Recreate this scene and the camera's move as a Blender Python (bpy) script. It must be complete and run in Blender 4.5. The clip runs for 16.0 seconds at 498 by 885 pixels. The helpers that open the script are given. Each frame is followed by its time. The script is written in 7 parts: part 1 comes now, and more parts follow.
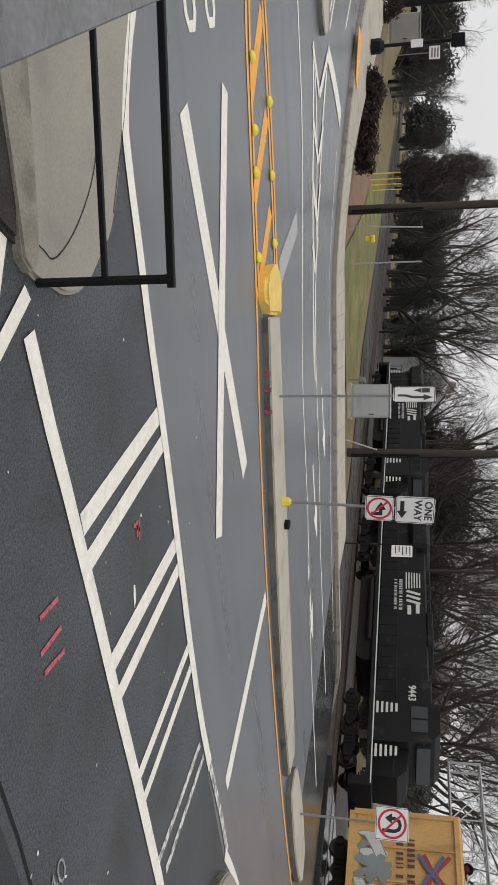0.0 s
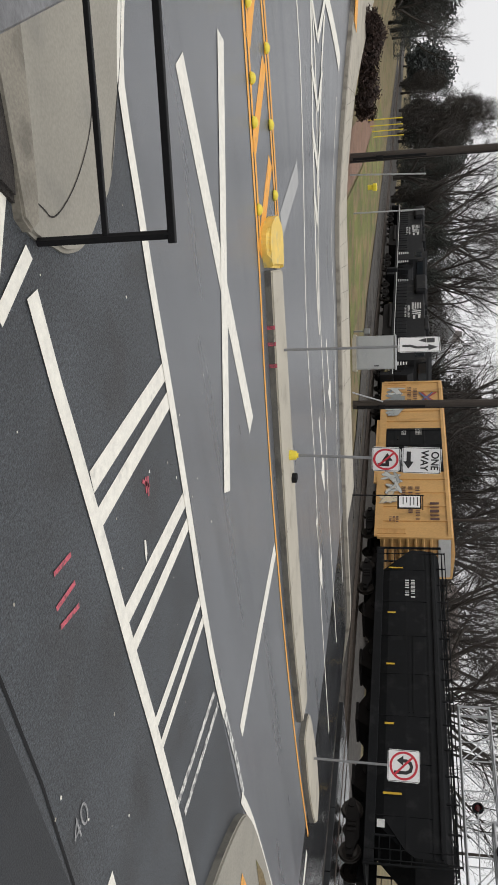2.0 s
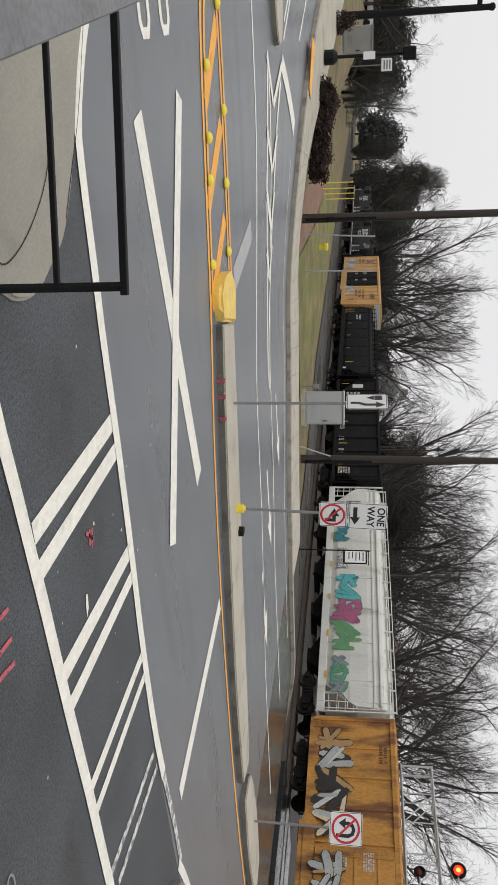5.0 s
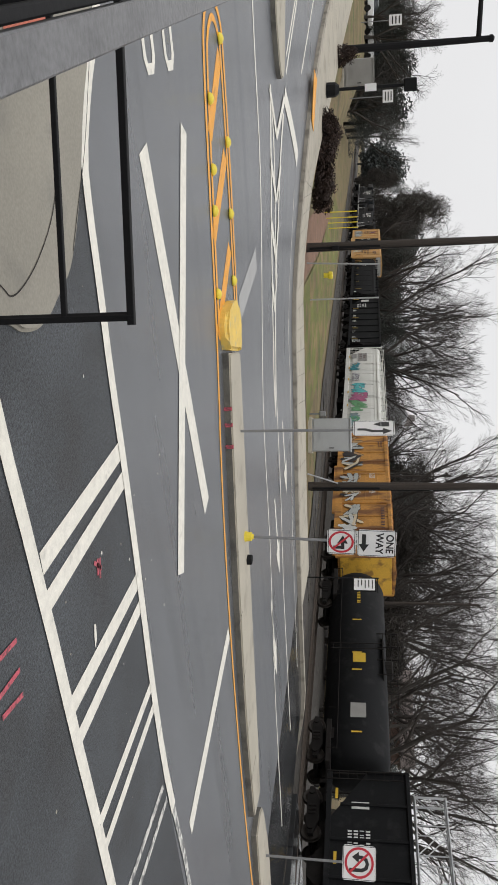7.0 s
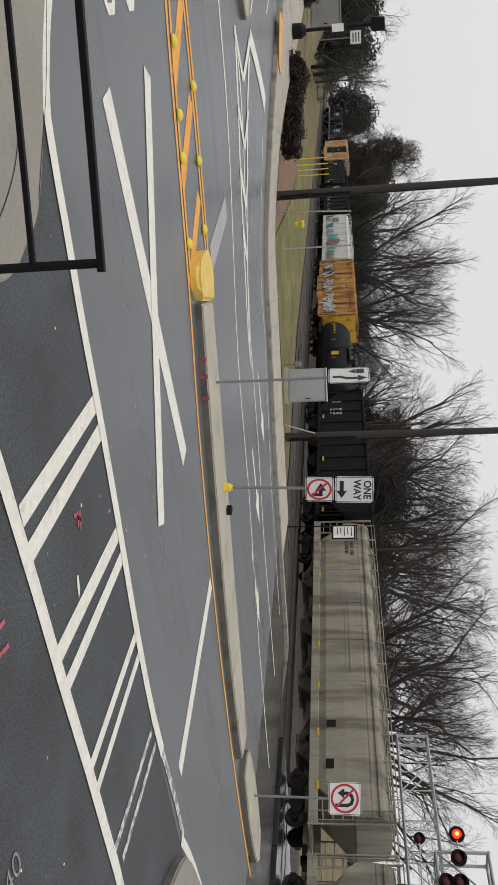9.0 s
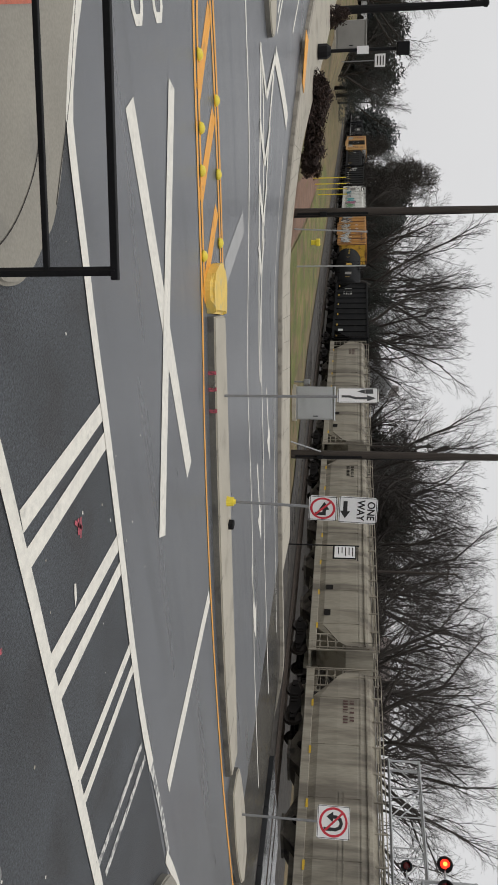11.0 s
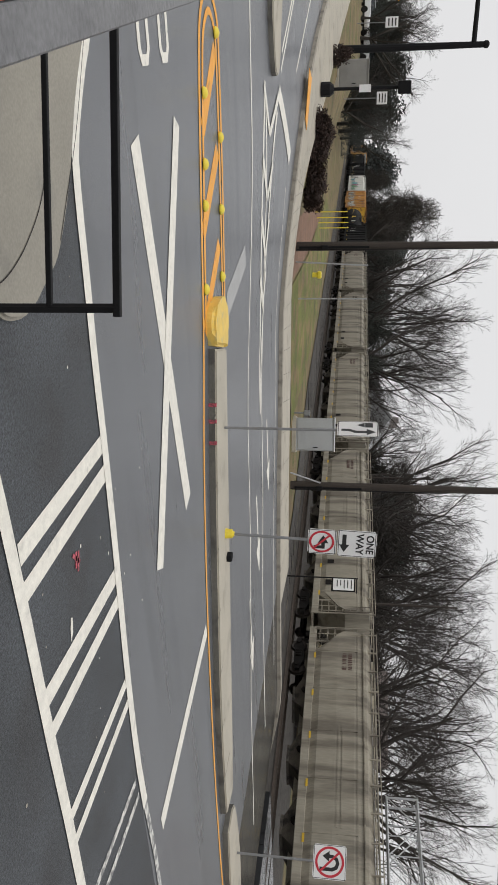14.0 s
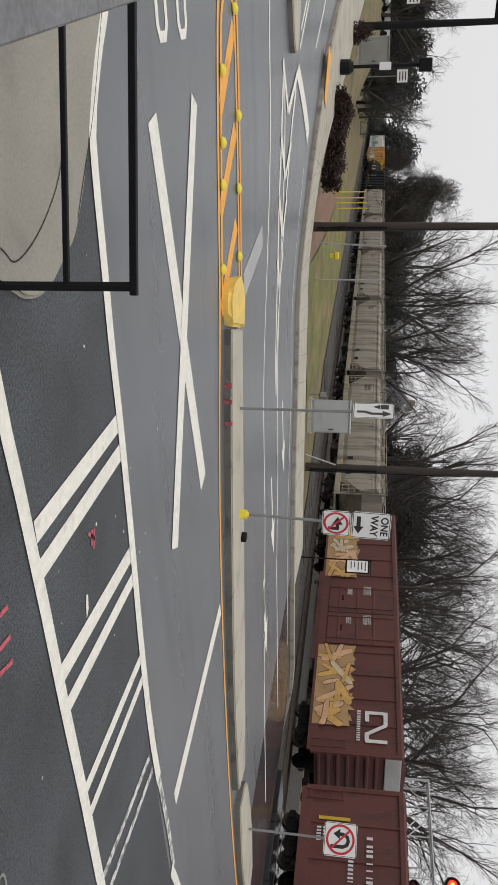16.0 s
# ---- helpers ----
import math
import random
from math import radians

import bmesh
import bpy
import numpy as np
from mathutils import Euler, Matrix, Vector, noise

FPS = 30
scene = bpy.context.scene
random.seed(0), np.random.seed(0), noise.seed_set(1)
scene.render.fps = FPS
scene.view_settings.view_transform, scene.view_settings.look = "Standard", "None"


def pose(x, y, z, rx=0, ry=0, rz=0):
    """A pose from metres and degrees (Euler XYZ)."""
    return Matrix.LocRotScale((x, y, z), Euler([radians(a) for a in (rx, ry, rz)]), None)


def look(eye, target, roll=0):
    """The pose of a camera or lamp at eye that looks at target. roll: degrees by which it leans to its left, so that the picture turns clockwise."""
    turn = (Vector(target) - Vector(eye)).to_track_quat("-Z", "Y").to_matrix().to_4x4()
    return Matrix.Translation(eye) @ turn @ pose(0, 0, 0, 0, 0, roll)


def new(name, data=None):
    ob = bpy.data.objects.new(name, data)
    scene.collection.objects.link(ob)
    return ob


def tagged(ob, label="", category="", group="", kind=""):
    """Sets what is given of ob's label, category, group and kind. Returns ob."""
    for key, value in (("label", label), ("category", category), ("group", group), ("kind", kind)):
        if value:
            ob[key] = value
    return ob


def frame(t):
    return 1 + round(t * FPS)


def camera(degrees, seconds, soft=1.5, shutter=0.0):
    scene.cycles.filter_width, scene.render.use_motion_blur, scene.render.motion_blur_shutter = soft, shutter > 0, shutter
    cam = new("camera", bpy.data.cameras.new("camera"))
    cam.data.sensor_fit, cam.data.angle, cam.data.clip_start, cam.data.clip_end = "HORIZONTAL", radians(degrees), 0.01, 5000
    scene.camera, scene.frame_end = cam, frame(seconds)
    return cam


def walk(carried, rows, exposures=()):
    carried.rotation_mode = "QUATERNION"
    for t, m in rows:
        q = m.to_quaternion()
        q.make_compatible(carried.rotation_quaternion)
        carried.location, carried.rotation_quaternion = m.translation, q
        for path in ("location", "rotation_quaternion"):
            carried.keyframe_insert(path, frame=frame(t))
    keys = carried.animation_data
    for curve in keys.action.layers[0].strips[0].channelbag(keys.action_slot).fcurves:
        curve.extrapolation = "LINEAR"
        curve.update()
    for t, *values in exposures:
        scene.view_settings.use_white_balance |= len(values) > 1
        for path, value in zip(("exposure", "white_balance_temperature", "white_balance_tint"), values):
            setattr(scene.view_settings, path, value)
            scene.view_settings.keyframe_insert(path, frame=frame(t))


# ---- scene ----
cam = camera(34.25, 16.0, soft=1.6, shutter=0.0)
# seconds, pan, pitch, lean, eye; the picture lies on its side, so its right is the world's up
ROWS = [
    (0, 60.85, -11.21, 0.54, -0.006, -0.011, 2.673),
    (0.5, 62.35, -12.14, 0.42, 0.009, -0.023, 2.670),
    (1, 61.27, -12.36, -0.06, 0.022, -0.034, 2.672),
    (1.5, 57.34, -12.58, -0.33, 0.014, 0.009, 2.666),
    (2, 57.62, -11.66, -0.30, 0.046, -0.029, 2.689),
    (2.5, 58.62, -10.53, -0.06, 0.029, -0.012, 2.687),
    (3, 58.45, -9.53, 0.20, 0.035, -0.013, 2.693),
    (3.5, 59.01, -8.75, 0.13, 0.038, -0.019, 2.694),
    (4, 60.31, -8.12, 0.25, -0.001, -0.024, 2.687),
    (6.3, 62.86, -8.48, 0.08, -0.012, -0.027, 2.679),
    (6.5, 63.45, -8.71, -0.14, -0.015, -0.021, 2.680),
    (7, 63.33, -8.49, -0.44, -0.006, -0.023, 2.677),
    (7.5, 60.62, -7.50, 0.77, -0.024, 0.004, 2.689),
    (8, 61.64, -7.46, 1.43, 0.002, -0.015, 2.672),
    (8.5, 61.94, -7.53, -0.46, 0.007, 0.009, 2.674),
    (8.7, 59.85, -7.04, -1.88, 0.044, 0.021, 2.686),
    (10.8, 62.51, -6.73, 0.09, -0.005, 0.037, 2.670),
    (11, 61.05, -7.31, 0.92, -0.013, 0.046, 2.674),
    (11.5, 53.39, -7.93, 2.15, 0.014, 0.049, 2.684),
    (12, 45.17, -8.07, 2.57, 0.031, 0.061, 2.691),
    (12.5, 50.59, -7.87, 1.55, 0.015, 0.032, 2.704),
    (13, 57.74, -7.58, 0.98, -0.012, 0.020, 2.684),
    (13.5, 61.08, -7.31, 1.30, -0.036, 0.008, 2.677),
    (14, 63.14, -7.33, 1.35, -0.036, -0.007, 2.675),
    (14.5, 65.11, -7.68, 0.81, -0.040, -0.015, 2.672),
    (15, 66.33, -8.08, 0.33, -0.057, -0.011, 2.667),
    (15.5, 65.04, -8.24, 0.98, -0.025, -0.014, 2.672),
    (16, 61.79, -8.38, 2.05, -0.018, 0.000, 2.679),
]
walk(cam, [(t, Matrix.Translation((ex, ey, ez)) @ pose(0, 0, 0, 90 + tilt, 0, pan) @ pose(0, 0, 0, 0, 0, 90 + lean)) for t, pan, tilt, lean, ex, ey, ez in ROWS],
     [(0.0, -0.05), (1.0, 0.02), (2.0, 0.08), (2.5, 0.12), (4.0, 0.02), (7.0, 0.03), (8.0, -0.03), (11.0, -0.17), (12.0, -0.12), (13.0, -0.04), (14.0, -0.05), (16.0, -0.05)])

# ---- light: overcast sky and a very soft sun ----
world = bpy.data.worlds.new("overcast")
scene.world = world
world.use_nodes = True
wn = world.node_tree
sky = wn.nodes.new("ShaderNodeTexSky")
sky.sky_type, sky.sun_disc = "NISHITA", False
sky.sun_elevation, sky.sun_rotation = radians(50), radians(200)
sky.air_density, sky.dust_density = 1.0, 6.0
grey = wn.nodes.new("ShaderNodeHueSaturation")
grey.inputs["Saturation"].default_value = 0.12
grey.inputs["Value"].default_value = 0.1
cloud = wn.nodes.new("ShaderNodeTexNoise")
cloud.inputs["Scale"].default_value, cloud.inputs["Detail"].default_value = 2.2, 5
ramp = wn.nodes.new("ShaderNodeMapRange")
ramp.inputs["To Min"].default_value, ramp.inputs["To Max"].default_value = 0.8, 0.93
wmix = wn.nodes.new("ShaderNodeMix")
wmix.data_type = "RGBA"
wmix.inputs[0].default_value = 0.88
tone = wn.nodes.new("ShaderNodeCombineColor")
mulb = wn.nodes.new("ShaderNodeMath")
mulb.operation, mulb.inputs[1].default_value = "MULTIPLY", 1.012
wn.links.new(cloud.outputs["Fac"], ramp.inputs["Value"])
wn.links.new(ramp.outputs[0], tone.inputs[0])
wn.links.new(ramp.outputs[0], tone.inputs[1])
wn.links.new(ramp.outputs[0], mulb.inputs[0])
wn.links.new(mulb.outputs[0], tone.inputs[2])
wn.links.new(sky.outputs[0], grey.inputs["Color"])
wn.links.new(grey.outputs[0], wmix.inputs[6])
wn.links.new(tone.outputs[0], wmix.inputs[7])
wn.links.new(wmix.outputs[2], wn.nodes["Background"].inputs[0])
wn.nodes["Background"].inputs[1].default_value = 1.0
sun_data = bpy.data.lights.new("sun", "SUN")
sun_data.energy, sun_data.angle, sun_data.color = 0.7, radians(25), (1.0, 0.97, 0.93)
sun = new("sun", sun_data)
sun.matrix_world = look((0, 0, 60), (-18, 26, 0))


# ---- materials ----
def mat(name, base, rough=0.8, var=0.22, scale=1.2, fine=30.0, bump=0.15, metal=0.0, second=None, amount=0.5, stretch=(1, 1, 1), rvar=0.1, island=False):
    """Base colour varied by a broad and a fine noise; second: a stain colour that shows in patches."""
    m = bpy.data.materials.new(name)
    m.use_nodes = True
    nt = m.node_tree
    b = nt.nodes["Principled BSDF"]
    b.inputs["Metallic"].default_value = metal
    co = nt.nodes.new("ShaderNodeTexCoord")
    mp = nt.nodes.new("ShaderNodeMapping")
    mp.inputs["Scale"].default_value = stretch
    nt.links.new(co.outputs["Object"], mp.inputs[0])
    n1, n2 = nt.nodes.new("ShaderNodeTexNoise"), nt.nodes.new("ShaderNodeTexNoise")
    n1.inputs["Scale"].default_value, n1.inputs["Detail"].default_value = scale, 6
    n2.inputs["Scale"].default_value, n2.inputs["Detail"].default_value = fine, 3
    for n in (n1, n2):
        nt.links.new(mp.outputs[0], n.inputs["Vector"])
    add = nt.nodes.new("ShaderNodeMath")
    add.operation = "ADD"
    nt.links.new(n1.outputs["Fac"], add.inputs[0])
    nt.links.new(n2.outputs["Fac"], add.inputs[1])
    mr = nt.nodes.new("ShaderNodeMapRange")
    mr.inputs["From Min"].default_value, mr.inputs["From Max"].default_value = 0.74, 1.26
    mr.inputs["To Min"].default_value, mr.inputs["To Max"].default_value = 1 - var, 1 + var
    nt.links.new(add.outputs[0], mr.inputs["Value"])
    col = nt.nodes.new("ShaderNodeVectorMath")
    col.operation = "SCALE"
    nt.links.new(mr.outputs[0], col.inputs["Scale"])
    src = None
    if second is not None:
        mx = nt.nodes.new("ShaderNodeMix")
        mx.data_type = "RGBA"
        mx.inputs[6].default_value, mx.inputs[7].default_value = (*base, 1), (*second, 1)
        th = nt.nodes.new("ShaderNodeMapRange")
        n3 = nt.nodes.new("ShaderNodeTexNoise")
        n3.inputs["Scale"].default_value, n3.inputs["Detail"].default_value = scale * 1.7, 8
        nt.links.new(mp.outputs[0], n3.inputs["Vector"])
        th.inputs["From Min"].default_value, th.inputs["From Max"].default_value = 0.72 - 0.35 * amount, 0.85 - 0.35 * amount
        nt.links.new(n3.outputs["Fac"], th.inputs["Value"])
        nt.links.new(th.outputs[0], mx.inputs[0])
        src = mx.outputs[2]
    if island:
        hs = nt.nodes.new("ShaderNodeHueSaturation")
        geo = nt.nodes.new("ShaderNodeNewGeometry")
        r2 = nt.nodes.new("ShaderNodeMapRange")
        r2.inputs["To Min"].default_value, r2.inputs["To Max"].default_value = 0.6, 1.4
        nt.links.new(geo.outputs["Random Per Island"], r2.inputs["Value"])
        nt.links.new(r2.outputs[0], hs.inputs["Value"])
        if src is None:
            hs.inputs["Color"].default_value = (*base, 1)
        else:
            nt.links.new(src, hs.inputs["Color"])
        src = hs.outputs[0]
    if src is None:
        col.inputs[0].default_value = base
    else:
        nt.links.new(src, col.inputs[0])
    nt.links.new(col.outputs[0], b.inputs["Base Color"])
    rr = nt.nodes.new("ShaderNodeMapRange")
    rr.inputs["To Min"].default_value, rr.inputs["To Max"].default_value = max(0.02, rough - rvar), min(1, rough + rvar)
    nt.links.new(n1.outputs["Fac"], rr.inputs["Value"])
    nt.links.new(rr.outputs[0], b.inputs["Roughness"])
    if bump:
        bp = nt.nodes.new("ShaderNodeBump")
        bp.inputs["Strength"].default_value, bp.inputs["Distance"].default_value = bump, 0.02
        nt.links.new(n2.outputs["Fac"], bp.inputs["Height"])
        nt.links.new(bp.outputs[0], b.inputs["Normal"])
    return m


def glow(name, colour, strength):
    m = mat(name, colour, 0.3, 0.05, 3, 20, 0)
    b = m.node_tree.nodes["Principled BSDF"]
    b.inputs["Emission Color"].default_value = (*colour, 1)
    b.inputs["Emission Strength"].default_value = strength
    return m


def speckle(m, scale, low, high, chips=None, chip_colour=(0.05, 0.052, 0.056), chip_scale=14):
    """Fine light and dark aggregate over a surface, and chips where its coat is worn through."""
    nt = m.node_tree
    b = nt.nodes["Principled BSDF"]
    src = b.inputs["Base Color"].links[0].from_socket
    co = nt.nodes.new("ShaderNodeTexCoord")
    n = nt.nodes.new("ShaderNodeTexNoise")
    n.inputs["Scale"].default_value, n.inputs["Detail"].default_value, n.inputs["Roughness"].default_value = scale, 4, 0.7
    nt.links.new(co.outputs["Object"], n.inputs["Vector"])
    r = nt.nodes.new("ShaderNodeMapRange")
    r.inputs["From Min"].default_value, r.inputs["From Max"].default_value = 0.3, 0.7
    r.inputs["To Min"].default_value, r.inputs["To Max"].default_value = low, high
    nt.links.new(n.outputs["Fac"], r.inputs["Value"])
    hs = nt.nodes.new("ShaderNodeHueSaturation")
    nt.links.new(r.outputs[0], hs.inputs["Value"])
    nt.links.new(src, hs.inputs["Color"])
    out = hs.outputs[0]
    if chips:
        w = nt.nodes.new("ShaderNodeTexNoise")
        w.inputs["Scale"].default_value, w.inputs["Detail"].default_value, w.inputs["Roughness"].default_value = chip_scale, 8, 0.75
        nt.links.new(co.outputs["Object"], w.inputs["Vector"])
        c = nt.nodes.new("ShaderNodeMapRange")
        c.inputs["From Min"].default_value, c.inputs["From Max"].default_value = chips, chips + 0.04
        nt.links.new(w.outputs["Fac"], c.inputs["Value"])
        mx = nt.nodes.new("ShaderNodeMix")
        mx.data_type = "RGBA"
        nt.links.new(c.outputs[0], mx.inputs[0])
        nt.links.new(out, mx.inputs[6])
        mx.inputs[7].default_value = (*chip_colour, 1)
        out = mx.outputs[2]
    nt.links.new(out, b.inputs["Base Color"])
    return m


ASPHALT = mat("asphalt", (0.109, 0.115, 0.126), 0.3, 0.13, 0.5, 60, 0.16, second=(0.09, 0.096, 0.105), amount=0.55, stretch=(2.6, 0.22, 1))
ASPHALT_OLD = mat("asphalt_coarse", (0.045, 0.05, 0.056), 0.55, 0.5, 0.8, 60, 0.9, second=(0.036, 0.038, 0.041), amount=0.55)
ASPHALT_DARK = mat("asphalt_lot", (0.03, 0.032, 0.035), 0.6, 0.4, 0.8, 60, 0.6)
ASPHALT_WET = mat("wet_asphalt", (0.026, 0.027, 0.029), 0.2, 0.35, 0.8, 50, 0.08, second=(0.018, 0.018, 0.019), amount=0.5)
ASPHALT_DARK.node_tree.nodes["Principled BSDF"].inputs["Specular IOR Level"].default_value = 0.3
WHITE_PAINT = mat("white_road_paint", (0.78, 0.75, 0.67), 0.6, 0.06, 3, 60, 0.2, second=(0.58, 0.56, 0.5), amount=0.32)
speckle(ASPHALT, 45, 0.86, 1.14)
speckle(ASPHALT_OLD, 30, 0.3, 1.8, 0.69, (0.13, 0.13, 0.125), 55)
speckle(WHITE_PAINT, 9, 0.88, 1.08, 0.665)
WORN_PAINT = mat("worn_white_paint", (0.62, 0.61, 0.57), 0.65, 0.15, 5, 60, 0.2, second=(0.2, 0.2, 0.2), amount=0.75)
YELLOW_PAINT = mat("yellow_road_paint", (0.8, 0.36, 0.05), 0.6, 0.1, 3, 60, 0.2, second=(0.55, 0.27, 0.06), amount=0.4)
CURB_YELLOW = mat("curb_yellow_paint", (0.75, 0.52, 0.11), 0.6, 0.12, 4, 50, 0.3, second=(0.6, 0.47, 0.2), amount=0.5)
RED_SPRAY = mat("red_spray_paint", (0.48, 0.09, 0.12), 0.7, 0.3, 12, 70, 0.3, second=(0.2, 0.07, 0.08), amount=0.7)
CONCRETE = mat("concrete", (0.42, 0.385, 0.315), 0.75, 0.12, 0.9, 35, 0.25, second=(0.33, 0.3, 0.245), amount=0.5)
CONCRETE_OLD = mat("stained_concrete", (0.23, 0.21, 0.17), 0.8, 0.2, 1.5, 35, 0.4, second=(0.15, 0.135, 0.11), amount=0.5)
CONCRETE_KERB = mat("kerb_concrete", (0.33, 0.3, 0.25), 0.8, 0.18, 1.4, 35, 0.3, second=(0.2, 0.18, 0.15), amount=0.5)
CORNER = mat("corner_concrete", (0.275, 0.257, 0.215), 0.75, 0.12, 0.9, 35, 0.25, second=(0.235, 0.222, 0.19), amount=0.5)
# Darker concrete for kerb faces and joints; the faces' shade is in this colour.
CURB_DARK = mat("shaded_weathered_curb", (0.15, 0.142, 0.122), 0.8, 0.2, 1.2, 35, 0.4, second=(0.09, 0.085, 0.075), amount=0.6)
GRASS = mat("winter_grass", (0.17, 0.125, 0.06), 0.95, 0.4, 0.5, 25, 0.9, second=(0.1, 0.11, 0.03), amount=0.6)
LAWN = mat("green_lawn", (0.125, 0.135, 0.03), 0.95, 0.45, 0.6, 25, 0.9, second=(0.19, 0.135, 0.06), amount=0.72, stretch=(0.5, 1, 1))
MULCH = mat("dark_mulch", (0.025, 0.021, 0.018), 0.95, 0.6, 6, 50, 1.0)
CLAY = mat("red_clay", (0.2, 0.115, 0.075), 0.95, 0.3, 1, 30, 0.7)
BALLAST = mat("ballast", (0.055, 0.049, 0.043), 0.95, 0.5, 2, 22, 1.0, second=(0.028, 0.025, 0.022), amount=0.6)
STEEL = mat("rail_steel", (0.16, 0.13, 0.11), 0.5, 0.2, 5, 40, 0.2, 0.6)
GALV = mat("galvanised_steel", (0.42, 0.43, 0.44), 0.5, 0.12, 4, 40, 0.1, 0.4)
POST_GREY = mat("grey_sign_post", (0.24, 0.245, 0.25), 0.55, 0.15, 6, 40, 0.1, 0.3)
BLACK_METAL = mat("black_painted_metal", (0.008, 0.008, 0.009), 0.7, 0.2, 4, 40, 0.05)
BLACK_METAL.node_tree.nodes["Principled BSDF"].inputs["Specular IOR Level"].default_value = 0.2
SIGN_WHITE = mat("white_sign_sheet", (0.8, 0.8, 0.8), 0.45, 0.04, 3, 40, 0)
SIGN_RED = mat("red_sign_ink", (0.55, 0.03, 0.05), 0.45, 0.06, 3, 40, 0)
SIGN_BLACK = mat("black_sign_ink", (0.015, 0.015, 0.016), 0.45, 0.06, 3, 40, 0)
SIGN_YELLOW = mat("yellow_sign_sheet", (0.95, 0.47, 0.01), 0.45, 0.05, 3, 40, 0)
REFLECTOR = mat("yellow_plastic", (0.78, 0.62, 0.05), 0.4, 0.08, 6, 40, 0.05)
WOOD_POLE = mat("treated_pole", (0.045, 0.036, 0.03), 0.85, 0.35, 3, 30, 0.6, stretch=(6, 6, 0.4))
CABINET = mat("cabinet_aluminium", (0.42, 0.435, 0.445), 0.45, 0.06, 1.5, 30, 0.05, 0.3)
CABINET_TAN = mat("cabinet_grey", (0.29, 0.285, 0.27), 0.6, 0.1, 2, 30, 0.05)
BARK = mat("wet_bark", (0.04, 0.034, 0.029), 0.95, 0.35, 3, 25, 0.5)
TWIG = mat("twigs", (0.042, 0.036, 0.033), 0.95, 0.3, 3, 25, 0.0)
NEEDLES = mat("evergreen", (0.042, 0.046, 0.04), 0.95, 0.3, 2, 12, 0.0, island=True)
THICKET = mat("brushwood", (0.05, 0.044, 0.038), 0.95, 0.3, 2, 12, 0.0, island=True)
FADED_PAINT = mat("faded_white_paint", (0.36, 0.36, 0.355), 0.6, 0.12, 2, 40, 0.1)
# Paler and bluer than the near trees: some distance haze sits in this colour.
FAR_WOOD = mat("hazed_far_trees", (0.075, 0.085, 0.082), 0.95, 0.3, 0.4, 3, 0.0, island=True)
RED_LEAF = mat("russet_leaves", (0.042, 0.026, 0.021), 0.9, 0.4, 3, 20, 0.0, island=True)


# ---- building helpers ----
def sst(e0, e1, v):
    u = min(1.0, max(0.0, (v - e0) / (e1 - e0)))
    return u * u * (3 - 2 * u)


def gz(x, y):
    """Height of the ground: the street climbs on one side and dips to the railway."""
    rise = 0.045 * max(0.0, min(-x, 70) - 13) * (1 - sst(1.5, 9.5, y))
    return rise - 0.75 * sst(22.5, 28, y)


def finish(name, bm, material, parent=None, label="", smooth=False):
    me = bpy.data.meshes.new(name)
    bm.normal_update()
    bm.to_mesh(me)
    bm.free()
    for m in material if isinstance(material, (list, tuple)) else [material]:
        me.materials.append(m)
    if smooth:
        me.shade_smooth()
    ob = new(name, me)
    if parent is not None:
        ob.parent = parent
    if label:
        ob["label"] = label
    return ob


def part(name, bm, material, parent, label="", smooth=False):
    return finish(name, bm, material, parent, label, smooth)


def thing(name, m, label, category, group=""):
    ob = new(name)
    ob.empty_display_size = 0.3
    ob.matrix_basis = m
    return tagged(ob, label, category, group)


def box(bm, x0, x1, y0, y1, z0, z1, bevel=0.0, m=None):
    vs = [bm.verts.new((x, y, z)) for z in (z0, z1) for y in (y0, y1) for x in (x0, x1)]
    fs = [bm.faces.new([vs[i] for i in f]) for f in ((0, 2, 3, 1), (4, 5, 7, 6), (0, 1, 5, 4), (2, 6, 7, 3), (0, 4, 6, 2), (1, 3, 7, 5))]
    if bevel:
        es = list({e for f in fs for e in f.edges})
        out = bmesh.ops.bevel(bm, geom=es, offset=bevel, segments=1, affect="EDGES")
        vs = list({v for f in out["faces"] for v in f.verts} | {v for v in vs if v.is_valid})
    if m is not None:
        bmesh.ops.transform(bm, matrix=m, verts=vs)
    return vs


def tube(bm, p0, p1, r0, r1=None, seg=8, caps=True):
    p0, p1 = Vector(p0), Vector(p1)
    r1 = r0 if r1 is None else r1
    d = (p1 - p0).normalized()
    a = d.orthogonal().normalized()
    b = d.cross(a)
    rings = []
    for p, r in ((p0, r0), (p1, r1)):
        rings.append([bm.verts.new(p + a * (r * math.cos(2 * math.pi * i / seg)) + b * (r * math.sin(2 * math.pi * i / seg))) for i in range(seg)])
    for i in range(seg):
        j = (i + 1) % seg
        bm.faces.new((rings[0][i], rings[0][j], rings[1][j], rings[1][i]))
    if caps:
        bm.faces.new(rings[0][::-1])
        bm.faces.new(rings[1])


def lathe(bm, profile, seg=16, m=None):
    """profile: (radius, height) pairs turned round z."""
    rows = [[bm.verts.new((r * math.cos(2 * math.pi * i / seg), r * math.sin(2 * math.pi * i / seg), z)) for i in range(seg)] for r, z in profile]
    for a, b in zip(rows, rows[1:]):
        for i in range(seg):
            j = (i + 1) % seg
            bm.faces.new((a[i], a[j], b[j], b[i]))
    bm.faces.new(rows[0][::-1])
    bm.faces.new(rows[-1])
    if m is not None:
        bmesh.ops.transform(bm, matrix=m, verts=[v for r in rows for v in r])


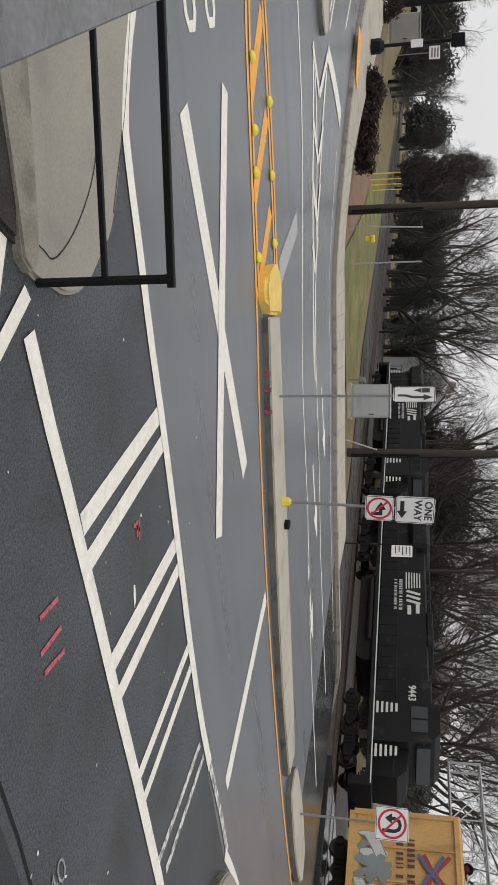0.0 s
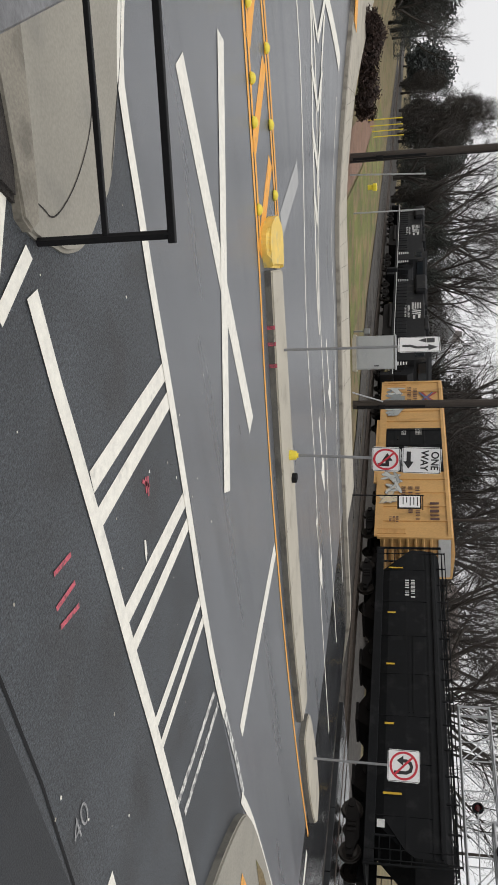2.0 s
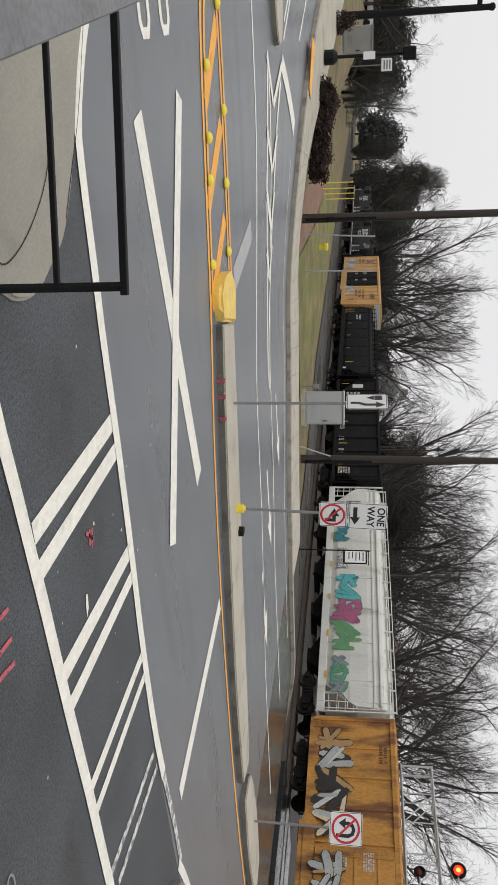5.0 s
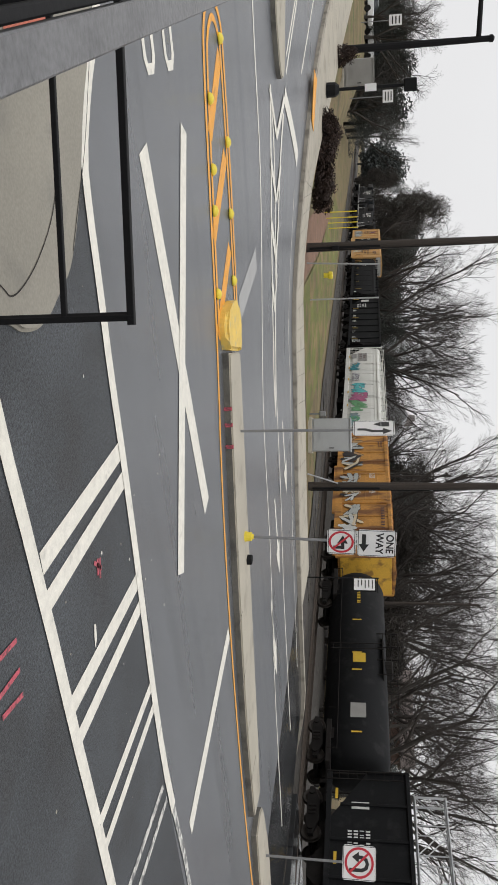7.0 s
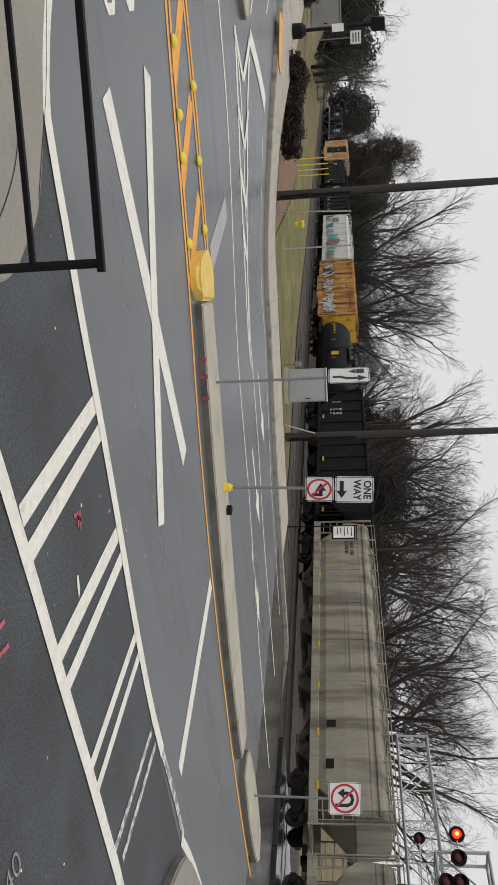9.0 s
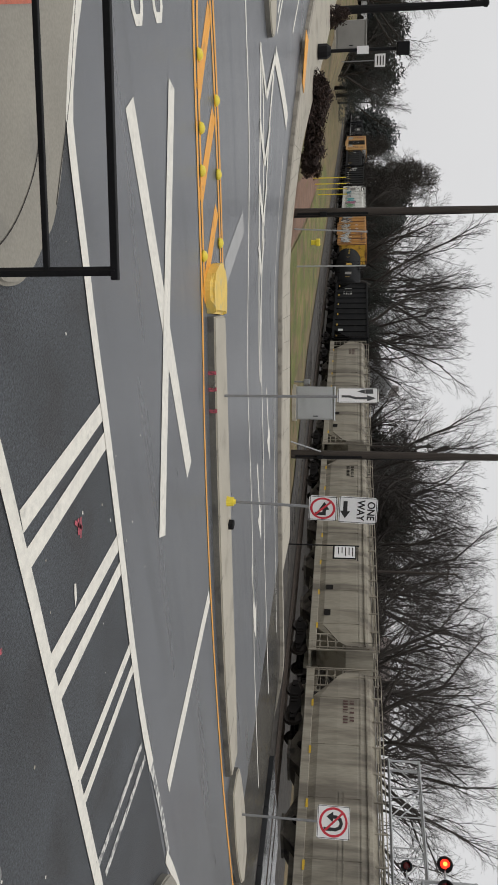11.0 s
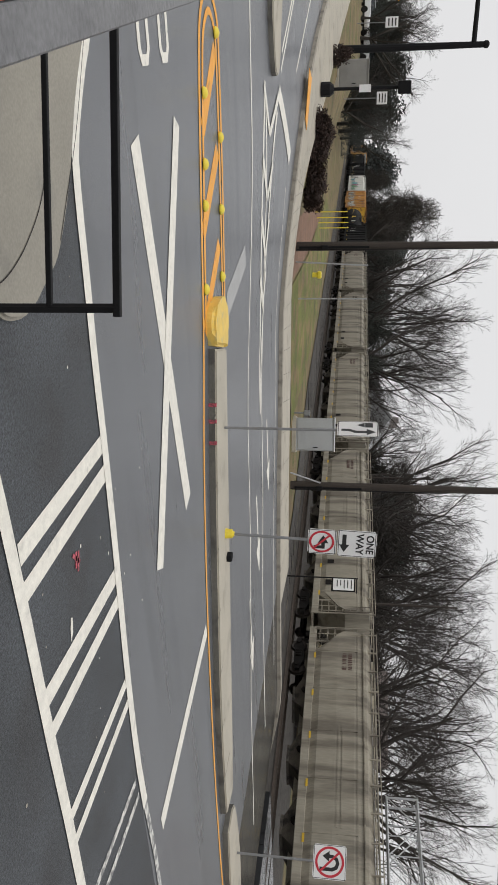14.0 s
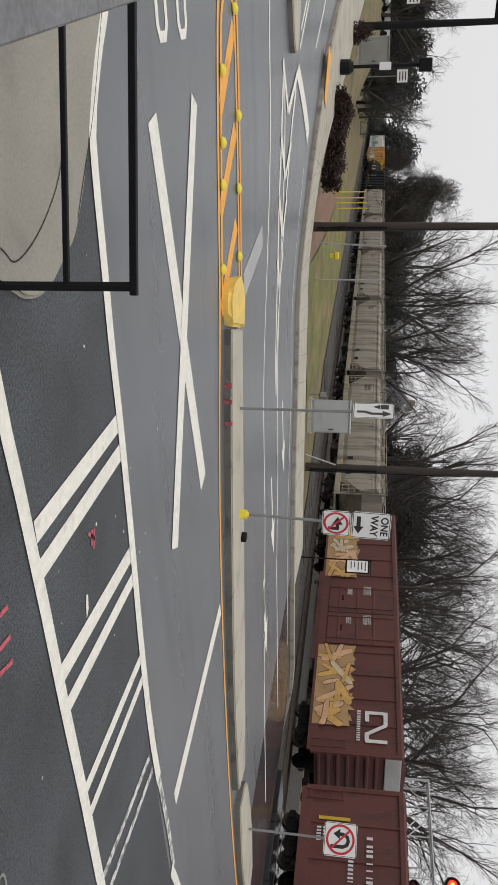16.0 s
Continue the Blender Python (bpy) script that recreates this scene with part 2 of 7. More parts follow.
def prism(bm, poly, z0, z1, m=None, drape=False):
    """A flat outline (counter-clockwise) raised from z0 to z1; drape: heights count from the ground."""
    lo = [bm.verts.new((x, y, z0 + (gz(x, y) if drape else 0))) for x, y in poly]
    hi = [bm.verts.new((x, y, z1 + (gz(x, y) if drape else 0))) for x, y in poly]
    bm.faces.new(hi)
    bm.faces.new(lo[::-1])
    n = len(poly)
    for i in range(n):
        j = (i + 1) % n
        bm.faces.new((lo[i], lo[j], hi[j], hi[i]))
    if m is not None:
        bmesh.ops.transform(bm, matrix=m, verts=lo + hi)


def fine_line(pts, step=0.6):
    out = []
    for (ax, ay), (bx, by) in zip(pts, pts[1:]):
        n = max(1, int(math.hypot(bx - ax, by - ay) / step))
        out += [(ax + (bx - ax) * i / n, ay + (by - ay) * i / n) for i in range(n)]
    return out + [pts[-1]]


def rounded(pts, times=2):
    """Corner cutting, ends kept."""
    for _ in range(times):
        out = [pts[0]]
        for a, b in zip(pts, pts[1:]):
            out += [(a[0] * 0.75 + b[0] * 0.25, a[1] * 0.75 + b[1] * 0.25), (a[0] * 0.25 + b[0] * 0.75, a[1] * 0.25 + b[1] * 0.75)]
        pts = out + [pts[-1]]
    return pts


def sides(pts, off):
    res = []
    for i, p in enumerate(pts):
        a, b = pts[max(0, i - 1)], pts[min(len(pts) - 1, i + 1)]
        d = Vector((b[0] - a[0], b[1] - a[1])).normalized()
        res.append((p[0] - d.y * off, p[1] + d.x * off))
    return res


def ribbon(bm, pts, o0, o1, h0, h1, skirt=0.0, step=0.6):
    """A band along pts between two offsets to its left, draped on the ground."""
    pts = fine_line(pts, step)
    a, b = sides(pts, o0), sides(pts, o1)
    va = [bm.verts.new((x, y, gz(x, y) + h0)) for x, y in a]
    vb = [bm.verts.new((x, y, gz(x, y) + h1)) for x, y in b]
    for i in range(len(pts) - 1):
        bm.faces.new((va[i], va[i + 1], vb[i + 1], vb[i]))
    if skirt:
        for row, src in ((va, a), (vb, b)):
            low = [bm.verts.new((x, y, gz(x, y) - skirt)) for x, y in src]
            for i in range(len(pts) - 1):
                bm.faces.new((row[i], row[i + 1], low[i + 1], low[i]))




def letters(text, size, m, material, parent, name="lettering", depth=0.002, spacing=1.0, weight=0.022):
    cu = bpy.data.curves.new(name, "FONT")
    cu.body, cu.size, cu.extrude, cu.align_x, cu.align_y, cu.space_character = text, size, depth, "CENTER", "CENTER", spacing
    cu.offset = size * weight
    tmp = bpy.data.objects.new(name, cu)
    me = bpy.data.meshes.new_from_object(tmp)
    bpy.data.objects.remove(tmp)
    me.materials.clear()
    me.materials.append(material)
    ob = new(name, me)
    ob.parent = parent
    ob.matrix_basis = m
    return ob


# ---- ground, road, pavements ----
def grid_object(name, xs, ys, height, materials, pick=None, keep=None):
    bm = bmesh.new()
    vs = {}
    for i, x in enumerate(xs):
        for j, y in enumerate(ys):
            vs[i, j] = bm.verts.new((x, y, height(x, y)))
    for i in range(len(xs) - 1):
        for j in range(len(ys) - 1):
            cx, cy = (xs[i] + xs[i + 1]) / 2, (ys[j] + ys[j + 1]) / 2
            if keep and not keep(cx, cy):
                continue
            f = bm.faces.new((vs[i, j], vs[i + 1, j], vs[i + 1, j + 1], vs[i, j + 1]))
            if pick:
                f.material_index = pick(cx, cy)
    for v in [v for v in bm.verts if not v.link_faces]:
        bm.verts.remove(v)
    ob = finish(name, bm, materials, smooth=True)
    ob["kind"] = "structure"
    return ob


def spaced(a, b, step):
    n = max(1, round((b - a) / step))
    return [a + (b - a) * i / n for i in range(n + 1)]


FAR_CURB = rounded([(-72, -9.5), (-46, -3.6), (-36.1, -1.0), (-30.0, 1.4), (-27.8, 3.4), (-27.5, 5.6), (-27.4, 8.2), (-26.6, 11.0), (-24.7, 15.5), (-23.7, 21.0), (-23.0, 27.3)])


def far_edge(y):
    """x of the far kerb at y."""
    for (ax, ay), (bx, by) in zip(FAR_CURB, FAR_CURB[1:]):
        if ay <= y <= by:
            return ax + (bx - ax) * (y - ay) / (by - ay)
    return -72 if y < -9.5 else -23.0


# the sheet of earth under everything, out to the horizon
ground = grid_object("ground", [-900, -500, -300, -200, -150, -120] + spaced(-100, 30, 2.5) + [60, 120, 300, 900],
                     [-900, -400, -150, -80] + spaced(-50, 70, 2.0) + [90, 130, 200, 400, 900],
                     lambda x, y: gz(x, y) - 0.10 - (0.12 if y > 24 else 0), [GRASS, BALLAST], lambda x, y: 1 if 24 < y < 46 else 0)
tagged(ground, "patchy brown and green winter grass beside the street", "ground")

bm = bmesh.new()
ys = spaced(-60, -12, 4) + spaced(-11, 28.2, 0.7)
prev = None
for y in ys:
    xf = far_edge(y)
    seam = float(np.interp(y, (-12, -1.3, -0.1, 0.95, 2.35, 3.8, 5.6, 8.35, 11, 28), (-20, -9.6, -8.67, -7.8, -7.62, -7.5, -7.33, -7.2, -7.3, -8.4)))
    xs = [xf + (seam - xf) * k / 24 for k in range(25)] + [-6.3, -5.2, -4.2, -3.12, -1.5, 1, 4, 9, 16]
    row = [bm.verts.new((x, y, gz(x, y))) for x in xs]
    if prev:
        for k in range(len(row) - 1):
            f = bm.faces.new((prev[k], prev[k + 1], row[k + 1], row[k]))
            f.material_index = (0 if y < 18.9 else 3) if k < 24 else (1 if k < 28 else (2 if y < 18.9 else 3))
    prev = row
road = finish("road", bm, [ASPHALT, ASPHALT_OLD, ASPHALT_DARK, ASPHALT_WET], smooth=True)
tagged(road, "damp grey asphalt street with fresh lane markings", "road", kind="structure")
# beyond the railway the street goes on
far_road = grid_object("road_beyond", spaced(-24, -3, 3), spaced(33.8, 120, 4), lambda x, y: gz(x, y), [ASPHALT_WET])
tagged(far_road, "grey asphalt street beyond the railway crossing", "road")


def line_mark(name, pts, width, material, label="", h=0.006):
    b = bmesh.new()
    ribbon(b, pts, -width / 2, width / 2, h, h, 0.0, 0.4)
    for f in b.faces:
        if f.normal.z < 0:
            f.normal_flip()
    return part(name, b, material, road, label)


def patch_mark(name, poly, material, label="", h=0.006):
    b = bmesh.new()
    vs = [b.verts.new((x, y, gz(x, y) + h)) for x, y in poly]
    b.faces.new(vs)
    b.normal_update()
    for f in b.faces:
        if f.normal.z < 0:
            f.normal_flip()
    return part(name, b, material, road, label)


# near gore: two edge lines and pairs of bars between them
line_mark("edge_line", rounded([(-9.6, -1.3), (-8.6, -0.1), (-8.27, 0.22), (-7.82, 0.83), (-7.74, 1.3), (-7.68, 2.15), (-7.6, 3.0), (-7.57, 3.9), (-7.5, 4.9), (-7.43, 5.7), (-7.32, 6.8), (-7.26, 8.2), (-7.33, 9.2)], 1), 0.2, WHITE_PAINT, h=0.011)
line_mark("edge_line", [(-7.33, 9.2), (-7.46, 10.4), (-7.48, 11.3)], 0.14, WORN_PAINT, h=0.011)
line_mark("edge_line", [(-5.04, 1.93), (-5.04, 2.7), (-5.07, 3.25), (-5.1, 4.4), (-5.11, 5.6), (-5.14, 6.7), (-5.14, 8.4), (-5.05, 10.1)], 0.19, WHITE_PAINT, h=0.011)
line_mark("edge_line", [(-5.0, 1.2), (-4.38, 1.9)], 0.13, WHITE_PAINT)
line_mark("edge_line", [(-5.16, 1.66), (-4.5, 1.89)], 0.13, WHITE_PAINT, h=0.011)
for ax, ay, bx, by, w in ((-7.48, 3.83, -5.2, 3.69, 0.21), (-7.48, 4.17, -5.18, 4.05, 0.2), (-7.43, 5.47, -5.19, 5.23, 0.2), (-7.4, 5.8, -5.19, 5.62, 0.17),
                          (-7.26, 6.95, -5.2, 6.8, 0.14), (-7.24, 7.26, -5.2, 7.15, 0.13), (-7.1, 8.5, -5.2, 8.2, 0.1), (-7.15, 8.8, -5.35, 8.56, 0.1)):
    line_mark("gore_bar", [(ax, ay), (bx, by)], w, WHITE_PAINT if ay < 8 else WORN_PAINT)
# two lane lines that cross
line_mark("lane_line", [(-10.03, 1.04), (-11.26, 6.8)], 0.42, WHITE_PAINT)
line_mark("lane_line", [(-12.45, 1.05), (-9.2, 6.68)], 0.37, WHITE_PAINT, h=0.011)
line_mark("stop_line", [(-11.9, 9.99), (-7.92, 10.35)], 0.3, WHITE_PAINT)
line_mark("stop_line", [(-11.26, 19.1), (-8.0, 19.34)], 0.25, WHITE_PAINT)
# painted letters further up the street
for cx in (-10.88, -12.02):
    b = bmesh.new()
    ribbon(b, [(cx - 0.22, -2.2), (cx - 0.23, 0.06), (cx - 0.13, 0.2), (cx + 0.13, 0.2), (cx + 0.23, 0.06), (cx + 0.22, -2.2)], -0.07, 0.07, 0.006, 0.006, 0, 0.3)
    part("painted_letter", b, WHITE_PAINT, road)
# double yellow loop with slanted bars
for o in (0.0, 0.2):
    line_mark("yellow_line", rounded([(-11.62, 19.0), (-11.5, 15.0), (-11.95, 10.3), (-12.6, 7.2), (-13.38 - o, 4.9), (-13.8 - o, 2.5), (-14.25 - o, 0.2), (-14.55 - o, -0.5),
                                      (-15.2, -0.85 + o), (-15.85 + o, -0.4), (-15.85 + o, 0.2), (-15.65 + o, 2.4), (-15.45 + o, 4.7)], 2) if o == 0 else
              rounded([(-13.62, 4.7), (-14.02, 2.5), (-14.5, 0.2), (-14.75, -0.25), (-15.2, -0.5), (-15.6, -0.15), (-15.62, 0.3), (-15.42, 2.4), (-15.25, 4.5)], 2), 0.125, YELLOW_PAINT, h=0.009)
for ax, ay, bx, by in ((-15.55, 0.15, -14.25, 1.35), (-15.35, 1.8, -13.85, 3.0), (-15.15, 3.45, -13.55, 4.65)):
    line_mark("yellow_bar", [(ax, ay), (bx, by)], 0.34, YELLOW_PAINT, h=0.004)
# lines on the far carriageway
line_mark("lane_line", [(-19.6, -3), (-19.25, 0.15), (-18.8, 6.1), (-18.1, 12.0), (-16.9, 16.6), (-16.3, 21)], 0.12, WHITE_PAINT)
line_mark("lane_line", [(-21.2, 1.0), (-21.4, 4.7), (-21.7, 8.0), (-21.1, 12.1), (-20.2, 15.3), (-19.6, 20.5)], 0.14, WHITE_PAINT)
line_mark("lane_line", [(-25.8, 4.2), (-25.9, 7.6), (-25.6, 10.6), (-23.6, 15.2), (-22.6, 20.5)], 0.1, WHITE_PAINT)
line_mark("gore_bar", [(-18.1, 4.4), (-15.75, 4.85)], 0.55, FADED_PAINT)
line_mark("gore_edge", [(-21.18, 0.95), (-20.82, 2.15), (-20.68, 3.3), (-20.62, 4.09), (-20.82, 5.57), (-21.1, 7.4), (-21.07, 9.71)], 0.2, WHITE_PAINT)
line_mark("gore_edge", [(-23.17, 1.78), (-22.68, 2.35), (-22.28, 2.99), (-22.03, 3.94), (-21.8, 4.77), (-21.65, 5.79), (-21.6, 6.92), (-21.4, 8.23), (-21.07, 9.71)], 0.2, WHITE_PAINT, h=0.011)
line_mark("chevron_bar", [(-23.55, 1.35), (-26.3, 3.4)], 0.5, WHITE_PAINT, h=0.016)
for a, tip, c, w in (((-21.0, 1.0), (-21.76, 2.2), (-23.45, 1.4), 0.22), ((-20.66, 2.64), (-21.5, 3.75), (-22.38, 2.98), 0.24), ((-20.56, 4.08), (-21.5, 5.25), (-21.97, 4.37), 0.26), ((-20.7, 5.6), (-21.4, 6.6), (-21.75, 5.74), 0.28)):
    line_mark("chevron_bar", [a, tip], w, WHITE_PAINT, h=0.016)
    line_mark("chevron_bar", [c, tip], w, WHITE_PAINT, h=0.021)
for y0, x0 in ((10.6, -22.6), (11.6, -19.6), (13.6, -17.5)):
    patch_mark("turn_arrow", [(x0 - 0.1, y0), (x0 + 0.1, y0), (x0 + 0.1, y0 + 1.6), (x0 + 0.45, y0 + 1.6), (x0, y0 + 2.6), (x0 - 0.45, y0 + 1.6), (x0 - 0.1, y0 + 1.6)], WHITE_PAINT)
for ax, ay, bx, by in ((-34.5, -2.3, -27.6, 1.0), (-28.9, -1.95, -24.04, 0.85), (-30.5, -3.0, -24.3, 0.4)):
    line_mark("lane_line", [(ax, ay), (bx, by)], 0.12, WHITE_PAINT)
# worn stop bar in the lot, spray marks and a repair seam
patch_mark("stop_bar", [(-3.68, 6.87), (-3.13, 6.88), (-2.96, 9.61), (-3.47, 9.56)], WHITE_PAINT, "worn white stop bar with tyre scuffs")
for cx, cy, n in ((-3.24, 7.2, 9), (-3.36, 8.4, 6), (-3.2, 8.9, 4)):
    for k in range(n):
        x, y, w = cx + random.uniform(-0.12, 0.1), cy + random.uniform(-0.22, 0.22), random.uniform(0.006, 0.02)
        patch_mark("tyre_scuff", [(x - w, y - 0.09), (x + w, y - 0.08), (x + w * 1.6, y + 0.1), (x, y + 0.11)], ASPHALT_OLD, h=0.009)
line_mark("asphalt_seam", [(-3.24, 3.5), (-3.24, 5.0), (-3.16, 6.1), (-3.05, 7.5), (-2.98, 9.6)], 0.035, BLACK_METAL, h=0.004)
for ax, ay, bx, by in ((-4.22, 3.85, -4.54, 3.92), (-4.11, 4.1, -4.48, 4.16), (-4.09, 4.27, -4.44, 4.37), (-6.26, 4.42, -6.42, 4.6), (-6.36, 4.44, -6.3, 4.6), (-6.42, 4.47, -6.34, 4.66)):
    line_mark("spray_mark", [(ax, ay), (bx, by)], 0.045, RED_SPRAY, h=0.008)
letters("40", 0.32, pose(-3.5, 5.88, 0.008, 0, 0, 176), mat("faint_spray", (0.26, 0.26, 0.26), 0.8, 0.5, 8, 60, 0.2), road, "chalk_number", 0.0005, 1.0, -0.012)
for k in range(46):
    a = random.uniform(0, 6.28)
    x, y = random.uniform(-9, -2.6), random.uniform(1.8, 9)
    r = random.uniform(0.008, 0.024)
    patch_mark("paint_fleck", [(x + r * math.cos(i * 1.25 + a) * random.uniform(0.6, 1.2), y + r * math.sin(i * 1.25 + a)) for i in range(5)], WHITE_PAINT if k % 3 else CONCRETE, h=0.007)
patch_mark("spilled_paint", [(-6.02, 4.98), (-5.98, 5.12), (-5.9, 5.18), (-5.93, 5.05), (-5.98, 4.95)], WHITE_PAINT, h=0.008)


def slab(name, poly, top, materials, label, category, curb=None):
    """A raised concrete area with a kerb face; the outline is counter-clockwise."""
    b = bmesh.new()
    prism(b, poly, -0.15, top, drape=True)
    # upright faces take the darker concrete, which has kerb shade painted in
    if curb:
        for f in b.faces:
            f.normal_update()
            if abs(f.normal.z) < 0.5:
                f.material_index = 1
    es = [e for e in b.edges if all(v.co.z > gz(v.co.x, v.co.y) + top - 0.01 for v in e.verts)]
    bmesh.ops.bevel(b, geom=es, offset=0.03, segments=2, affect="EDGES")
    ob = finish(name, b, materials)
    return tagged(ob, label, category, kind="structure")


# raised median with its painted nose, and its tail past the cut
near_side = rounded([(-13.75, 5.05), (-12.98, 8.1), (-12.02, 12.3), (-11.92, 15.1)], 2)
far_side = rounded([(-12.75, 15.3), (-13.25, 13.4), (-14.25, 8.2), (-14.75, 5.4)], 2)
median = slab("median", near_side + far_side, 0.15, [CONCRETE, CURB_DARK], "raised concrete median with darker kerb face", "median", True)
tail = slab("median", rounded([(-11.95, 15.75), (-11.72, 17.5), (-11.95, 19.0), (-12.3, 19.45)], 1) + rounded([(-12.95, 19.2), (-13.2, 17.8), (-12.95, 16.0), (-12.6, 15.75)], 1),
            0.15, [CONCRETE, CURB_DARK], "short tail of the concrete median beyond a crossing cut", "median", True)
b = bmesh.new()
nose = rounded([(-13.78, 5.0), (-13.62, 4.55), (-13.85, 4.3), (-14.5, 4.25), (-15.0, 4.5), (-15.05, 5.0), (-14.75, 5.38)], 2)
prism(b, nose, -0.1, 0.17, drape=True)
bmesh.ops.bevel(b, geom=[e for e in b.edges if all(v.co.z > gz(v.co.x, v.co.y) + 0.16 for v in e.verts)], offset=0.07, segments=3, affect="EDGES")
part("painted_nose", b, CURB_YELLOW, median, "yellow painted rounded median nose")
for k in range(7):
    y = 6.2 + k * 1.3
    x = -13.52 + (y - 5.05) * 0.235 * (1 if y < 12 else 0.93)
    b = bmesh.new()
    box(b, x - 1.05, x + 0.1, y - 0.008, y + 0.008, 0.148, 0.1525)
    part("joint", b, CURB_DARK, median)
for y in (6.05, 6.35, 6.75):
    b = bmesh.new()
    x = -13.75 + (y - 5.05) * 0.25
    box(b, x - 0.02, x + 0.035, y - 0.03, y + 0.03, 0.0, 0.156)
    part("red_tick", b, RED_SPRAY, median)
line_mark("white_edge", rounded([(-7.36, 11.2), (-7.55, 11.8), (-7.72, 12.6), (-7.93, 14.1), (-8.4, 18.0), (-8.8, 20.8)], 1), 0.17, WHITE_PAINT, h=0.012)

# far kerb, gutter and pavement
b = bmesh.new()
ribbon(b, FAR_CURB, 0.0, 0.18, 0.13, 0.15, 0.2)
kerb = tagged(finish("kerb", b, CONCRETE_KERB), "weathered concrete kerb along the far side of the street", "kerb", kind="structure")
b = bmesh.new()
PAVED = [q for q in FAR_CURB if q[1] < 19.6]
ribbon(b, PAVED, 0.18, 3.3, 0.152, 0.17, 0.2)
pavement = tagged(finish("pavement", b, CONCRETE), "pale concrete pavement behind the far kerb", "pavement", kind="structure")
b = bmesh.new()
ribbon(b, PAVED, 3.3, 5.0, 0.1, 0.02, 0.3)
tagged(finish("verge", b, GRASS), "strip of dormant brown grass behind the pavement", "grass", kind="structure")
pts = fine_line(PAVED, 1.8)
for p, q in zip(sides(pts, 0.2)[8:-1], sides(pts, 3.28)[8:-1]):
    b = bmesh.new()
    d = Vector((q[0] - p[0], q[1] - p[1])).normalized() * 0.008
    v = [b.verts.new((x, y, gz(x, y) + h)) for x, y, h in ((p[0] - d.y, p[1] + d.x, 0.157), (q[0] - d.y, q[1] + d.x, 0.175), (q[0] + d.y, q[1] - d.x, 0.175), (p[0] + d.y, p[1] - d.x, 0.157))]
    b.faces.new(v)
    part("joint", b, CURB_DARK, pavement)
b = bmesh.new()
prism(b, [(-30.6, 1.35), (-29.9, 1.0), (-28.9, 2.5), (-29.5, 2.9)], 0.165, 0.185, drape=True)
part("tactile_pad", b, YELLOW_PAINT, pavement, "yellow tactile paving pad")
for poly in ([(-6.6, -0.85), (-7.5, -0.85), (-7.22, -0.01), (-6.25, -0.01)],):
    patch_mark("tactile_pad", poly, mat("red_tactile_pad", (0.5, 0.14, 0.09), 0.75, 0.15, 6, 60, 0.6), "worn red tactile paving pad", 0.057)
# small island on the far carriageway
slab("traffic_island", rounded([(-21.85, -0.4), (-22.1, 0.75), (-22.5, 0.95), (-22.9, 0.7), (-23.4, -0.6), (-25.2, -3.5), (-27, -7)], 1) + [(-24, -7.4), (-22.2, -3.0)], 0.15, [CONCRETE, CURB_DARK],
     "raised concrete traffic island on the far carriageway", "traffic island", True)
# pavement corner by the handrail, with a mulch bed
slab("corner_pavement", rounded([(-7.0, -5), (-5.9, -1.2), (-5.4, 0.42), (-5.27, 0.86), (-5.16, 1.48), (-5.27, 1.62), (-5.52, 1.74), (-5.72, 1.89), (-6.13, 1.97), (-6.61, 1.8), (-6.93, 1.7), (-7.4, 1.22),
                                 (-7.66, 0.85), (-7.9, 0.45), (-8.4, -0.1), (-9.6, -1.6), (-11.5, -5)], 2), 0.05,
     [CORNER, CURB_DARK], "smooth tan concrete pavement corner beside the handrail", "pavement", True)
for pts in ([(-8.6, -2.5), (-7.5, -0.5), (-6.94, 0.86), (-6.67, 1.18), (-6.2, 1.43), (-5.83, 1.54), (-5.56, 1.56), (-5.47, 1.45), (-5.38, 1.38)], [(-9.3, -1.4), (-8.3, 0.0), (-7.78, 0.75), (-7.35, 1.18), (-7.0, 1.55)]):
    b = bmesh.new()
    ribbon(b, rounded(pts, 2), -0.007, 0.007, 0.054, 0.054, 0, 0.15)
    tagged(finish("pavement_seam", b, MULCH), "dark joint curving across the pavement corner", "joint", kind="structure")
b = bmesh.new()
prism(b, [(-5.08, 1.4), (-5.16, 1.52), (-5.3, 1.5), (-5.38, 1.28), (-5.57, 0.76), (-5.78, 0.13), (-6.28, -1.2), (-7.2, -4), (-6.72, -4), (-5.8, -1.2), (-5.29, 0.25), (-5.23, 0.7), (-5.16, 1.09)][::-1], -0.1, 0.085, drape=True)
bmesh.ops.bevel(b, geom=[e for e in b.edges if all(v.co.z > 0.08 for v in e.verts)], offset=0.02, segments=2, affect="EDGES")
tagged(finish("kerb", b, CONCRETE_OLD), "low weathered kerb at the mulch bed", "kerb", kind="structure")
slab("mulch_bed", [(-5.1, 1.3), (-5.17, 1.05), (-5.24, 0.7), (-5.3, 0.25), (-5.81, -1.2), (-6.73, -4), (-7.0, -5), (-3.2, -5), (-3.8, -2), (-4.3, 0.2), (-4.85, 1.05)], 0.06, [MULCH], "bed of wet black mulch beside the kerb", "mulch bed")
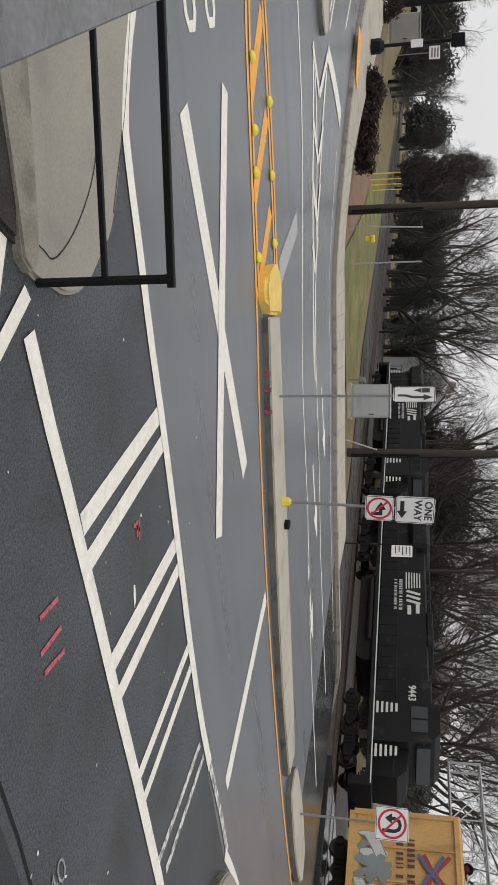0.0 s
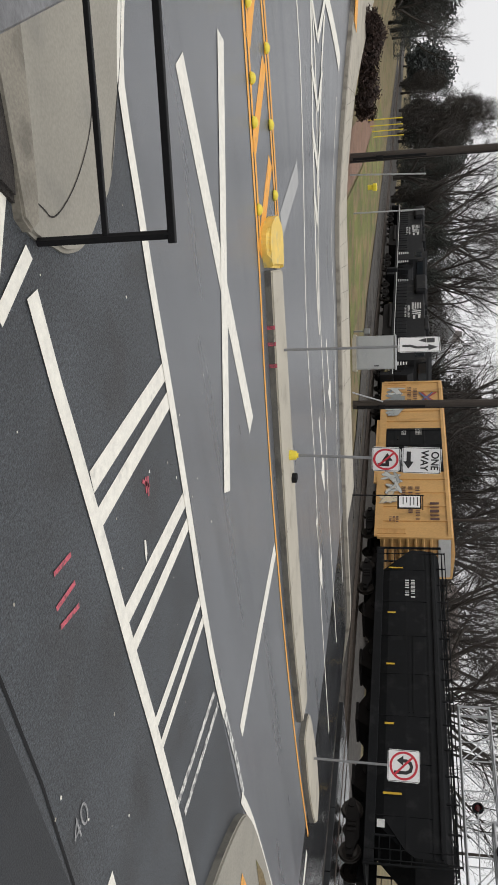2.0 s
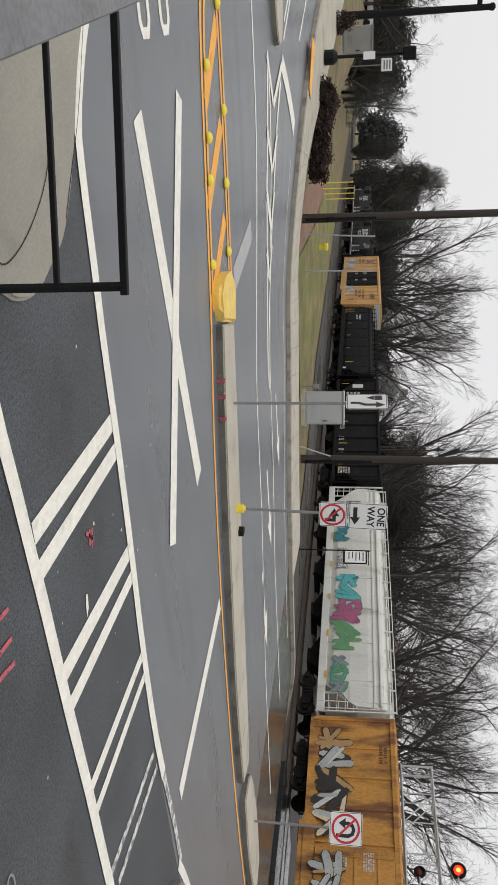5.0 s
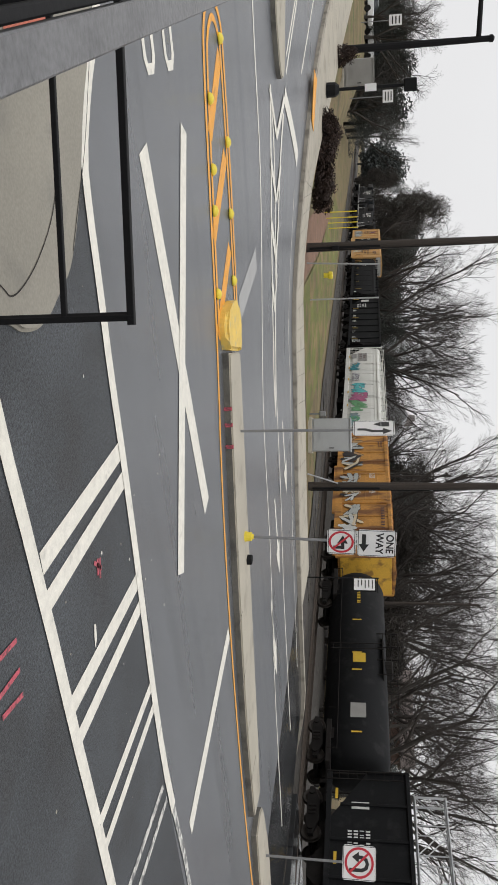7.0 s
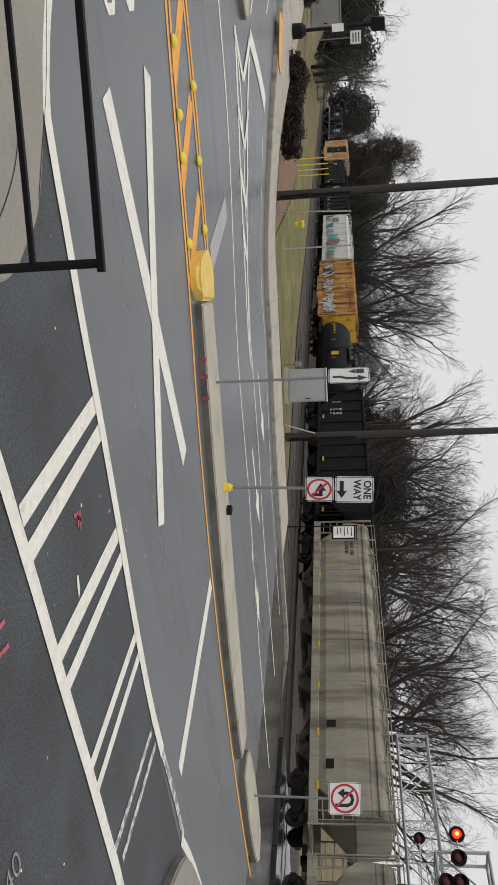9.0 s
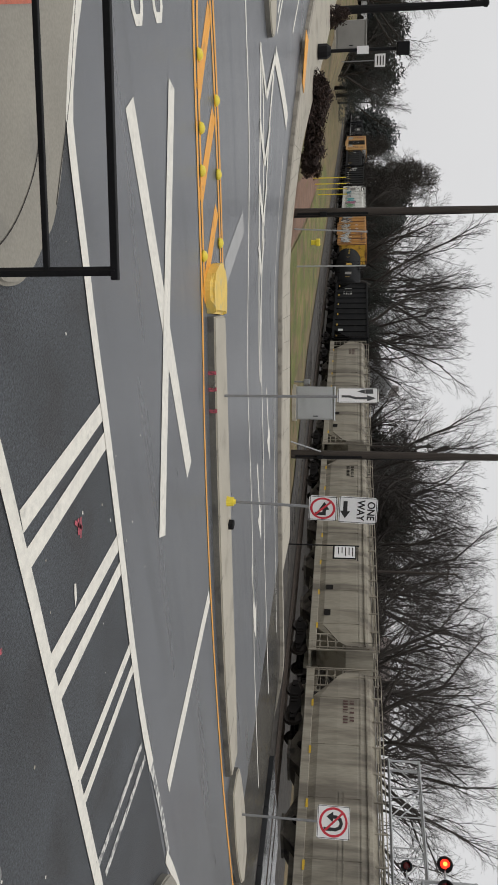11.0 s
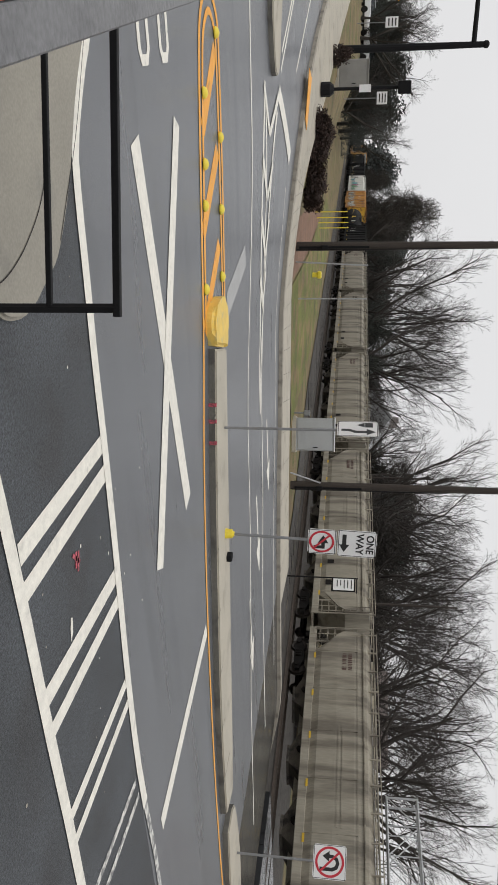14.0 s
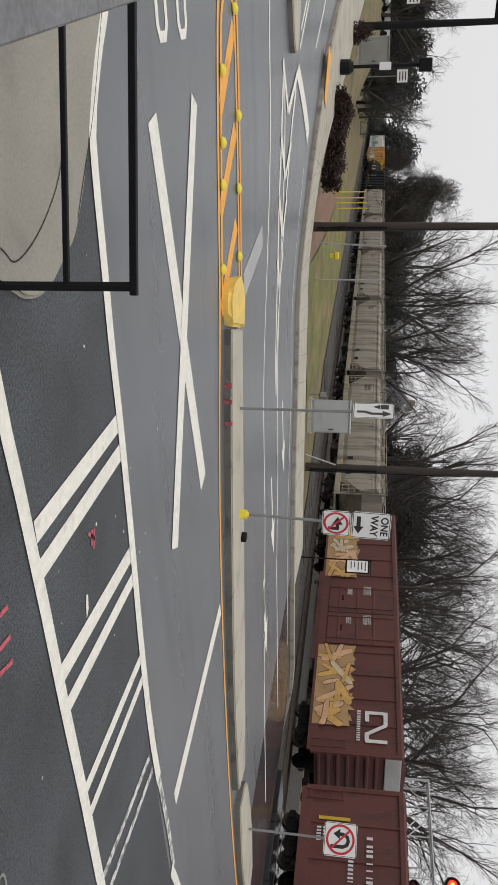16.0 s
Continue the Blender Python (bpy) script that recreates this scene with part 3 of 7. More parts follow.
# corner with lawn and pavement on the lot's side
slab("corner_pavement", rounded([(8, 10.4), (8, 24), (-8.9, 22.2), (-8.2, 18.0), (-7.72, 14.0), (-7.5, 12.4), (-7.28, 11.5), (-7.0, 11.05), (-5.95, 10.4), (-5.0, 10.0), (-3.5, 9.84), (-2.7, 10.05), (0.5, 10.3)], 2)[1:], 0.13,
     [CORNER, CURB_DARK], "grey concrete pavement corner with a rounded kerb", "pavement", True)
slab("lawn", rounded([(-4.9, 10.5), (-3.3, 10.15), (6, 11.0), (7, 21), (-5.4, 20.5), (-5.75, 16.2), (-5.35, 13.6), (-5.1, 11.5)], 2), 0.2, [GRASS], "scruffy lawn of brown and green winter grass", "lawn")
patch_mark("dirt_strip", rounded([(-7.13, 12.46), (-7.44, 13.5), (-7.9, 19.5), (-7.3, 19.5), (-6.95, 16.5), (-6.95, 13.9), (-7.13, 12.46)], 1)[:-1], GRASS, "strip of dirt and dead grass in the pavement", 0.136)
# the tall kerb's shaded side is put into its dark colour
b = bmesh.new()
ribbon(b, rounded([(-5.45, 10.3), (-5.0, 10.08), (-4.15, 9.92), (-3.5, 9.95), (-2.8, 10.15), (2, 10.5), (7, 10.9)], 1), 0.0, 0.22, 0.2, 0.27, 0.2, 0.3)
tagged(finish("retaining_kerb", b, CURB_DARK), "tall concrete kerb holding the lawn, shade in its dark colour", "kerb", kind="structure")
patch_mark("ramp_stripe", [(-6.42, 11.62), (-6.5, 12.1), (-5.57, 12.36), (-5.48, 11.95)], YELLOW_PAINT, "yellow stripe on the pavement corner", 0.137)
# green strip and clay between pavement and railway
for nm, poly, mt, lb in (("lawn", [(-33.5, 9.5), (-32, 15.4), (-45, 17), (-75, 18), (-75, 12.5), (-45, 11)], LAWN, "strip of green lawn beside the railway"),
                         ("clay_patch", [(-34, 6.8), (-33.6, 9.3), (-45, 10.8), (-60, 11.8), (-60, 10.2)], CLAY, "bare patch of reddish clay and dry grass"),
                         ("gravel_strip", [(-23.9, 19.9), (-23.4, 27), (-160, 27), (-160, 20), (-75, 19), (-45, 18.5), (-32.5, 20.2)], BALLAST, "strip of dirty gravel beside the railway")):
    b = bmesh.new()
    dense = fine_line(poly + [poly[0]], 1.2)[:-1]
    vs = [b.verts.new((x, y, gz(x, y) - 0.06 + random.uniform(-0.01, 0.01))) for x, y in dense]
    f = b.faces.new(vs)
    bmesh.ops.triangulate(b, faces=[f])
    bmesh.ops.subdivide_edges(b, edges=b.edges[:], cuts=2)
    for v in b.verts:
        v.co.z = gz(v.co.x, v.co.y) - 0.055
    for f in b.faces:
        f.normal_update()
        if f.normal.z < 0:
            f.normal_flip()
    tagged(finish(nm, b, mt, smooth=True), lb, "ground", kind="structure")

# ---- railway ----
TRACK_Y, RAIL_Z = 31.0, -0.66


def climb(x):
    """The rails rise a little from the far bend to the crossing."""
    u = max(0.0, x + 66)
    return 0.0071 * (u - 6 + 6 * math.exp(-u / 6))


b = bmesh.new()
for (y0, z0), (y1, z1) in zip([(27.2, -0.95), (28.9, -0.84), (33.2, -0.84), (34.8, -0.95)], [(28.9, -0.84), (33.2, -0.84), (34.8, -0.95), (36.5, -1.0)]):
    for x0, x1 in zip(spaced(-420, 60, 8), spaced(-420, 60, 8)[1:]):
        b.faces.new([b.verts.new(p) for p in ((x0, y0, z0 + climb(x0)), (x1, y0, z0 + climb(x1)), (x1, y1, z1 + climb(x1)), (x0, y1, z1 + climb(x0)))])
track = tagged(finish("railway_track", b, BALLAST), "single railway track on a bed of brown ballast", "railway track", kind="structure")
for yy in (-0.755, 0.755):
    b = bmesh.new()
    for w, z0, z1 in ((0.07, -0.17, -0.15), (0.01, -0.15, -0.04), (0.037, -0.04, 0.0)):
        for xa, xb in zip(spaced(-420, 60, 4), spaced(-420, 60, 4)[1:]):
            for v in box(b, xa, xb, TRACK_Y + yy - w, TRACK_Y + yy + w, RAIL_Z + z0, RAIL_Z + z1):
                v.co.z += climb(v.co.x)
    part("rail", b, STEEL, track)
tie = bmesh.new()
box(tie, -0.11, 0.11, -1.3, 1.3, -0.16, 0.0, 0.01)
first = part("sleeper", tie, mat("creosoted_wood", (0.05, 0.042, 0.035), 0.9, 0.3, 4, 30, 0.4), track)
first.matrix_basis = pose(-26, TRACK_Y, RAIL_Z - 0.165 + climb(-26))
for k in range(1, 130):
    o = first.copy()
    scene.collection.objects.link(o)
    o.matrix_basis = pose(-26 - k * 0.55, TRACK_Y, RAIL_Z - 0.165 + climb(-26 - k * 0.55))
# crossing panels between the rails
for x0 in spaced(-23.5, -6, 2.5)[:-1]:
    for ya, yb in ((28.2, 30.1), (30.34, 31.66), (31.9, 33.9)):
        b = bmesh.new()
        box(b, x0 + 0.01, x0 + 2.48, ya, yb, RAIL_Z - 0.3 + climb(x0), RAIL_Z - 0.012 + climb(x0), 0.01)
        part("crossing_panel", b, ASPHALT_WET, track)


# ---- the train ----
SPEED = 16.49
CAR_BLACK = mat("black_car_paint", (0.008, 0.0085, 0.0095), 0.75, 0.3, 0.8, 25, 0.1, second=(0.018, 0.018, 0.019), amount=0.5)
LOCO_BLACK = mat("locomotive_black", (0.014, 0.0145, 0.016), 0.6, 0.3, 0.7, 25, 0.1, second=(0.045, 0.042, 0.038), amount=0.4)
for m in (CAR_BLACK, LOCO_BLACK):
    m.node_tree.nodes["Principled BSDF"].inputs["Specular IOR Level"].default_value = 0.18
UNDER = mat("grimy_running_gear", (0.015, 0.013, 0.012), 0.8, 0.4, 3, 30, 0.3)
WHEEL = mat("wheel_steel", (0.05, 0.042, 0.036), 0.5, 0.3, 4, 30, 0.2, 0.5)
CAR_YELLOW = mat("tan_yellow_paint", (0.62, 0.36, 0.13), 0.55, 0.12, 0.7, 25, 0.1, second=(0.5, 0.29, 0.1), amount=0.45, stretch=(1, 1, 0.4))
CAR_ORANGE = mat("rusty_orange_paint", (0.5, 0.24, 0.05), 0.65, 0.25, 0.8, 20, 0.2, second=(0.19, 0.08, 0.028), amount=0.7, stretch=(1, 1, 0.3))
CAR_WHITE = mat("dirty_white_paint", (0.66, 0.66, 0.62), 0.5, 0.1, 0.6, 20, 0.1, second=(0.45, 0.44, 0.4), amount=0.4, stretch=(1, 1, 0.25))
CAR_BEIGE = mat("grimy_beige_paint", (0.32, 0.292, 0.232), 0.6, 0.14, 0.6, 15, 0.1, second=(0.17, 0.15, 0.12), amount=0.68, stretch=(1.2, 1, 0.15))
CAR_BROWN = mat("oxide_brown_paint", (0.115, 0.036, 0.03), 0.6, 0.2, 0.8, 25, 0.1, second=(0.08, 0.03, 0.027), amount=0.5, stretch=(1, 1, 0.4))
ROOF_GALV = mat("galvanised_roof", (0.46, 0.46, 0.45), 0.55, 0.15, 1, 20, 0.1, 0.2)
LABEL_WHITE = mat("white_stencil", (0.68, 0.68, 0.66), 0.6, 0.1, 4, 40, 0)
LABEL_YELLOW = mat("yellow_stripe", (0.62, 0.4, 0.03), 0.5, 0.1, 4, 40, 0)
LABEL_DARK = mat("dark_stencil", (0.1, 0.05, 0.045), 0.6, 0.1, 4, 40, 0)
LABEL_RED = mat("red_stencil", (0.35, 0.05, 0.05), 0.6, 0.1, 4, 40, 0)
LABEL_BLUE = mat("blue_stencil", (0.09, 0.14, 0.27), 0.6, 0.1, 4, 40, 0)
# Darker, blotchy version of the hopper beige for the discharge bays.
BAY_DARK = mat("dark_bay_paint", (0.13, 0.115, 0.092), 0.75, 0.35, 1.2, 20, 0.2, second=(0.05, 0.045, 0.04), amount=0.6)
GLASS = mat("dark_window", (0.02, 0.024, 0.028), 0.08, 0.1, 2, 20, 0)
SPRAY = {n: mat(n + "_spray", c, 0.5, 0.18, 1.5, 20, 0, second=tuple(v * 0.6 for v in c), amount=0.35) for n, c in
         (("silver", (0.4, 0.42, 0.41)), ("pale", (0.56, 0.57, 0.55)), ("smoke", (0.24, 0.26, 0.26)), ("cream", (0.62, 0.52, 0.36)), ("gold", (0.62, 0.36, 0.11)), ("peach", (0.66, 0.4, 0.24)),
          ("teal", (0.09, 0.42, 0.43)), ("deep_teal", (0.03, 0.2, 0.24)), ("magenta", (0.38, 0.1, 0.2)), ("green", (0.12, 0.3, 0.14)), ("violet", (0.13, 0.09, 0.14)), ("rust", (0.16, 0.07, 0.04)), ("soot", (0.03, 0.026, 0.025)), ("tan", (0.42, 0.26, 0.12)))}
UNDER.node_tree.nodes["Principled BSDF"].inputs["Specular IOR Level"].default_value = 0.2
moving = []


def make_wheel():
    b = bmesh.new()
    lathe(b, [(0.1, -0.09), (0.12, -0.06), (0.3, -0.03), (0.38, -0.06), (0.42, -0.06), (0.43, 0.05), (0.46, 0.06), (0.46, 0.085), (0.36, 0.085), (0.3, 0.03), (0.1, 0.06)], 20, pose(0, 0, 0, 90, 0, 0))
    me = bpy.data.meshes.new("wheel")
    b.normal_update()
    b.to_mesh(me)
    b.free()
    me.materials.append(WHEEL)
    return me


def make_frame():
    b = bmesh.new()
    for s in (-1, 1):
        m = pose(0, s * 0.98, 0, 90, 0, 0)
        prism(b, [(-1.2, 0.36), (-0.9, 0.3), (-0.45, 0.26), (0.45, 0.26), (0.9, 0.3), (1.2, 0.36), (1.2, 0.58), (0.95, 0.62), (0.5, 0.8), (-0.5, 0.8), (-0.95, 0.62), (-1.2, 0.58)], -0.09, 0.09, m)
        for k in (-0.2, 0, 0.2):
            tube(b, (k, s * 1.09, 0.34), (k, s * 1.09, 0.66), 0.07, seg=8)
        for k in (-0.89, 0.89):
            tube(b, (k, s * 1.02, 0.46), (k, s * 1.16, 0.46), 0.13, seg=10)
    box(b, -0.25, 0.25, -1.0, 1.0, 0.5, 0.8, 0.03)
    for k in (-0.89, 0.89):
        tube(b, (k, -0.8, 0.46), (k, 0.8, 0.46), 0.08, seg=8)
    me = bpy.data.meshes.new("side_frame")
    b.normal_update()
    b.to_mesh(me)
    b.free()
    me.materials.append(UNDER)
    return me


WHEEL_ME, FRAME_ME = make_wheel(), make_frame()


def truck(car, x):
    f = new("truck", FRAME_ME)
    f.parent = car
    f.matrix_basis = pose(x, 0, 0)
    for k in (-0.89, 0.89):
        for s in (-1, 1):
            w = new("wheel", WHEEL_ME)
            w.parent = f
            w.matrix_basis = pose(k, s * 0.755, 0.46, 0, 0, 0 if s > 0 else 180)


def coupler(car, L):
    for x0, x1 in ((-0.75, 0.35), (L - 0.35, L + 0.75)):
        b = bmesh.new()
        box(b, x0, x1, -0.09, 0.09, 0.72, 0.95, 0.02)
        xc = x0 + 0.14 if x0 < 0 else x1 - 0.14
        box(b, xc - 0.15, xc + 0.15, -0.17, 0.17, 0.66, 1.0, 0.04)
        part("coupler", b, UNDER, car)


def ladder(car, x, z0, z1, w=0.42, y=-1.56, material=None, n=None):
    b = bmesh.new()
    for k in (0, w):
        box(b, x + k - 0.018, x + k + 0.018, y - 0.02, y + 0.02, z0, z1)
    n = n or int((z1 - z0) / 0.36)
    for i in range(n):
        z = z0 + 0.15 + i * (z1 - z0 - 0.2) / max(1, n - 1)
        tube(b, (x, y, z), (x + w, y, z), 0.014, seg=5)
    part("ladder", b, material or UNDER, car)


def bars(car, x, z, w, h, rows, material=None, y=-1.515, gap=0.5, name="stencil"):
    """Rows of plain bars for lettering that cannot be read."""
    b = bmesh.new()
    rh = h / rows
    for r in range(rows):
        xx = x
        z0, z1 = z + h - (r + 1) * rh + rh * 0.2, z + h - r * rh - rh * 0.1
        while xx < x + w:
            l = rh * random.choice((0.16, 0.3, 0.36))
            box(b, xx, xx + l, y - 0.004, y, z0, z1)
            xx += l + rh * 0.26 + (rh * 0.4 if random.random() < 0.2 else 0)
    part(name, b, material or LABEL_WHITE, car)


def tag(car, x, z, w, h, colours, y=-1.54, seed=1, line=None, ground=None):
    """Sprayed lettering that cannot be read: leaning, overlapping strokes with a dark outline and lighter fills."""
    rnd = random.Random(seed)
    b = bmesh.new()
    mats = [line or LABEL_DARK] + list(colours)
    lay = Matrix(((1, 0, 0, 0), (0, 0, -1, 0), (0, 1, 0, 0), (0, 0, 0, 1)))
    n = max(2, round(w / (h * 0.62)))
    depth = 0

    def stroke(ax, az, bx, bz, wd, k, off):
        d = Vector((bx - ax, bz - az))
        L = max(d.length, 0.01)
        d /= L
        o = Vector((-d.y, d.x))
        poly = []
        for u, v in ((-0.42, -0.5), (0.1, -1), (0.5, -0.86), (0.9, -1), (1.0, -0.4), (1.0, 0.5), (0.9, 0.95), (0.5, 1.05), (0.1, 0.9), (-0.36, 0.55)):
            uu = u * L if u >= 0 else u * wd
            q = Vector((ax, az)) + d * (uu + rnd.uniform(-0.06, 0.06) * wd) + o * (v * wd * rnd.uniform(0.85, 1.1))
            poly.append((min(max(q.x, x - 0.1), x + w + 0.1), max(q.y, z)))
        have = len(b.faces)
        prism(b, poly, -y + off, -y + off + 0.002, lay)
        b.faces.ensure_lookup_table()
        for f in b.faces[have:]:
            f.material_index = k

    if ground is not None:
        mats.append(ground)
        m = max(8, int(w * 3))
        for i in range(m):
            xa, xb = x + w * i / m, x + w * (i + 1) / m
            have = len(b.faces)
            prism(b, [(xa, z), (xb, z), (xb + 0.02, z + h * rnd.uniform(0.8, 1.0)), (xa - 0.02, z + h * rnd.uniform(0.8, 1.0))], -y - 0.003, -y + 0.0004 * (i % 2), lay)
            b.faces.ensure_lookup_table()
            for f in b.faces[have:]:
                f.material_index = len(mats) - 1
    for i in range(n):
        cx = x + w * (i + 0.5) / n
        cw = w / n * 0.6
        c = 1 + rnd.randrange(len(colours))
        for k in range(5):
            ax, bx = cx + rnd.uniform(-cw, cw), cx + rnd.uniform(-cw, cw)
            az, bz = z + h * rnd.uniform(0.02, 0.3), z + h * rnd.uniform(0.6, 0.97)
            if k > 2:
                ax, bx, az, bz = cx - cw * 0.9, cx + cw * 0.9, z + h * rnd.uniform(0.1, 0.9), z + h * rnd.uniform(0.1, 0.9)
            wd = h * rnd.uniform(0.045, 0.1)
            depth += 1
            stroke(ax, az, bx, bz, wd + 0.045, 0, 0.001 * depth)
            stroke(ax, az, bx, bz, wd, c if rnd.random() < 0.7 else 1 + rnd.randrange(len(colours)), 0.001 * depth + 0.0022)
    bmesh.ops.triangulate(b, faces=b.faces[:])
    part("graffiti", b, mats, car)["kind"] = "stuff"


def plate(car, x, z, w, h, material, y=-1.515, name="marking", t=0.005):
    b = bmesh.new()
    box(b, x, x + w, y - t, y, z, z + h)
    part(name, b, material, car)


def strokes(car, lines, width, material, y=-1.52, name="emblem"):
    """A plain emblem out of straight strokes."""
    b = bmesh.new()
    for k, (ax, az, bx, bz) in enumerate(lines):
        d = Vector((bx - ax, 0, bz - az))
        m = Matrix.Translation((ax, y - 0.001 * k, az)) @ Matrix.Rotation(-math.atan2(bz - az, bx - ax), 4, "Y")
        box(b, 0, d.length, -0.004, 0.0, -width / 2, width / 2, 0, m)
    part(name, b, material, car)


def start_car(name, s, L, label, category="rail car"):
    car = thing(name, pose(s, TRACK_Y, RAIL_Z), label, category, "train")
    moving.append((car, s, L))
    return car


def boxcar(s, L, paint, label, door=None, door_at=0.42, door_w=4.2, ribs=14, roof=None, H=4.95):
    car = start_car("boxcar", s, L, label)
    roof = roof or paint
    b = bmesh.new()
    box(b, 0, L, -1.46, 1.46, 1.15, H - 0.12)
    part("body", b, paint, car)
    b = bmesh.new()
    d0, d1 = L * door_at, L * door_at + door_w
    for side in (-1, 1):
        for k in range(ribs + 1):
            x = 0.05 + (L - 0.1) * k / ribs
            if d0 - 0.15 < x < d1 + 0.15:
                continue
            box(b, x - 0.05, x + 0.05, min(side * 1.455, side * 1.53), max(side * 1.455, side * 1.53), 1.2, H - 0.25, 0.012)
        box(b, 0, L, min(side * 1.45, side * 1.54), max(side * 1.45, side * 1.54), H - 0.3, H - 0.1)
        box(b, 0, L, min(side * 1.45, side * 1.54), max(side * 1.45, side * 1.54), 0.82, 1.28)
        box(b, d0 - 1.2, d1 + 1.2, min(side * 1.4, side * 1.5), max(side * 1.4, side * 1.5), 0.62, 0.85)
    part("side_post", b, paint, car)
    for xe, dd in ((0, -1), (L, 1)):
        b = bmesh.new()
        for k in range(9):
            z = 1.35 + k * (H - 1.7) / 8
            box(b, min(xe - 0.02 * dd, xe + 0.09 * dd), max(xe - 0.02 * dd, xe + 0.09 * dd), -1.4, 1.4, z - 0.09, z + 0.09, 0.04)
        for ss in (-1, 1):
            box(b, min(xe, xe + 0.12 * dd), max(xe, xe + 0.12 * dd), ss * 1.46 - 0.07, ss * 1.46 + 0.07, 1.0, H - 0.1)
        part("corrugated_end", b, paint, car)
    b = bmesh.new()
    prism(b, [(-1.55, H - 0.12), (1.55, H - 0.12), (1.5, H - 0.04), (0, H + 0.08), (-1.5, H - 0.04)], 0, L + 0.2, Matrix(((0, 0, 1, -0.1), (1, 0, 0, 0), (0, 1, 0, 0), (0, 0, 0, 1))))
    part("roof", b, roof, car)
    b = bmesh.new()
    for k in range(15):
        x = 0.3 + (L - 0.6) * k / 14
        prism(b, [(-1.52, H - 0.05), (1.52, H - 0.05), (1.45, H), (0, H + 0.12), (-1.45, H)], x - 0.04, x + 0.04, Matrix(((0, 0, 1, 0), (1, 0, 0, 0), (0, 1, 0, 0), (0, 0, 0, 1))))
    part("roof_rib", b, roof, car)
    for k in range(2):
        b = bmesh.new()
        x0, x1 = d0 + k * door_w / 2 + 0.02, d0 + (k + 1) * door_w / 2 - 0.02
        box(b, x0, x1, -1.56, -1.46, 1.3, H - 0.32, 0.02)
        for z in (1.9, 2.9, 3.8):
            box(b, x0 + 0.1, x1 - 0.1, -1.585, -1.55, z - 0.05, z + 0.05, 0.01)
        for x in (x0 + 0.35, x1 - 0.35):
            tube(b, (x, -1.6, 1.3), (x, -1.6, H - 0.35), 0.025, seg=6)
        dr = part("door", b, door or paint, car)
        b = bmesh.new()
        box(b, (x0 + x1) / 2 - 0.2, (x0 + x1) / 2 + 0.2, -1.6, -1.555, 2.02, 2.12, 0.01)
        part("door_latch", b, UNDER, dr)
        bars(car, x0 + 0.15, 3.2, 0.75, 0.45, 5, y=-1.59)
        bars(car, x0 + 0.4, 2.3, 0.5, 0.3, 3, y=-1.59)
    ladder(car, 0.15, 1.0, 2.6, material=paint)
    ladder(car, L - 0.6, 1.0, 2.6, material=paint)
    b = bmesh.new()
    box(b, 0.2, L - 0.2, -0.3, 0.3, 0.75, 1.15)
    for x in (d0 - 1.5, d1 + 1.5):
        tube(b, (x, -0.9, 0.75), (x + 1.0, -0.9, 0.75), 0.2, seg=8)
    part("centre_sill", b, UNDER, car)
    truck(car, 2.1)
    truck(car, L - 2.1)
    coupler(car, L)
    return car


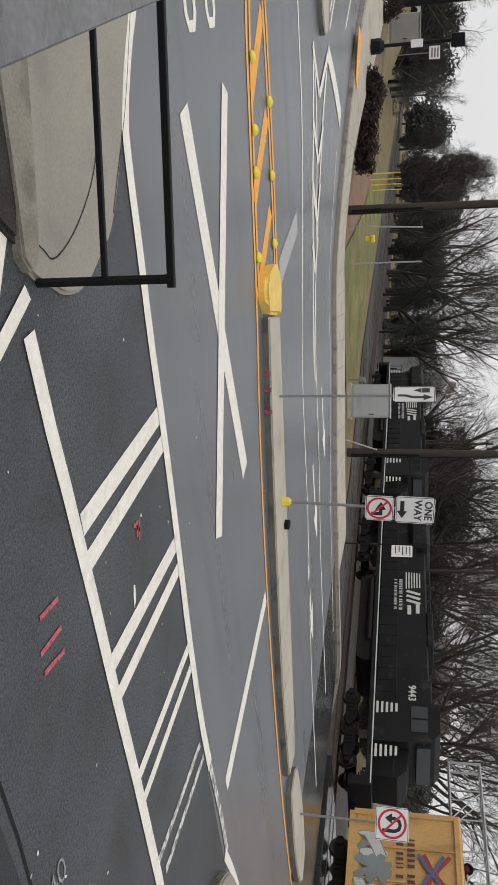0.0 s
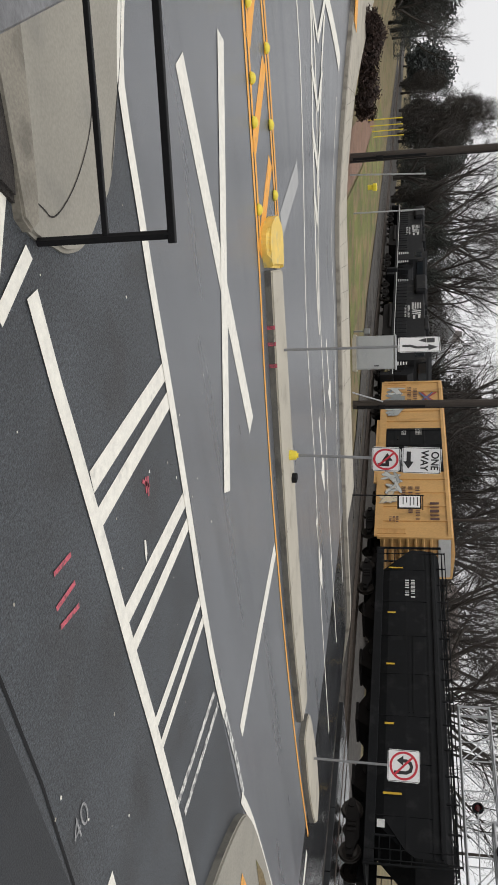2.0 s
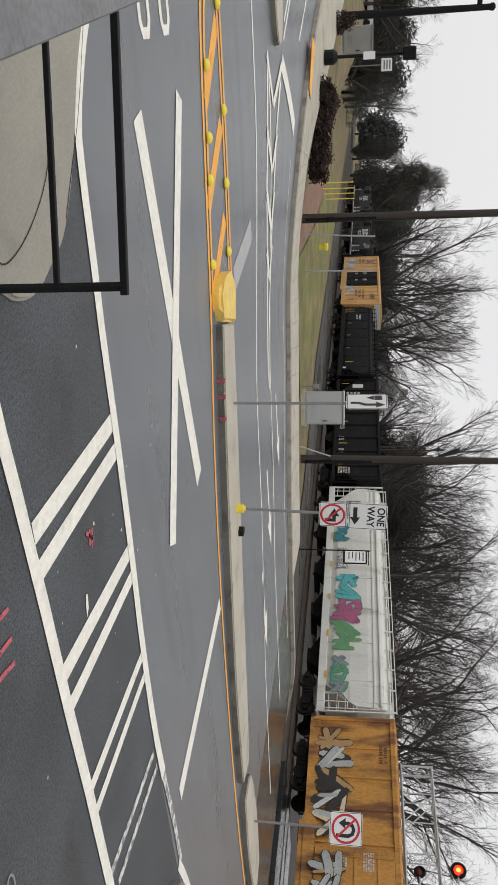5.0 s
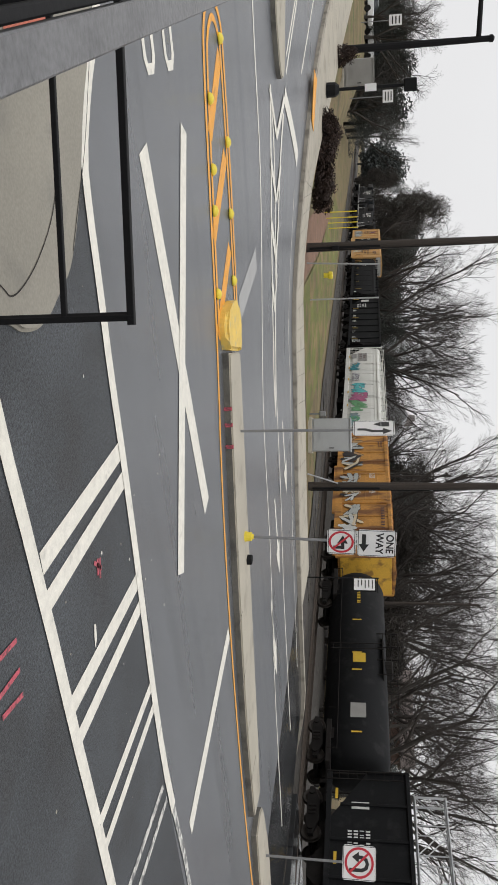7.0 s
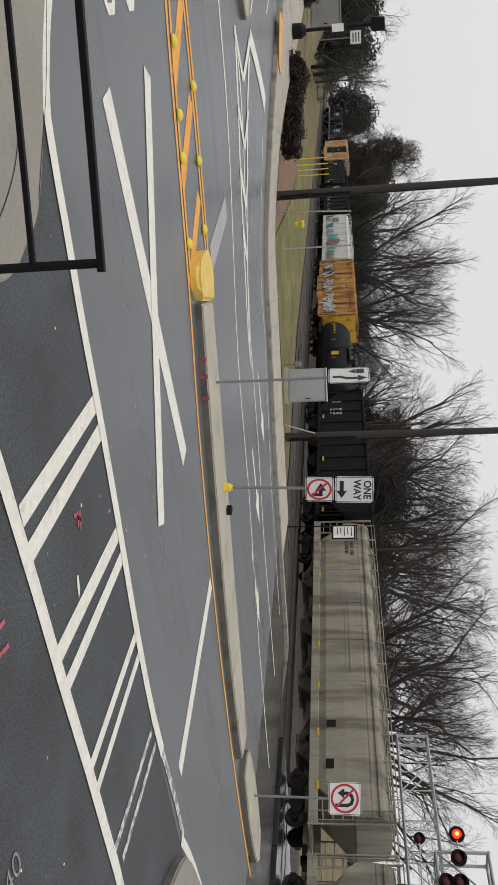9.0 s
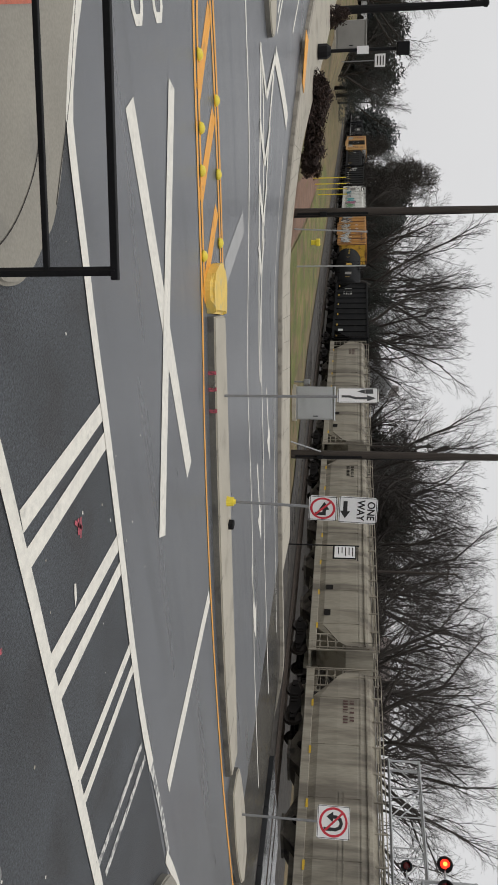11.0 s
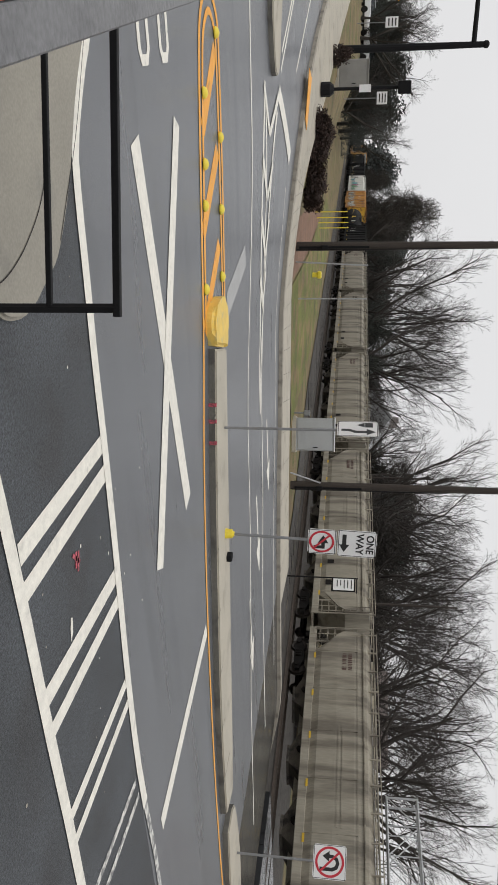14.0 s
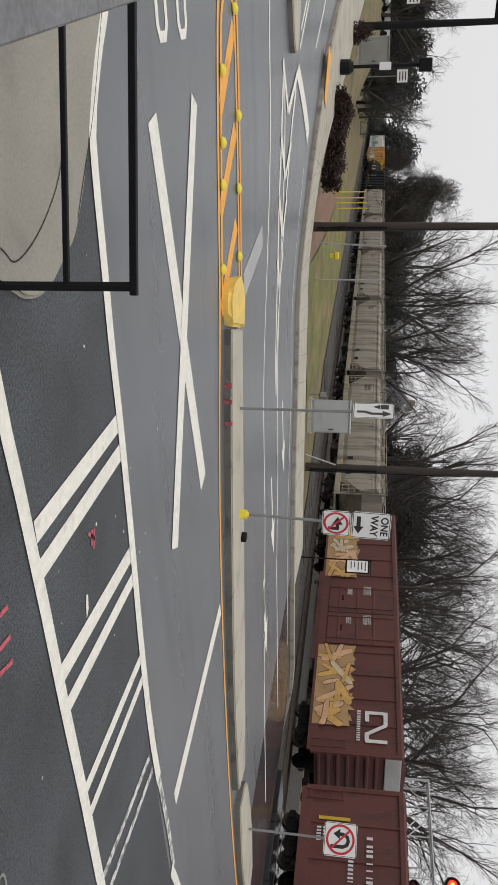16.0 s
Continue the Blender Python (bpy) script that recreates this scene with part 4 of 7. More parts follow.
def covered_hopper(s, L, paint, label, under=None, H=4.45, bays=4, trough=True):
    car = start_car("covered_hopper", s, L, label)
    under = under or paint
    b = bmesh.new()
    # rounded side shell, cut back at both lower ends
    prof = [(1.36, 1.35), (1.5, 1.75), (1.53, 2.6), (1.5, 3.5), (1.38, H - 0.3), (1.1, H - 0.08), (0.5, H)]
    prof = prof + [(-y, z) for y, z in prof[::-1]]
    n = len(prof)
    rows = []
    for x, cut in ((0.35, 2.95), (0.6, 2.6), (1.9, 1.35), (L / 2, 1.35), (L - 1.9, 1.35), (L - 0.6, 2.6), (L - 0.35, 2.95)):
        rows.append([b.verts.new((x, y, max(z, cut))) for y, z in prof])
    for r0, r1 in zip(rows, rows[1:]):
        for i in range(n):
            j = (i + 1) % n
            b.faces.new((r0[i], r1[i], r1[j], r0[j]))
    b.faces.new(rows[0])
    b.faces.new(rows[-1][::-1])
    shell = part("shell", b, paint, car, smooth=False)
    for i in range(bays):
        b = bmesh.new()
        c = 2.6 + (L - 5.2) * (i + 0.5) / bays
        hw = (L - 5.2) / bays / 2 - 0.12
        v = [b.verts.new(p) for p in [(c - hw, -1.3, 1.4), (c + hw, -1.3, 1.4), (c + hw, 1.3, 1.4), (c - hw, 1.3, 1.4),
                                      (c - 0.45, -0.7, 0.45), (c + 0.45, -0.7, 0.45), (c + 0.45, 0.7, 0.45), (c - 0.45, 0.7, 0.45)]]
        for f in ((0, 1, 5, 4), (1, 2, 6, 5), (2, 3, 7, 6), (3, 0, 4, 7), (4, 5, 6, 7)):
            b.faces.new([v[k] for k in f])
        box(b, c - 0.5, c + 0.5, -0.8, 0.8, 0.35, 0.47, 0.02)
        part("discharge_bay", b, BAY_DARK if paint is CAR_BEIGE else UNDER, car)
        b = bmesh.new()
        lathe(b, [(0.2, -0.02), (0.2, 0.03), (0.12, 0.05)], 10, pose(c, -1.06, 0.98, 58))
        part("gate_gear", b, UNDER, car)
    b = bmesh.new()
    box(b, 0.05, L - 0.05, -0.3, 0.3, 0.75, 1.1)
    part("centre_sill", b, under, car)
    for ss in (-1, 1):
        b = bmesh.new()
        box(b, 0.1, L - 0.1, ss * 1.44 - 0.06, ss * 1.44 + 0.06, 1.02, 1.42, 0.02)
        part("side_sill", b, under, car)
        for z in (H - 0.45, H - 0.75):
            b = bmesh.new()
            box(b, 0.4, L - 0.4, min(ss * 1.36, ss * 1.5), max(ss * 1.36, ss * 1.5), z - 0.03, z + 0.03)
            part("top_rib", b, under, car)
    for k in range(7):
        x = 2.0 + (L - 4.0) * k / 6
        b = bmesh.new()
        box(b, x - 0.012, x + 0.012, -1.535, -1.49, 1.42, H - 0.75)
        part("weld_seam", b, paint, car)
    for z in (2.75, 2.95):
        if trough:
            b = bmesh.new()
            box(b, L * 0.35, L * 0.62, -1.545, -1.5, z - 0.025, z + 0.025)
            part("side_trough", b, paint, car)
    # running board with its stanchions
    b = bmesh.new()
    for ss in (-1, 1):
        box(b, 0.2, L - 0.2, ss * 0.95 - 0.25, ss * 0.95 + 0.25, H + 0.1, H + 0.15)
        tube(b, (0.2, ss * 1.25, H + 0.28), (L - 0.2, ss * 1.25, H + 0.28), 0.025, seg=5)
        for k in range(15):
            x = 0.3 + (L - 0.6) * k / 14
            box(b, x - 0.03, x + 0.03, ss * 1.25 - 0.03, ss * 1.25 + 0.03, H - 0.3, H + 0.3)
    part("running_board", b, under, car)
    for k in range(8):
        x = 1.5 + (L - 3) * k / 7
        b = bmesh.new()
        lathe(b, [(0.34, H - 0.02), (0.34, H + 0.12), (0.25, H + 0.2)], 12, pose(x, 0, 0))
        part("hatch", b, paint, car)
    for xe, dd in ((0.0, 1), (L, -1)):
        b = bmesh.new()
        for ss in (-1, 1):
            for x in (xe + 0.05 * dd, xe + 1.2 * dd):
                box(b, x - 0.035, x + 0.035, ss * 1.45 - 0.035, ss * 1.45 + 0.035, 1.0, 2.7 if x != xe + 0.05 * dd else H + 0.1)
            for z in (1.6, 2.0, 2.4, 2.8):
                tube(b, (xe + 0.05 * dd, ss * 1.46, z), (xe + 1.2 * dd, ss * 1.46, z), 0.022, seg=5)
        box(b, min(xe, xe + 1.6 * dd), max(xe, xe + 1.6 * dd), -1.45, 1.45, 1.02, 1.1)
        part("end_platform", b, under, car)
        ladder(car, xe + (0.2 if dd > 0 else -0.62), 1.1, H + 0.1, y=-1.5, material=under, n=9)
    truck(car, 1.75)
    truck(car, L - 1.75)
    coupler(car, L)
    return car


def ribbed_hopper(s, L, label, ribs=12, H=4.2):
    car = start_car("open_hopper", s, L, label)
    b = bmesh.new()
    for ss in (-1, 1):
        y0, y1 = min(ss * 1.38, ss * 1.46), max(ss * 1.38, ss * 1.46)
        prism(b, [(0.0, 2.9), (2.4, 1.3), (L - 2.4, 1.3), (L, 2.9), (L, H), (0, H)], y0, y1, Matrix(((1, 0, 0, 0), (0, 0, 1, 0), (0, 1, 0, 0), (0, 0, 0, 1))))
    for x0, x1 in ((0, 2.4), (L, L - 2.4)):
        v = [b.verts.new(p) for p in ((x0, -1.4, 2.9), (x0, 1.4, 2.9), (x1, 1.4, 1.3), (x1, -1.4, 1.3))]
        b.faces.new(v)
        box(b, min(x0, x0 + (0.08 if x0 == 0 else -0.08)), max(x0, x0 + (0.08 if x0 == 0 else -0.08)), -1.4, 1.4, 2.85, H)
    box(b, 2.3, L - 2.3, -1.4, 1.4, 1.25, 1.32)
    part("body", b, CAR_BLACK, car)
    b = bmesh.new()
    for ss in (-1, 1):
        for k in range(ribs + 1):
            x = 0.06 + (L - 0.12) * k / ribs
            z0 = 1.3 if 2.4 < x < L - 2.4 else 1.3 + 1.6 * (1 - min(x, L - x) / 2.4)
            box(b, x - 0.06, x + 0.06, min(ss * 1.44, ss * 1.56), max(ss * 1.44, ss * 1.56), z0, H, 0.015)
        box(b, 0, L, min(ss * 1.36, ss * 1.58), max(ss * 1.36, ss * 1.58), H - 0.12, H + 0.06, 0.02)
        box(b, 0, L, min(ss * 1.4, ss * 1.54), max(ss * 1.4, ss * 1.54), 1.12, 1.34)
    part("side_stake", b, CAR_BLACK, car)
    b = bmesh.new()
    for i in range(4):
        c = 3.2 + (L - 6.4) * (i + 0.5) / 4
        v = [b.verts.new(p) for p in [(c - 1.4, -1.2, 1.3), (c + 1.4, -1.2, 1.3), (c + 1.4, 1.2, 1.3), (c - 1.4, 1.2, 1.3), (c - 0.3, -1.1, 0.4), (c + 0.3, -1.1, 0.4), (c + 0.3, 1.1, 0.4), (c - 0.3, 1.1, 0.4)]]
        for f in ((0, 1, 5, 4), (1, 2, 6, 5), (2, 3, 7, 6), (3, 0, 4, 7), (4, 5, 6, 7)):
            b.faces.new([v[k] for k in f])
    part("discharge_bay", b, UNDER, car)
    b = bmesh.new()
    box(b, 0, L, -0.3, 0.3, 0.75, 1.1)
    for xe, dd in ((0.0, 1), (L, -1)):
        for ss in (-1, 1):
            for x in (xe + 0.06 * dd, xe + 1.1 * dd):
                box(b, x - 0.03, x + 0.03, ss * 1.4 - 0.03, ss * 1.4 + 0.03, 1.1, 3.0)
        box(b, min(xe, xe + 1.6 * dd), max(xe, xe + 1.6 * dd), -1.4, 1.4, 1.02, 1.1)
    part("end_platform", b, UNDER, car)
    ladder(car, 0.1, 1.1, H - 0.2, y=-1.6)
    ladder(car, L - 0.55, 1.1, H - 0.2, y=-1.6)
    truck(car, 1.75)
    truck(car, L - 1.75)
    coupler(car, L)
    return car


def tank_car(s, L, label):
    car = start_car("tank_car", s, L, label)
    b = bmesh.new()
    m = Matrix(((0, 0, 1, 0), (1, 0, 0, 0), (0, 1, 0, 2.35), (0, 0, 0, 1)))
    lathe(b, [(0.55, 0.2), (1.2, 0.35), (1.5, 0.65), (1.62, 1.1), (1.62, L - 1.1), (1.5, L - 0.65), (1.2, L - 0.35), (0.55, L - 0.2)], 32, m)
    part("tank", b, CAR_BLACK, car, smooth=True)
    b = bmesh.new()
    box(b, 0, 2.6, -1.35, 1.35, 0.95, 1.2, 0.03)
    box(b, L - 2.6, L, -1.35, 1.35, 0.95, 1.2, 0.03)
    box(b, 0, L, -0.3, 0.3, 0.75, 1.25)
    for x in (1.8, L - 1.8):
        box(b, x - 0.35, x + 0.35, -1.25, 1.25, 1.15, 1.9, 0.02)
    part("stub_sill", b, UNDER, car)
    b = bmesh.new()
    c = L / 2
    lathe(b, [(0.5, 3.85), (0.5, 4.25), (0.42, 4.32)], 14, pose(c, 0, 0))
    for ss in (-1, 1):
        box(b, c - 1.6, c + 1.6, ss * 0.95 - 0.25, ss * 0.95 + 0.25, 3.75, 3.8)
        for x in (c - 1.6, c - 0.5, c + 0.5, c + 1.6):
            box(b, x - 0.02, x + 0.02, ss * 1.18 - 0.02, ss * 1.18 + 0.02, 3.4, 4.6)
        for z in (4.2, 4.58):
            tube(b, (c - 1.6, ss * 1.18, z), (c + 1.6, ss * 1.18, z), 0.02, seg=5)
    part("dome_platform", b, UNDER, car)
    ladder(car, c - 0.2, 1.0, 3.8, y=-1.68)
    b = bmesh.new()
    for ss in (-1, 1):
        tube(b, (0.4, ss * 1.68, 1.5), (L - 0.4, ss * 1.68, 1.5), 0.022, seg=5)
        for x in (0.5, 3, L / 2, L - 3, L - 0.5):
            tube(b, (x, ss * 1.68, 1.05), (x, ss * 1.68, 1.5), 0.02, seg=5)
    part("handrail", b, UNDER, car)
    for x in (1.3, 5.2, 7.9, 9.2, L - 1.6):
        plate(car, x, 2.15, 0.09, 0.5, LABEL_YELLOW, -1.625, "reflective_stripe")
    plate(car, 8.0, 2.2, 0.7, 0.65, LABEL_YELLOW, -1.63, "notice")
    plate(car, L - 3.4, 2.1, 0.95, 0.75, CABINET_TAN, -1.63, "notice")
    bars(car, 1.6, 2.35, 2.2, 0.26, 1, LABEL_YELLOW, -1.63)
    truck(car, 1.75)
    truck(car, L - 1.75)
    coupler(car, L)
    return car


def locomotive(s, L, label, number):
    """Road diesel with the cab at its far end."""
    car = start_car("locomotive", s, L, label, "locomotive")
    b = bmesh.new()
    box(b, 0.2, L - 0.2, -1.5, 1.5, 1.35, 1.62, 0.02)
    for x0, x1 in ((0.2, 0.7), (L - 0.7, L - 0.2)):
        box(b, x0, x1, -1.5, 1.5, 0.6, 1.4, 0.03)
    part("underframe", b, LOCO_BLACK, car)
    b = bmesh.new()
    box(b, 1.2, L - 6.6, -1.0, 1.0, 1.6, 4.2, 0.08)
    part("engine_hood", b, LOCO_BLACK, car)
    b = bmesh.new()
    box(b, 1.0, 4.9, -1.5, 1.5, 3.3, 4.5, 0.2)
    for x in (6.2, 7.6, 9.0):
        lathe(b, [(0.55, 4.15), (0.55, 4.42), (0.4, 4.45)], 16, pose(x, 0, 0))
    box(b, 10.4, 13.0, -1.05, 1.05, 4.15, 4.5, 0.05)
    part("radiator", b, LOCO_BLACK, car)
    b = bmesh.new()
    box(b, L - 6.6, L - 4.9, -1.3, 1.3, 1.6, 4.3, 0.06)
    prism(b, [(L - 4.9, 1.6), (L - 2.6, 1.6), (L - 2.6, 3.2), (L - 2.9, 4.35), (L - 3.2, 4.6), (L - 4.9, 4.6)], -1.5, 1.5, Matrix(((1, 0, 0, 0), (0, 0, 1, 0), (0, 1, 0, 0), (0, 0, 0, 1))))
    cab = part("cab", b, LOCO_BLACK, car)
    for x0, x1 in ((L - 4.7, L - 4.0), (L - 3.9, L - 3.2)):
        b = bmesh.new()
        box(b, x0, x1, -1.525, -1.49, 3.3, 4.05, 0.01)
        part("window", b, GLASS, cab)
    b = bmesh.new()
    box(b, L - 3.0, L - 2.55, -1.2, 1.2, 3.55, 4.15, 0, pose(0, 0, 0))
    part("window", b, GLASS, cab)
    b = bmesh.new()
    prism(b, [(L - 2.6, 1.6), (L - 1.2, 1.6), (L - 1.1, 2.7), (L - 1.5, 3.1), (L - 2.6, 3.2)], -0.95, 0.95, Matrix(((1, 0, 0, 0), (0, 0, 1, 0), (0, 1, 0, 0), (0, 0, 0, 1))))
    part("nose", b, LOCO_BLACK, car)
    b = bmesh.new()
    for k in range(22):
        x = 1.0 + (L - 5.8) * k / 21
        for ss in (-1, 1):
            box(b, x - 0.02, x + 0.02, ss * 1.46 - 0.02, ss * 1.46 + 0.02, 1.6, 2.6)
    for ss in (-1, 1):
        tube(b, (0.8, ss * 1.46, 2.6), (L - 4.8, ss * 1.46, 2.6), 0.022, seg=5)
        tube(b, (L - 2.4, ss * 1.46, 2.6), (L - 0.7, ss * 1.46, 2.5), 0.022, seg=5)
    part("handrail", b, LOCO_BLACK, car)
    plate(car, 0.3, 1.56, L - 0.6, 0.06, LABEL_WHITE, -1.505, "sill_stripe")
    b = bmesh.new()
    prism(b, [(L / 2 - 3.1, 0.55), (L / 2 + 3.1, 0.55), (L / 2 + 3.4, 0.9), (L / 2 + 3.4, 1.35), (L / 2 - 3.4, 1.35), (L / 2 - 3.4, 0.9)], -1.35, 1.35, Matrix(((1, 0, 0, 0), (0, 0, 1, 0), (0, 1, 0, 0), (0, 0, 0, 1))))
    tube(b, (L / 2 - 3, -1.42, 1.15), (L / 2 + 2, -1.42, 1.15), 0.15, seg=8)
    part("fuel_tank", b, UNDER, car)
    for x in (3.3, L - 3.9):
        for k in (-1.0, 1.0):
            truck(car, x + k * 0.95)
    for x0 in (0.3, L - 0.8):
        for k in range(4):
            b = bmesh.new()
            box(b, x0, x0 + 0.5, -1.52, -1.1, 0.45 + k * 0.3, 0.5 + k * 0.3)
            part("step", b, UNDER, car)
    # plain emblem and stripes on the hood; zebra blocks at both ends
    for k in range(6):
        plate(car, 6.9 + k * 0.02, 3.05 + k * 0.15, 1.5 - k * 0.04, 0.07, LABEL_WHITE, -1.005, "emblem_stripe")
    strokes(car, [(8.6, 3.1, 8.9, 3.85), (9.0, 3.1, 9.3, 3.85), (9.4, 3.1, 9.7, 3.85), (9.85, 3.25, 10.6, 3.25), (9.75, 3.7, 10.5, 3.7)], 0.2, LABEL_WHITE, -1.01)
    bars(car, 7.6, 2.35, 2.6, 0.55, 2, y=-1.01)
    if number:
        letters(number, 0.5, pose(L - 5.72, -1.305, 3.35, 90, 0, 0), LABEL_WHITE, car, "cab_number")
    for x in (0.9, L - 2.4, L - 4.9):
        for k in range(5):
            plate(car, x + k * 0.02, 1.7 + k * 0.22, 0.7 - k * 0.05, 0.11, LABEL_WHITE, -1.51 if x > 3 else -1.01, "zebra_stripe")
    for x in (0.95, L - 1.3):
        b = bmesh.new()
        tube(b, (x, -1.2, 2.2), (x + 0.1, -1.25, 1.2), 0.05, seg=6)
        part("brake_hose", b, UNDER, car)
    coupler(car, L)
    return car


locomotive(-68.2, 22.3, "black diesel locomotive with white stripes leading the train", "")
locomotive(-45.3, 22.3, "black diesel locomotive with white cab number behind the leader", "9443")
car = boxcar(-21.9, 18.4, CAR_YELLOW, "tan-yellow boxcar with black doors and pale graffiti", CAR_BLACK, 0.365, 5.2, 13, H=5.25)
b = bmesh.new()
box(b, 18.4, 18.52, -1.42, 1.42, 4.4, 5.1, 0.02)
part("end_panel", b, ROOF_GALV, car, "pale upper end panel")
tag(car, 1.0, 0.9, 4.0, 1.7, [SPRAY["silver"], SPRAY["pale"], SPRAY["pale"], SPRAY["smoke"]], -1.545, 5, SPRAY["smoke"])
tag(car, 12.1, 1.0, 3.2, 1.5, [SPRAY["silver"], SPRAY["pale"], SPRAY["cream"]], -1.545, 9, SPRAY["smoke"])
strokes(car, [(1.7, 4.75, 2.35, 4.2), (2.55, 4.2, 3.2, 4.75), (2.35, 4.2, 2.55, 4.2), (1.7, 3.75, 2.35, 4.05), (2.55, 4.05, 3.2, 3.75)], 0.17, LABEL_RED, -1.54)
strokes(car, [(1.7, 4.5, 2.4, 4.1), (2.5, 4.1, 3.2, 4.5), (1.7, 3.55, 2.4, 3.95), (2.5, 3.95, 3.2, 3.55), (2.3, 4.03, 2.6, 4.03)], 0.13, LABEL_BLUE, -1.55)
bars(car, 1.1, 3.05, 1.9, 0.4, 1, LABEL_DARK, -1.54)
bars(car, 0.9, 2.62, 2.3, 0.4, 1, LABEL_DARK, -1.54)
bars(car, 15.2, 3.85, 1.9, 0.75, 1, LABEL_DARK, -1.54)
for k, w in enumerate((3.4, 2.9, 2.4)):
    bars(car, 13.6, 3.1 - k * 0.42, w, 0.36, 1, LABEL_DARK, -1.54)
bars(car, 16.6, 1.6, 0.5, 0.6, 3, LABEL_DARK, -1.54)

car = covered_hopper(-2.6, 18.4, CAR_BLACK, "black covered hopper with yellow reflective strips", H=4.4)
for k in range(5):
    plate(car, 1.8 + k * 3.4, 1.7, 0.1, 0.75 if k in (0, 4) else 0.4, LABEL_YELLOW, -1.56, "reflective_stripe")
bars(car, 2.8, 2.5, 1.3, 0.6, 2, y=-1.56)
plate(car, 16.6, 1.5, 0.35, 0.3, LABEL_WHITE, -1.56)

car = ribbed_hopper(16.8, 17.2, "black open-top hopper with ribbed sides and white stencils", 8, 4.55)
for k in range(5):
    plate(car, 0.9 + k * 3.6, 1.5, 0.1, 0.65, LABEL_YELLOW, -1.575, "reflective_stripe")
plate(car, 0.9, 2.45, 0.7, 0.9, LABEL_WHITE, -1.47)
bars(car, 2.5, 1.9, 1.3, 1.2, 4, y=-1.47)
for k in range(6):
    bars(car, 4.8 + k * 1.9, 1.5, 0.6, 0.4, 3, y=-1.47)
bars(car, 15.2, 1.5, 0.8, 0.9, 5, y=-1.47)

car = covered_hopper(34.65, 20.2, CAR_WHITE, "dirty white covered hopper with teal and pink graffiti", H=4.55, trough=False)
tag(car, 4.6, 1.45, 1.8, 1.1, [SPRAY["deep_teal"], SPRAY["teal"], SPRAY["tan"]], -1.55, 3, SPRAY["deep_teal"])
tag(car, 7.3, 1.7, 1.9, 0.8, [SPRAY["pale"], SPRAY["silver"]], -1.55, 8, SPRAY["violet"])
tag(car, 9.9, 1.6, 2.1, 1.8, [SPRAY["teal"], SPRAY["teal"], SPRAY["deep_teal"]], -1.55, 12, SPRAY["deep_teal"])
tag(car, 12.0, 1.45, 2.0, 1.8, [SPRAY["magenta"], SPRAY["magenta"], SPRAY["peach"]], -1.55, 14, SPRAY["violet"])
tag(car, 13.9, 1.5, 2.1, 1.8, [SPRAY["green"], SPRAY["teal"], SPRAY["green"]], -1.55, 19, SPRAY["green"])
tag(car, 16.6, 1.6, 2.4, 1.0, [SPRAY["green"], SPRAY["smoke"]], -1.55, 23, SPRAY["deep_teal"])
plate(car, 1.9, 2.2, 2.2, 0.95, CABINET_TAN, -1.545, "number_panel")
bars(car, 2.0, 2.3, 1.9, 0.75, 2, LABEL_DARK, -1.552)
plate(car, 2.0, 1.6, 1.3, 0.5, CABINET_TAN, -1.545)
for k in range(6):
    plate(car, 2.6 + k * 3, 1.36, 0.5, 0.1, LABEL_YELLOW, -1.545, "reflective_stripe")

car = boxcar(55.3, 17.4, CAR_ORANGE, "rusty orange boxcar with silver and black graffiti", CAR_ORANGE, 0.38, 4.4, 11, H=4.75)
for k, (x, w, h) in enumerate(((0.7, 5.4, 1.9), (6.9, 3.9, 1.7), (11.3, 5.2, 1.9))):
    tag(car, x, 1.05, w, h, [SPRAY["silver"], SPRAY["cream"], SPRAY["soot"], SPRAY["pale"], SPRAY["tan"]], -1.615 if k == 1 else -1.545, 30 + k, SPRAY["soot"], None)
bars(car, 11.6, 3.9, 4.2, 0.35, 1, LABEL_DARK, -1.54)
bars(car, 1.4, 3.9, 1.0, 0.4, 2, LABEL_DARK, -1.54)
b = bmesh.new()
box(b, 17.42, 17.53, -1.42, 1.42, 1.3, 4.55, 0.02)
part("end_panel", b, mat("bright_yellow_paint", (0.66, 0.38, 0.04), 0.6, 0.15, 1, 25, 0.1, second=(0.3, 0.16, 0.03), amount=0.5), car)

tank_car(73.85, 15.0, "black tank car with yellow reflective strips")
car = ribbed_hopper(89.5, 17.2, "long black gondola hopper with ribbed sides", 10, 4.65)
for k in range(6):
    plate(car, 1.0 + k * 3.1, 1.5, 0.55, 0.12, LABEL_YELLOW, -1.575, "reflective_stripe")
plate(car, 1.6, 2.2, 0.35, 0.75, LABEL_WHITE, -1.47)
bars(car, 3.0, 2.0, 0.9, 1.0, 4, y=-1.47)
plate(car, 14.6, 1.7, 0.6, 0.5, LABEL_WHITE, -1.47)

for k in range(5):
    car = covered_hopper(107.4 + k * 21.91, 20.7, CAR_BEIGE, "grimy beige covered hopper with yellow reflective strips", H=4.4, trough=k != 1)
    for i in range(7):
        plate(car, 2.2 + i * 2.75, 1.36, 0.42, 0.1, LABEL_YELLOW, -1.545, "reflective_stripe")
    bars(car, 2.2, 2.8, 1.3, 0.6, 2, LABEL_DARK if k != 1 else UNDER, -1.55)
    plate(car, 15.5, 1.8, 0.4, 0.4, UNDER, -1.55)
    plate(car, 17.6, 1.75, 0.5, 0.35, UNDER, -1.55)

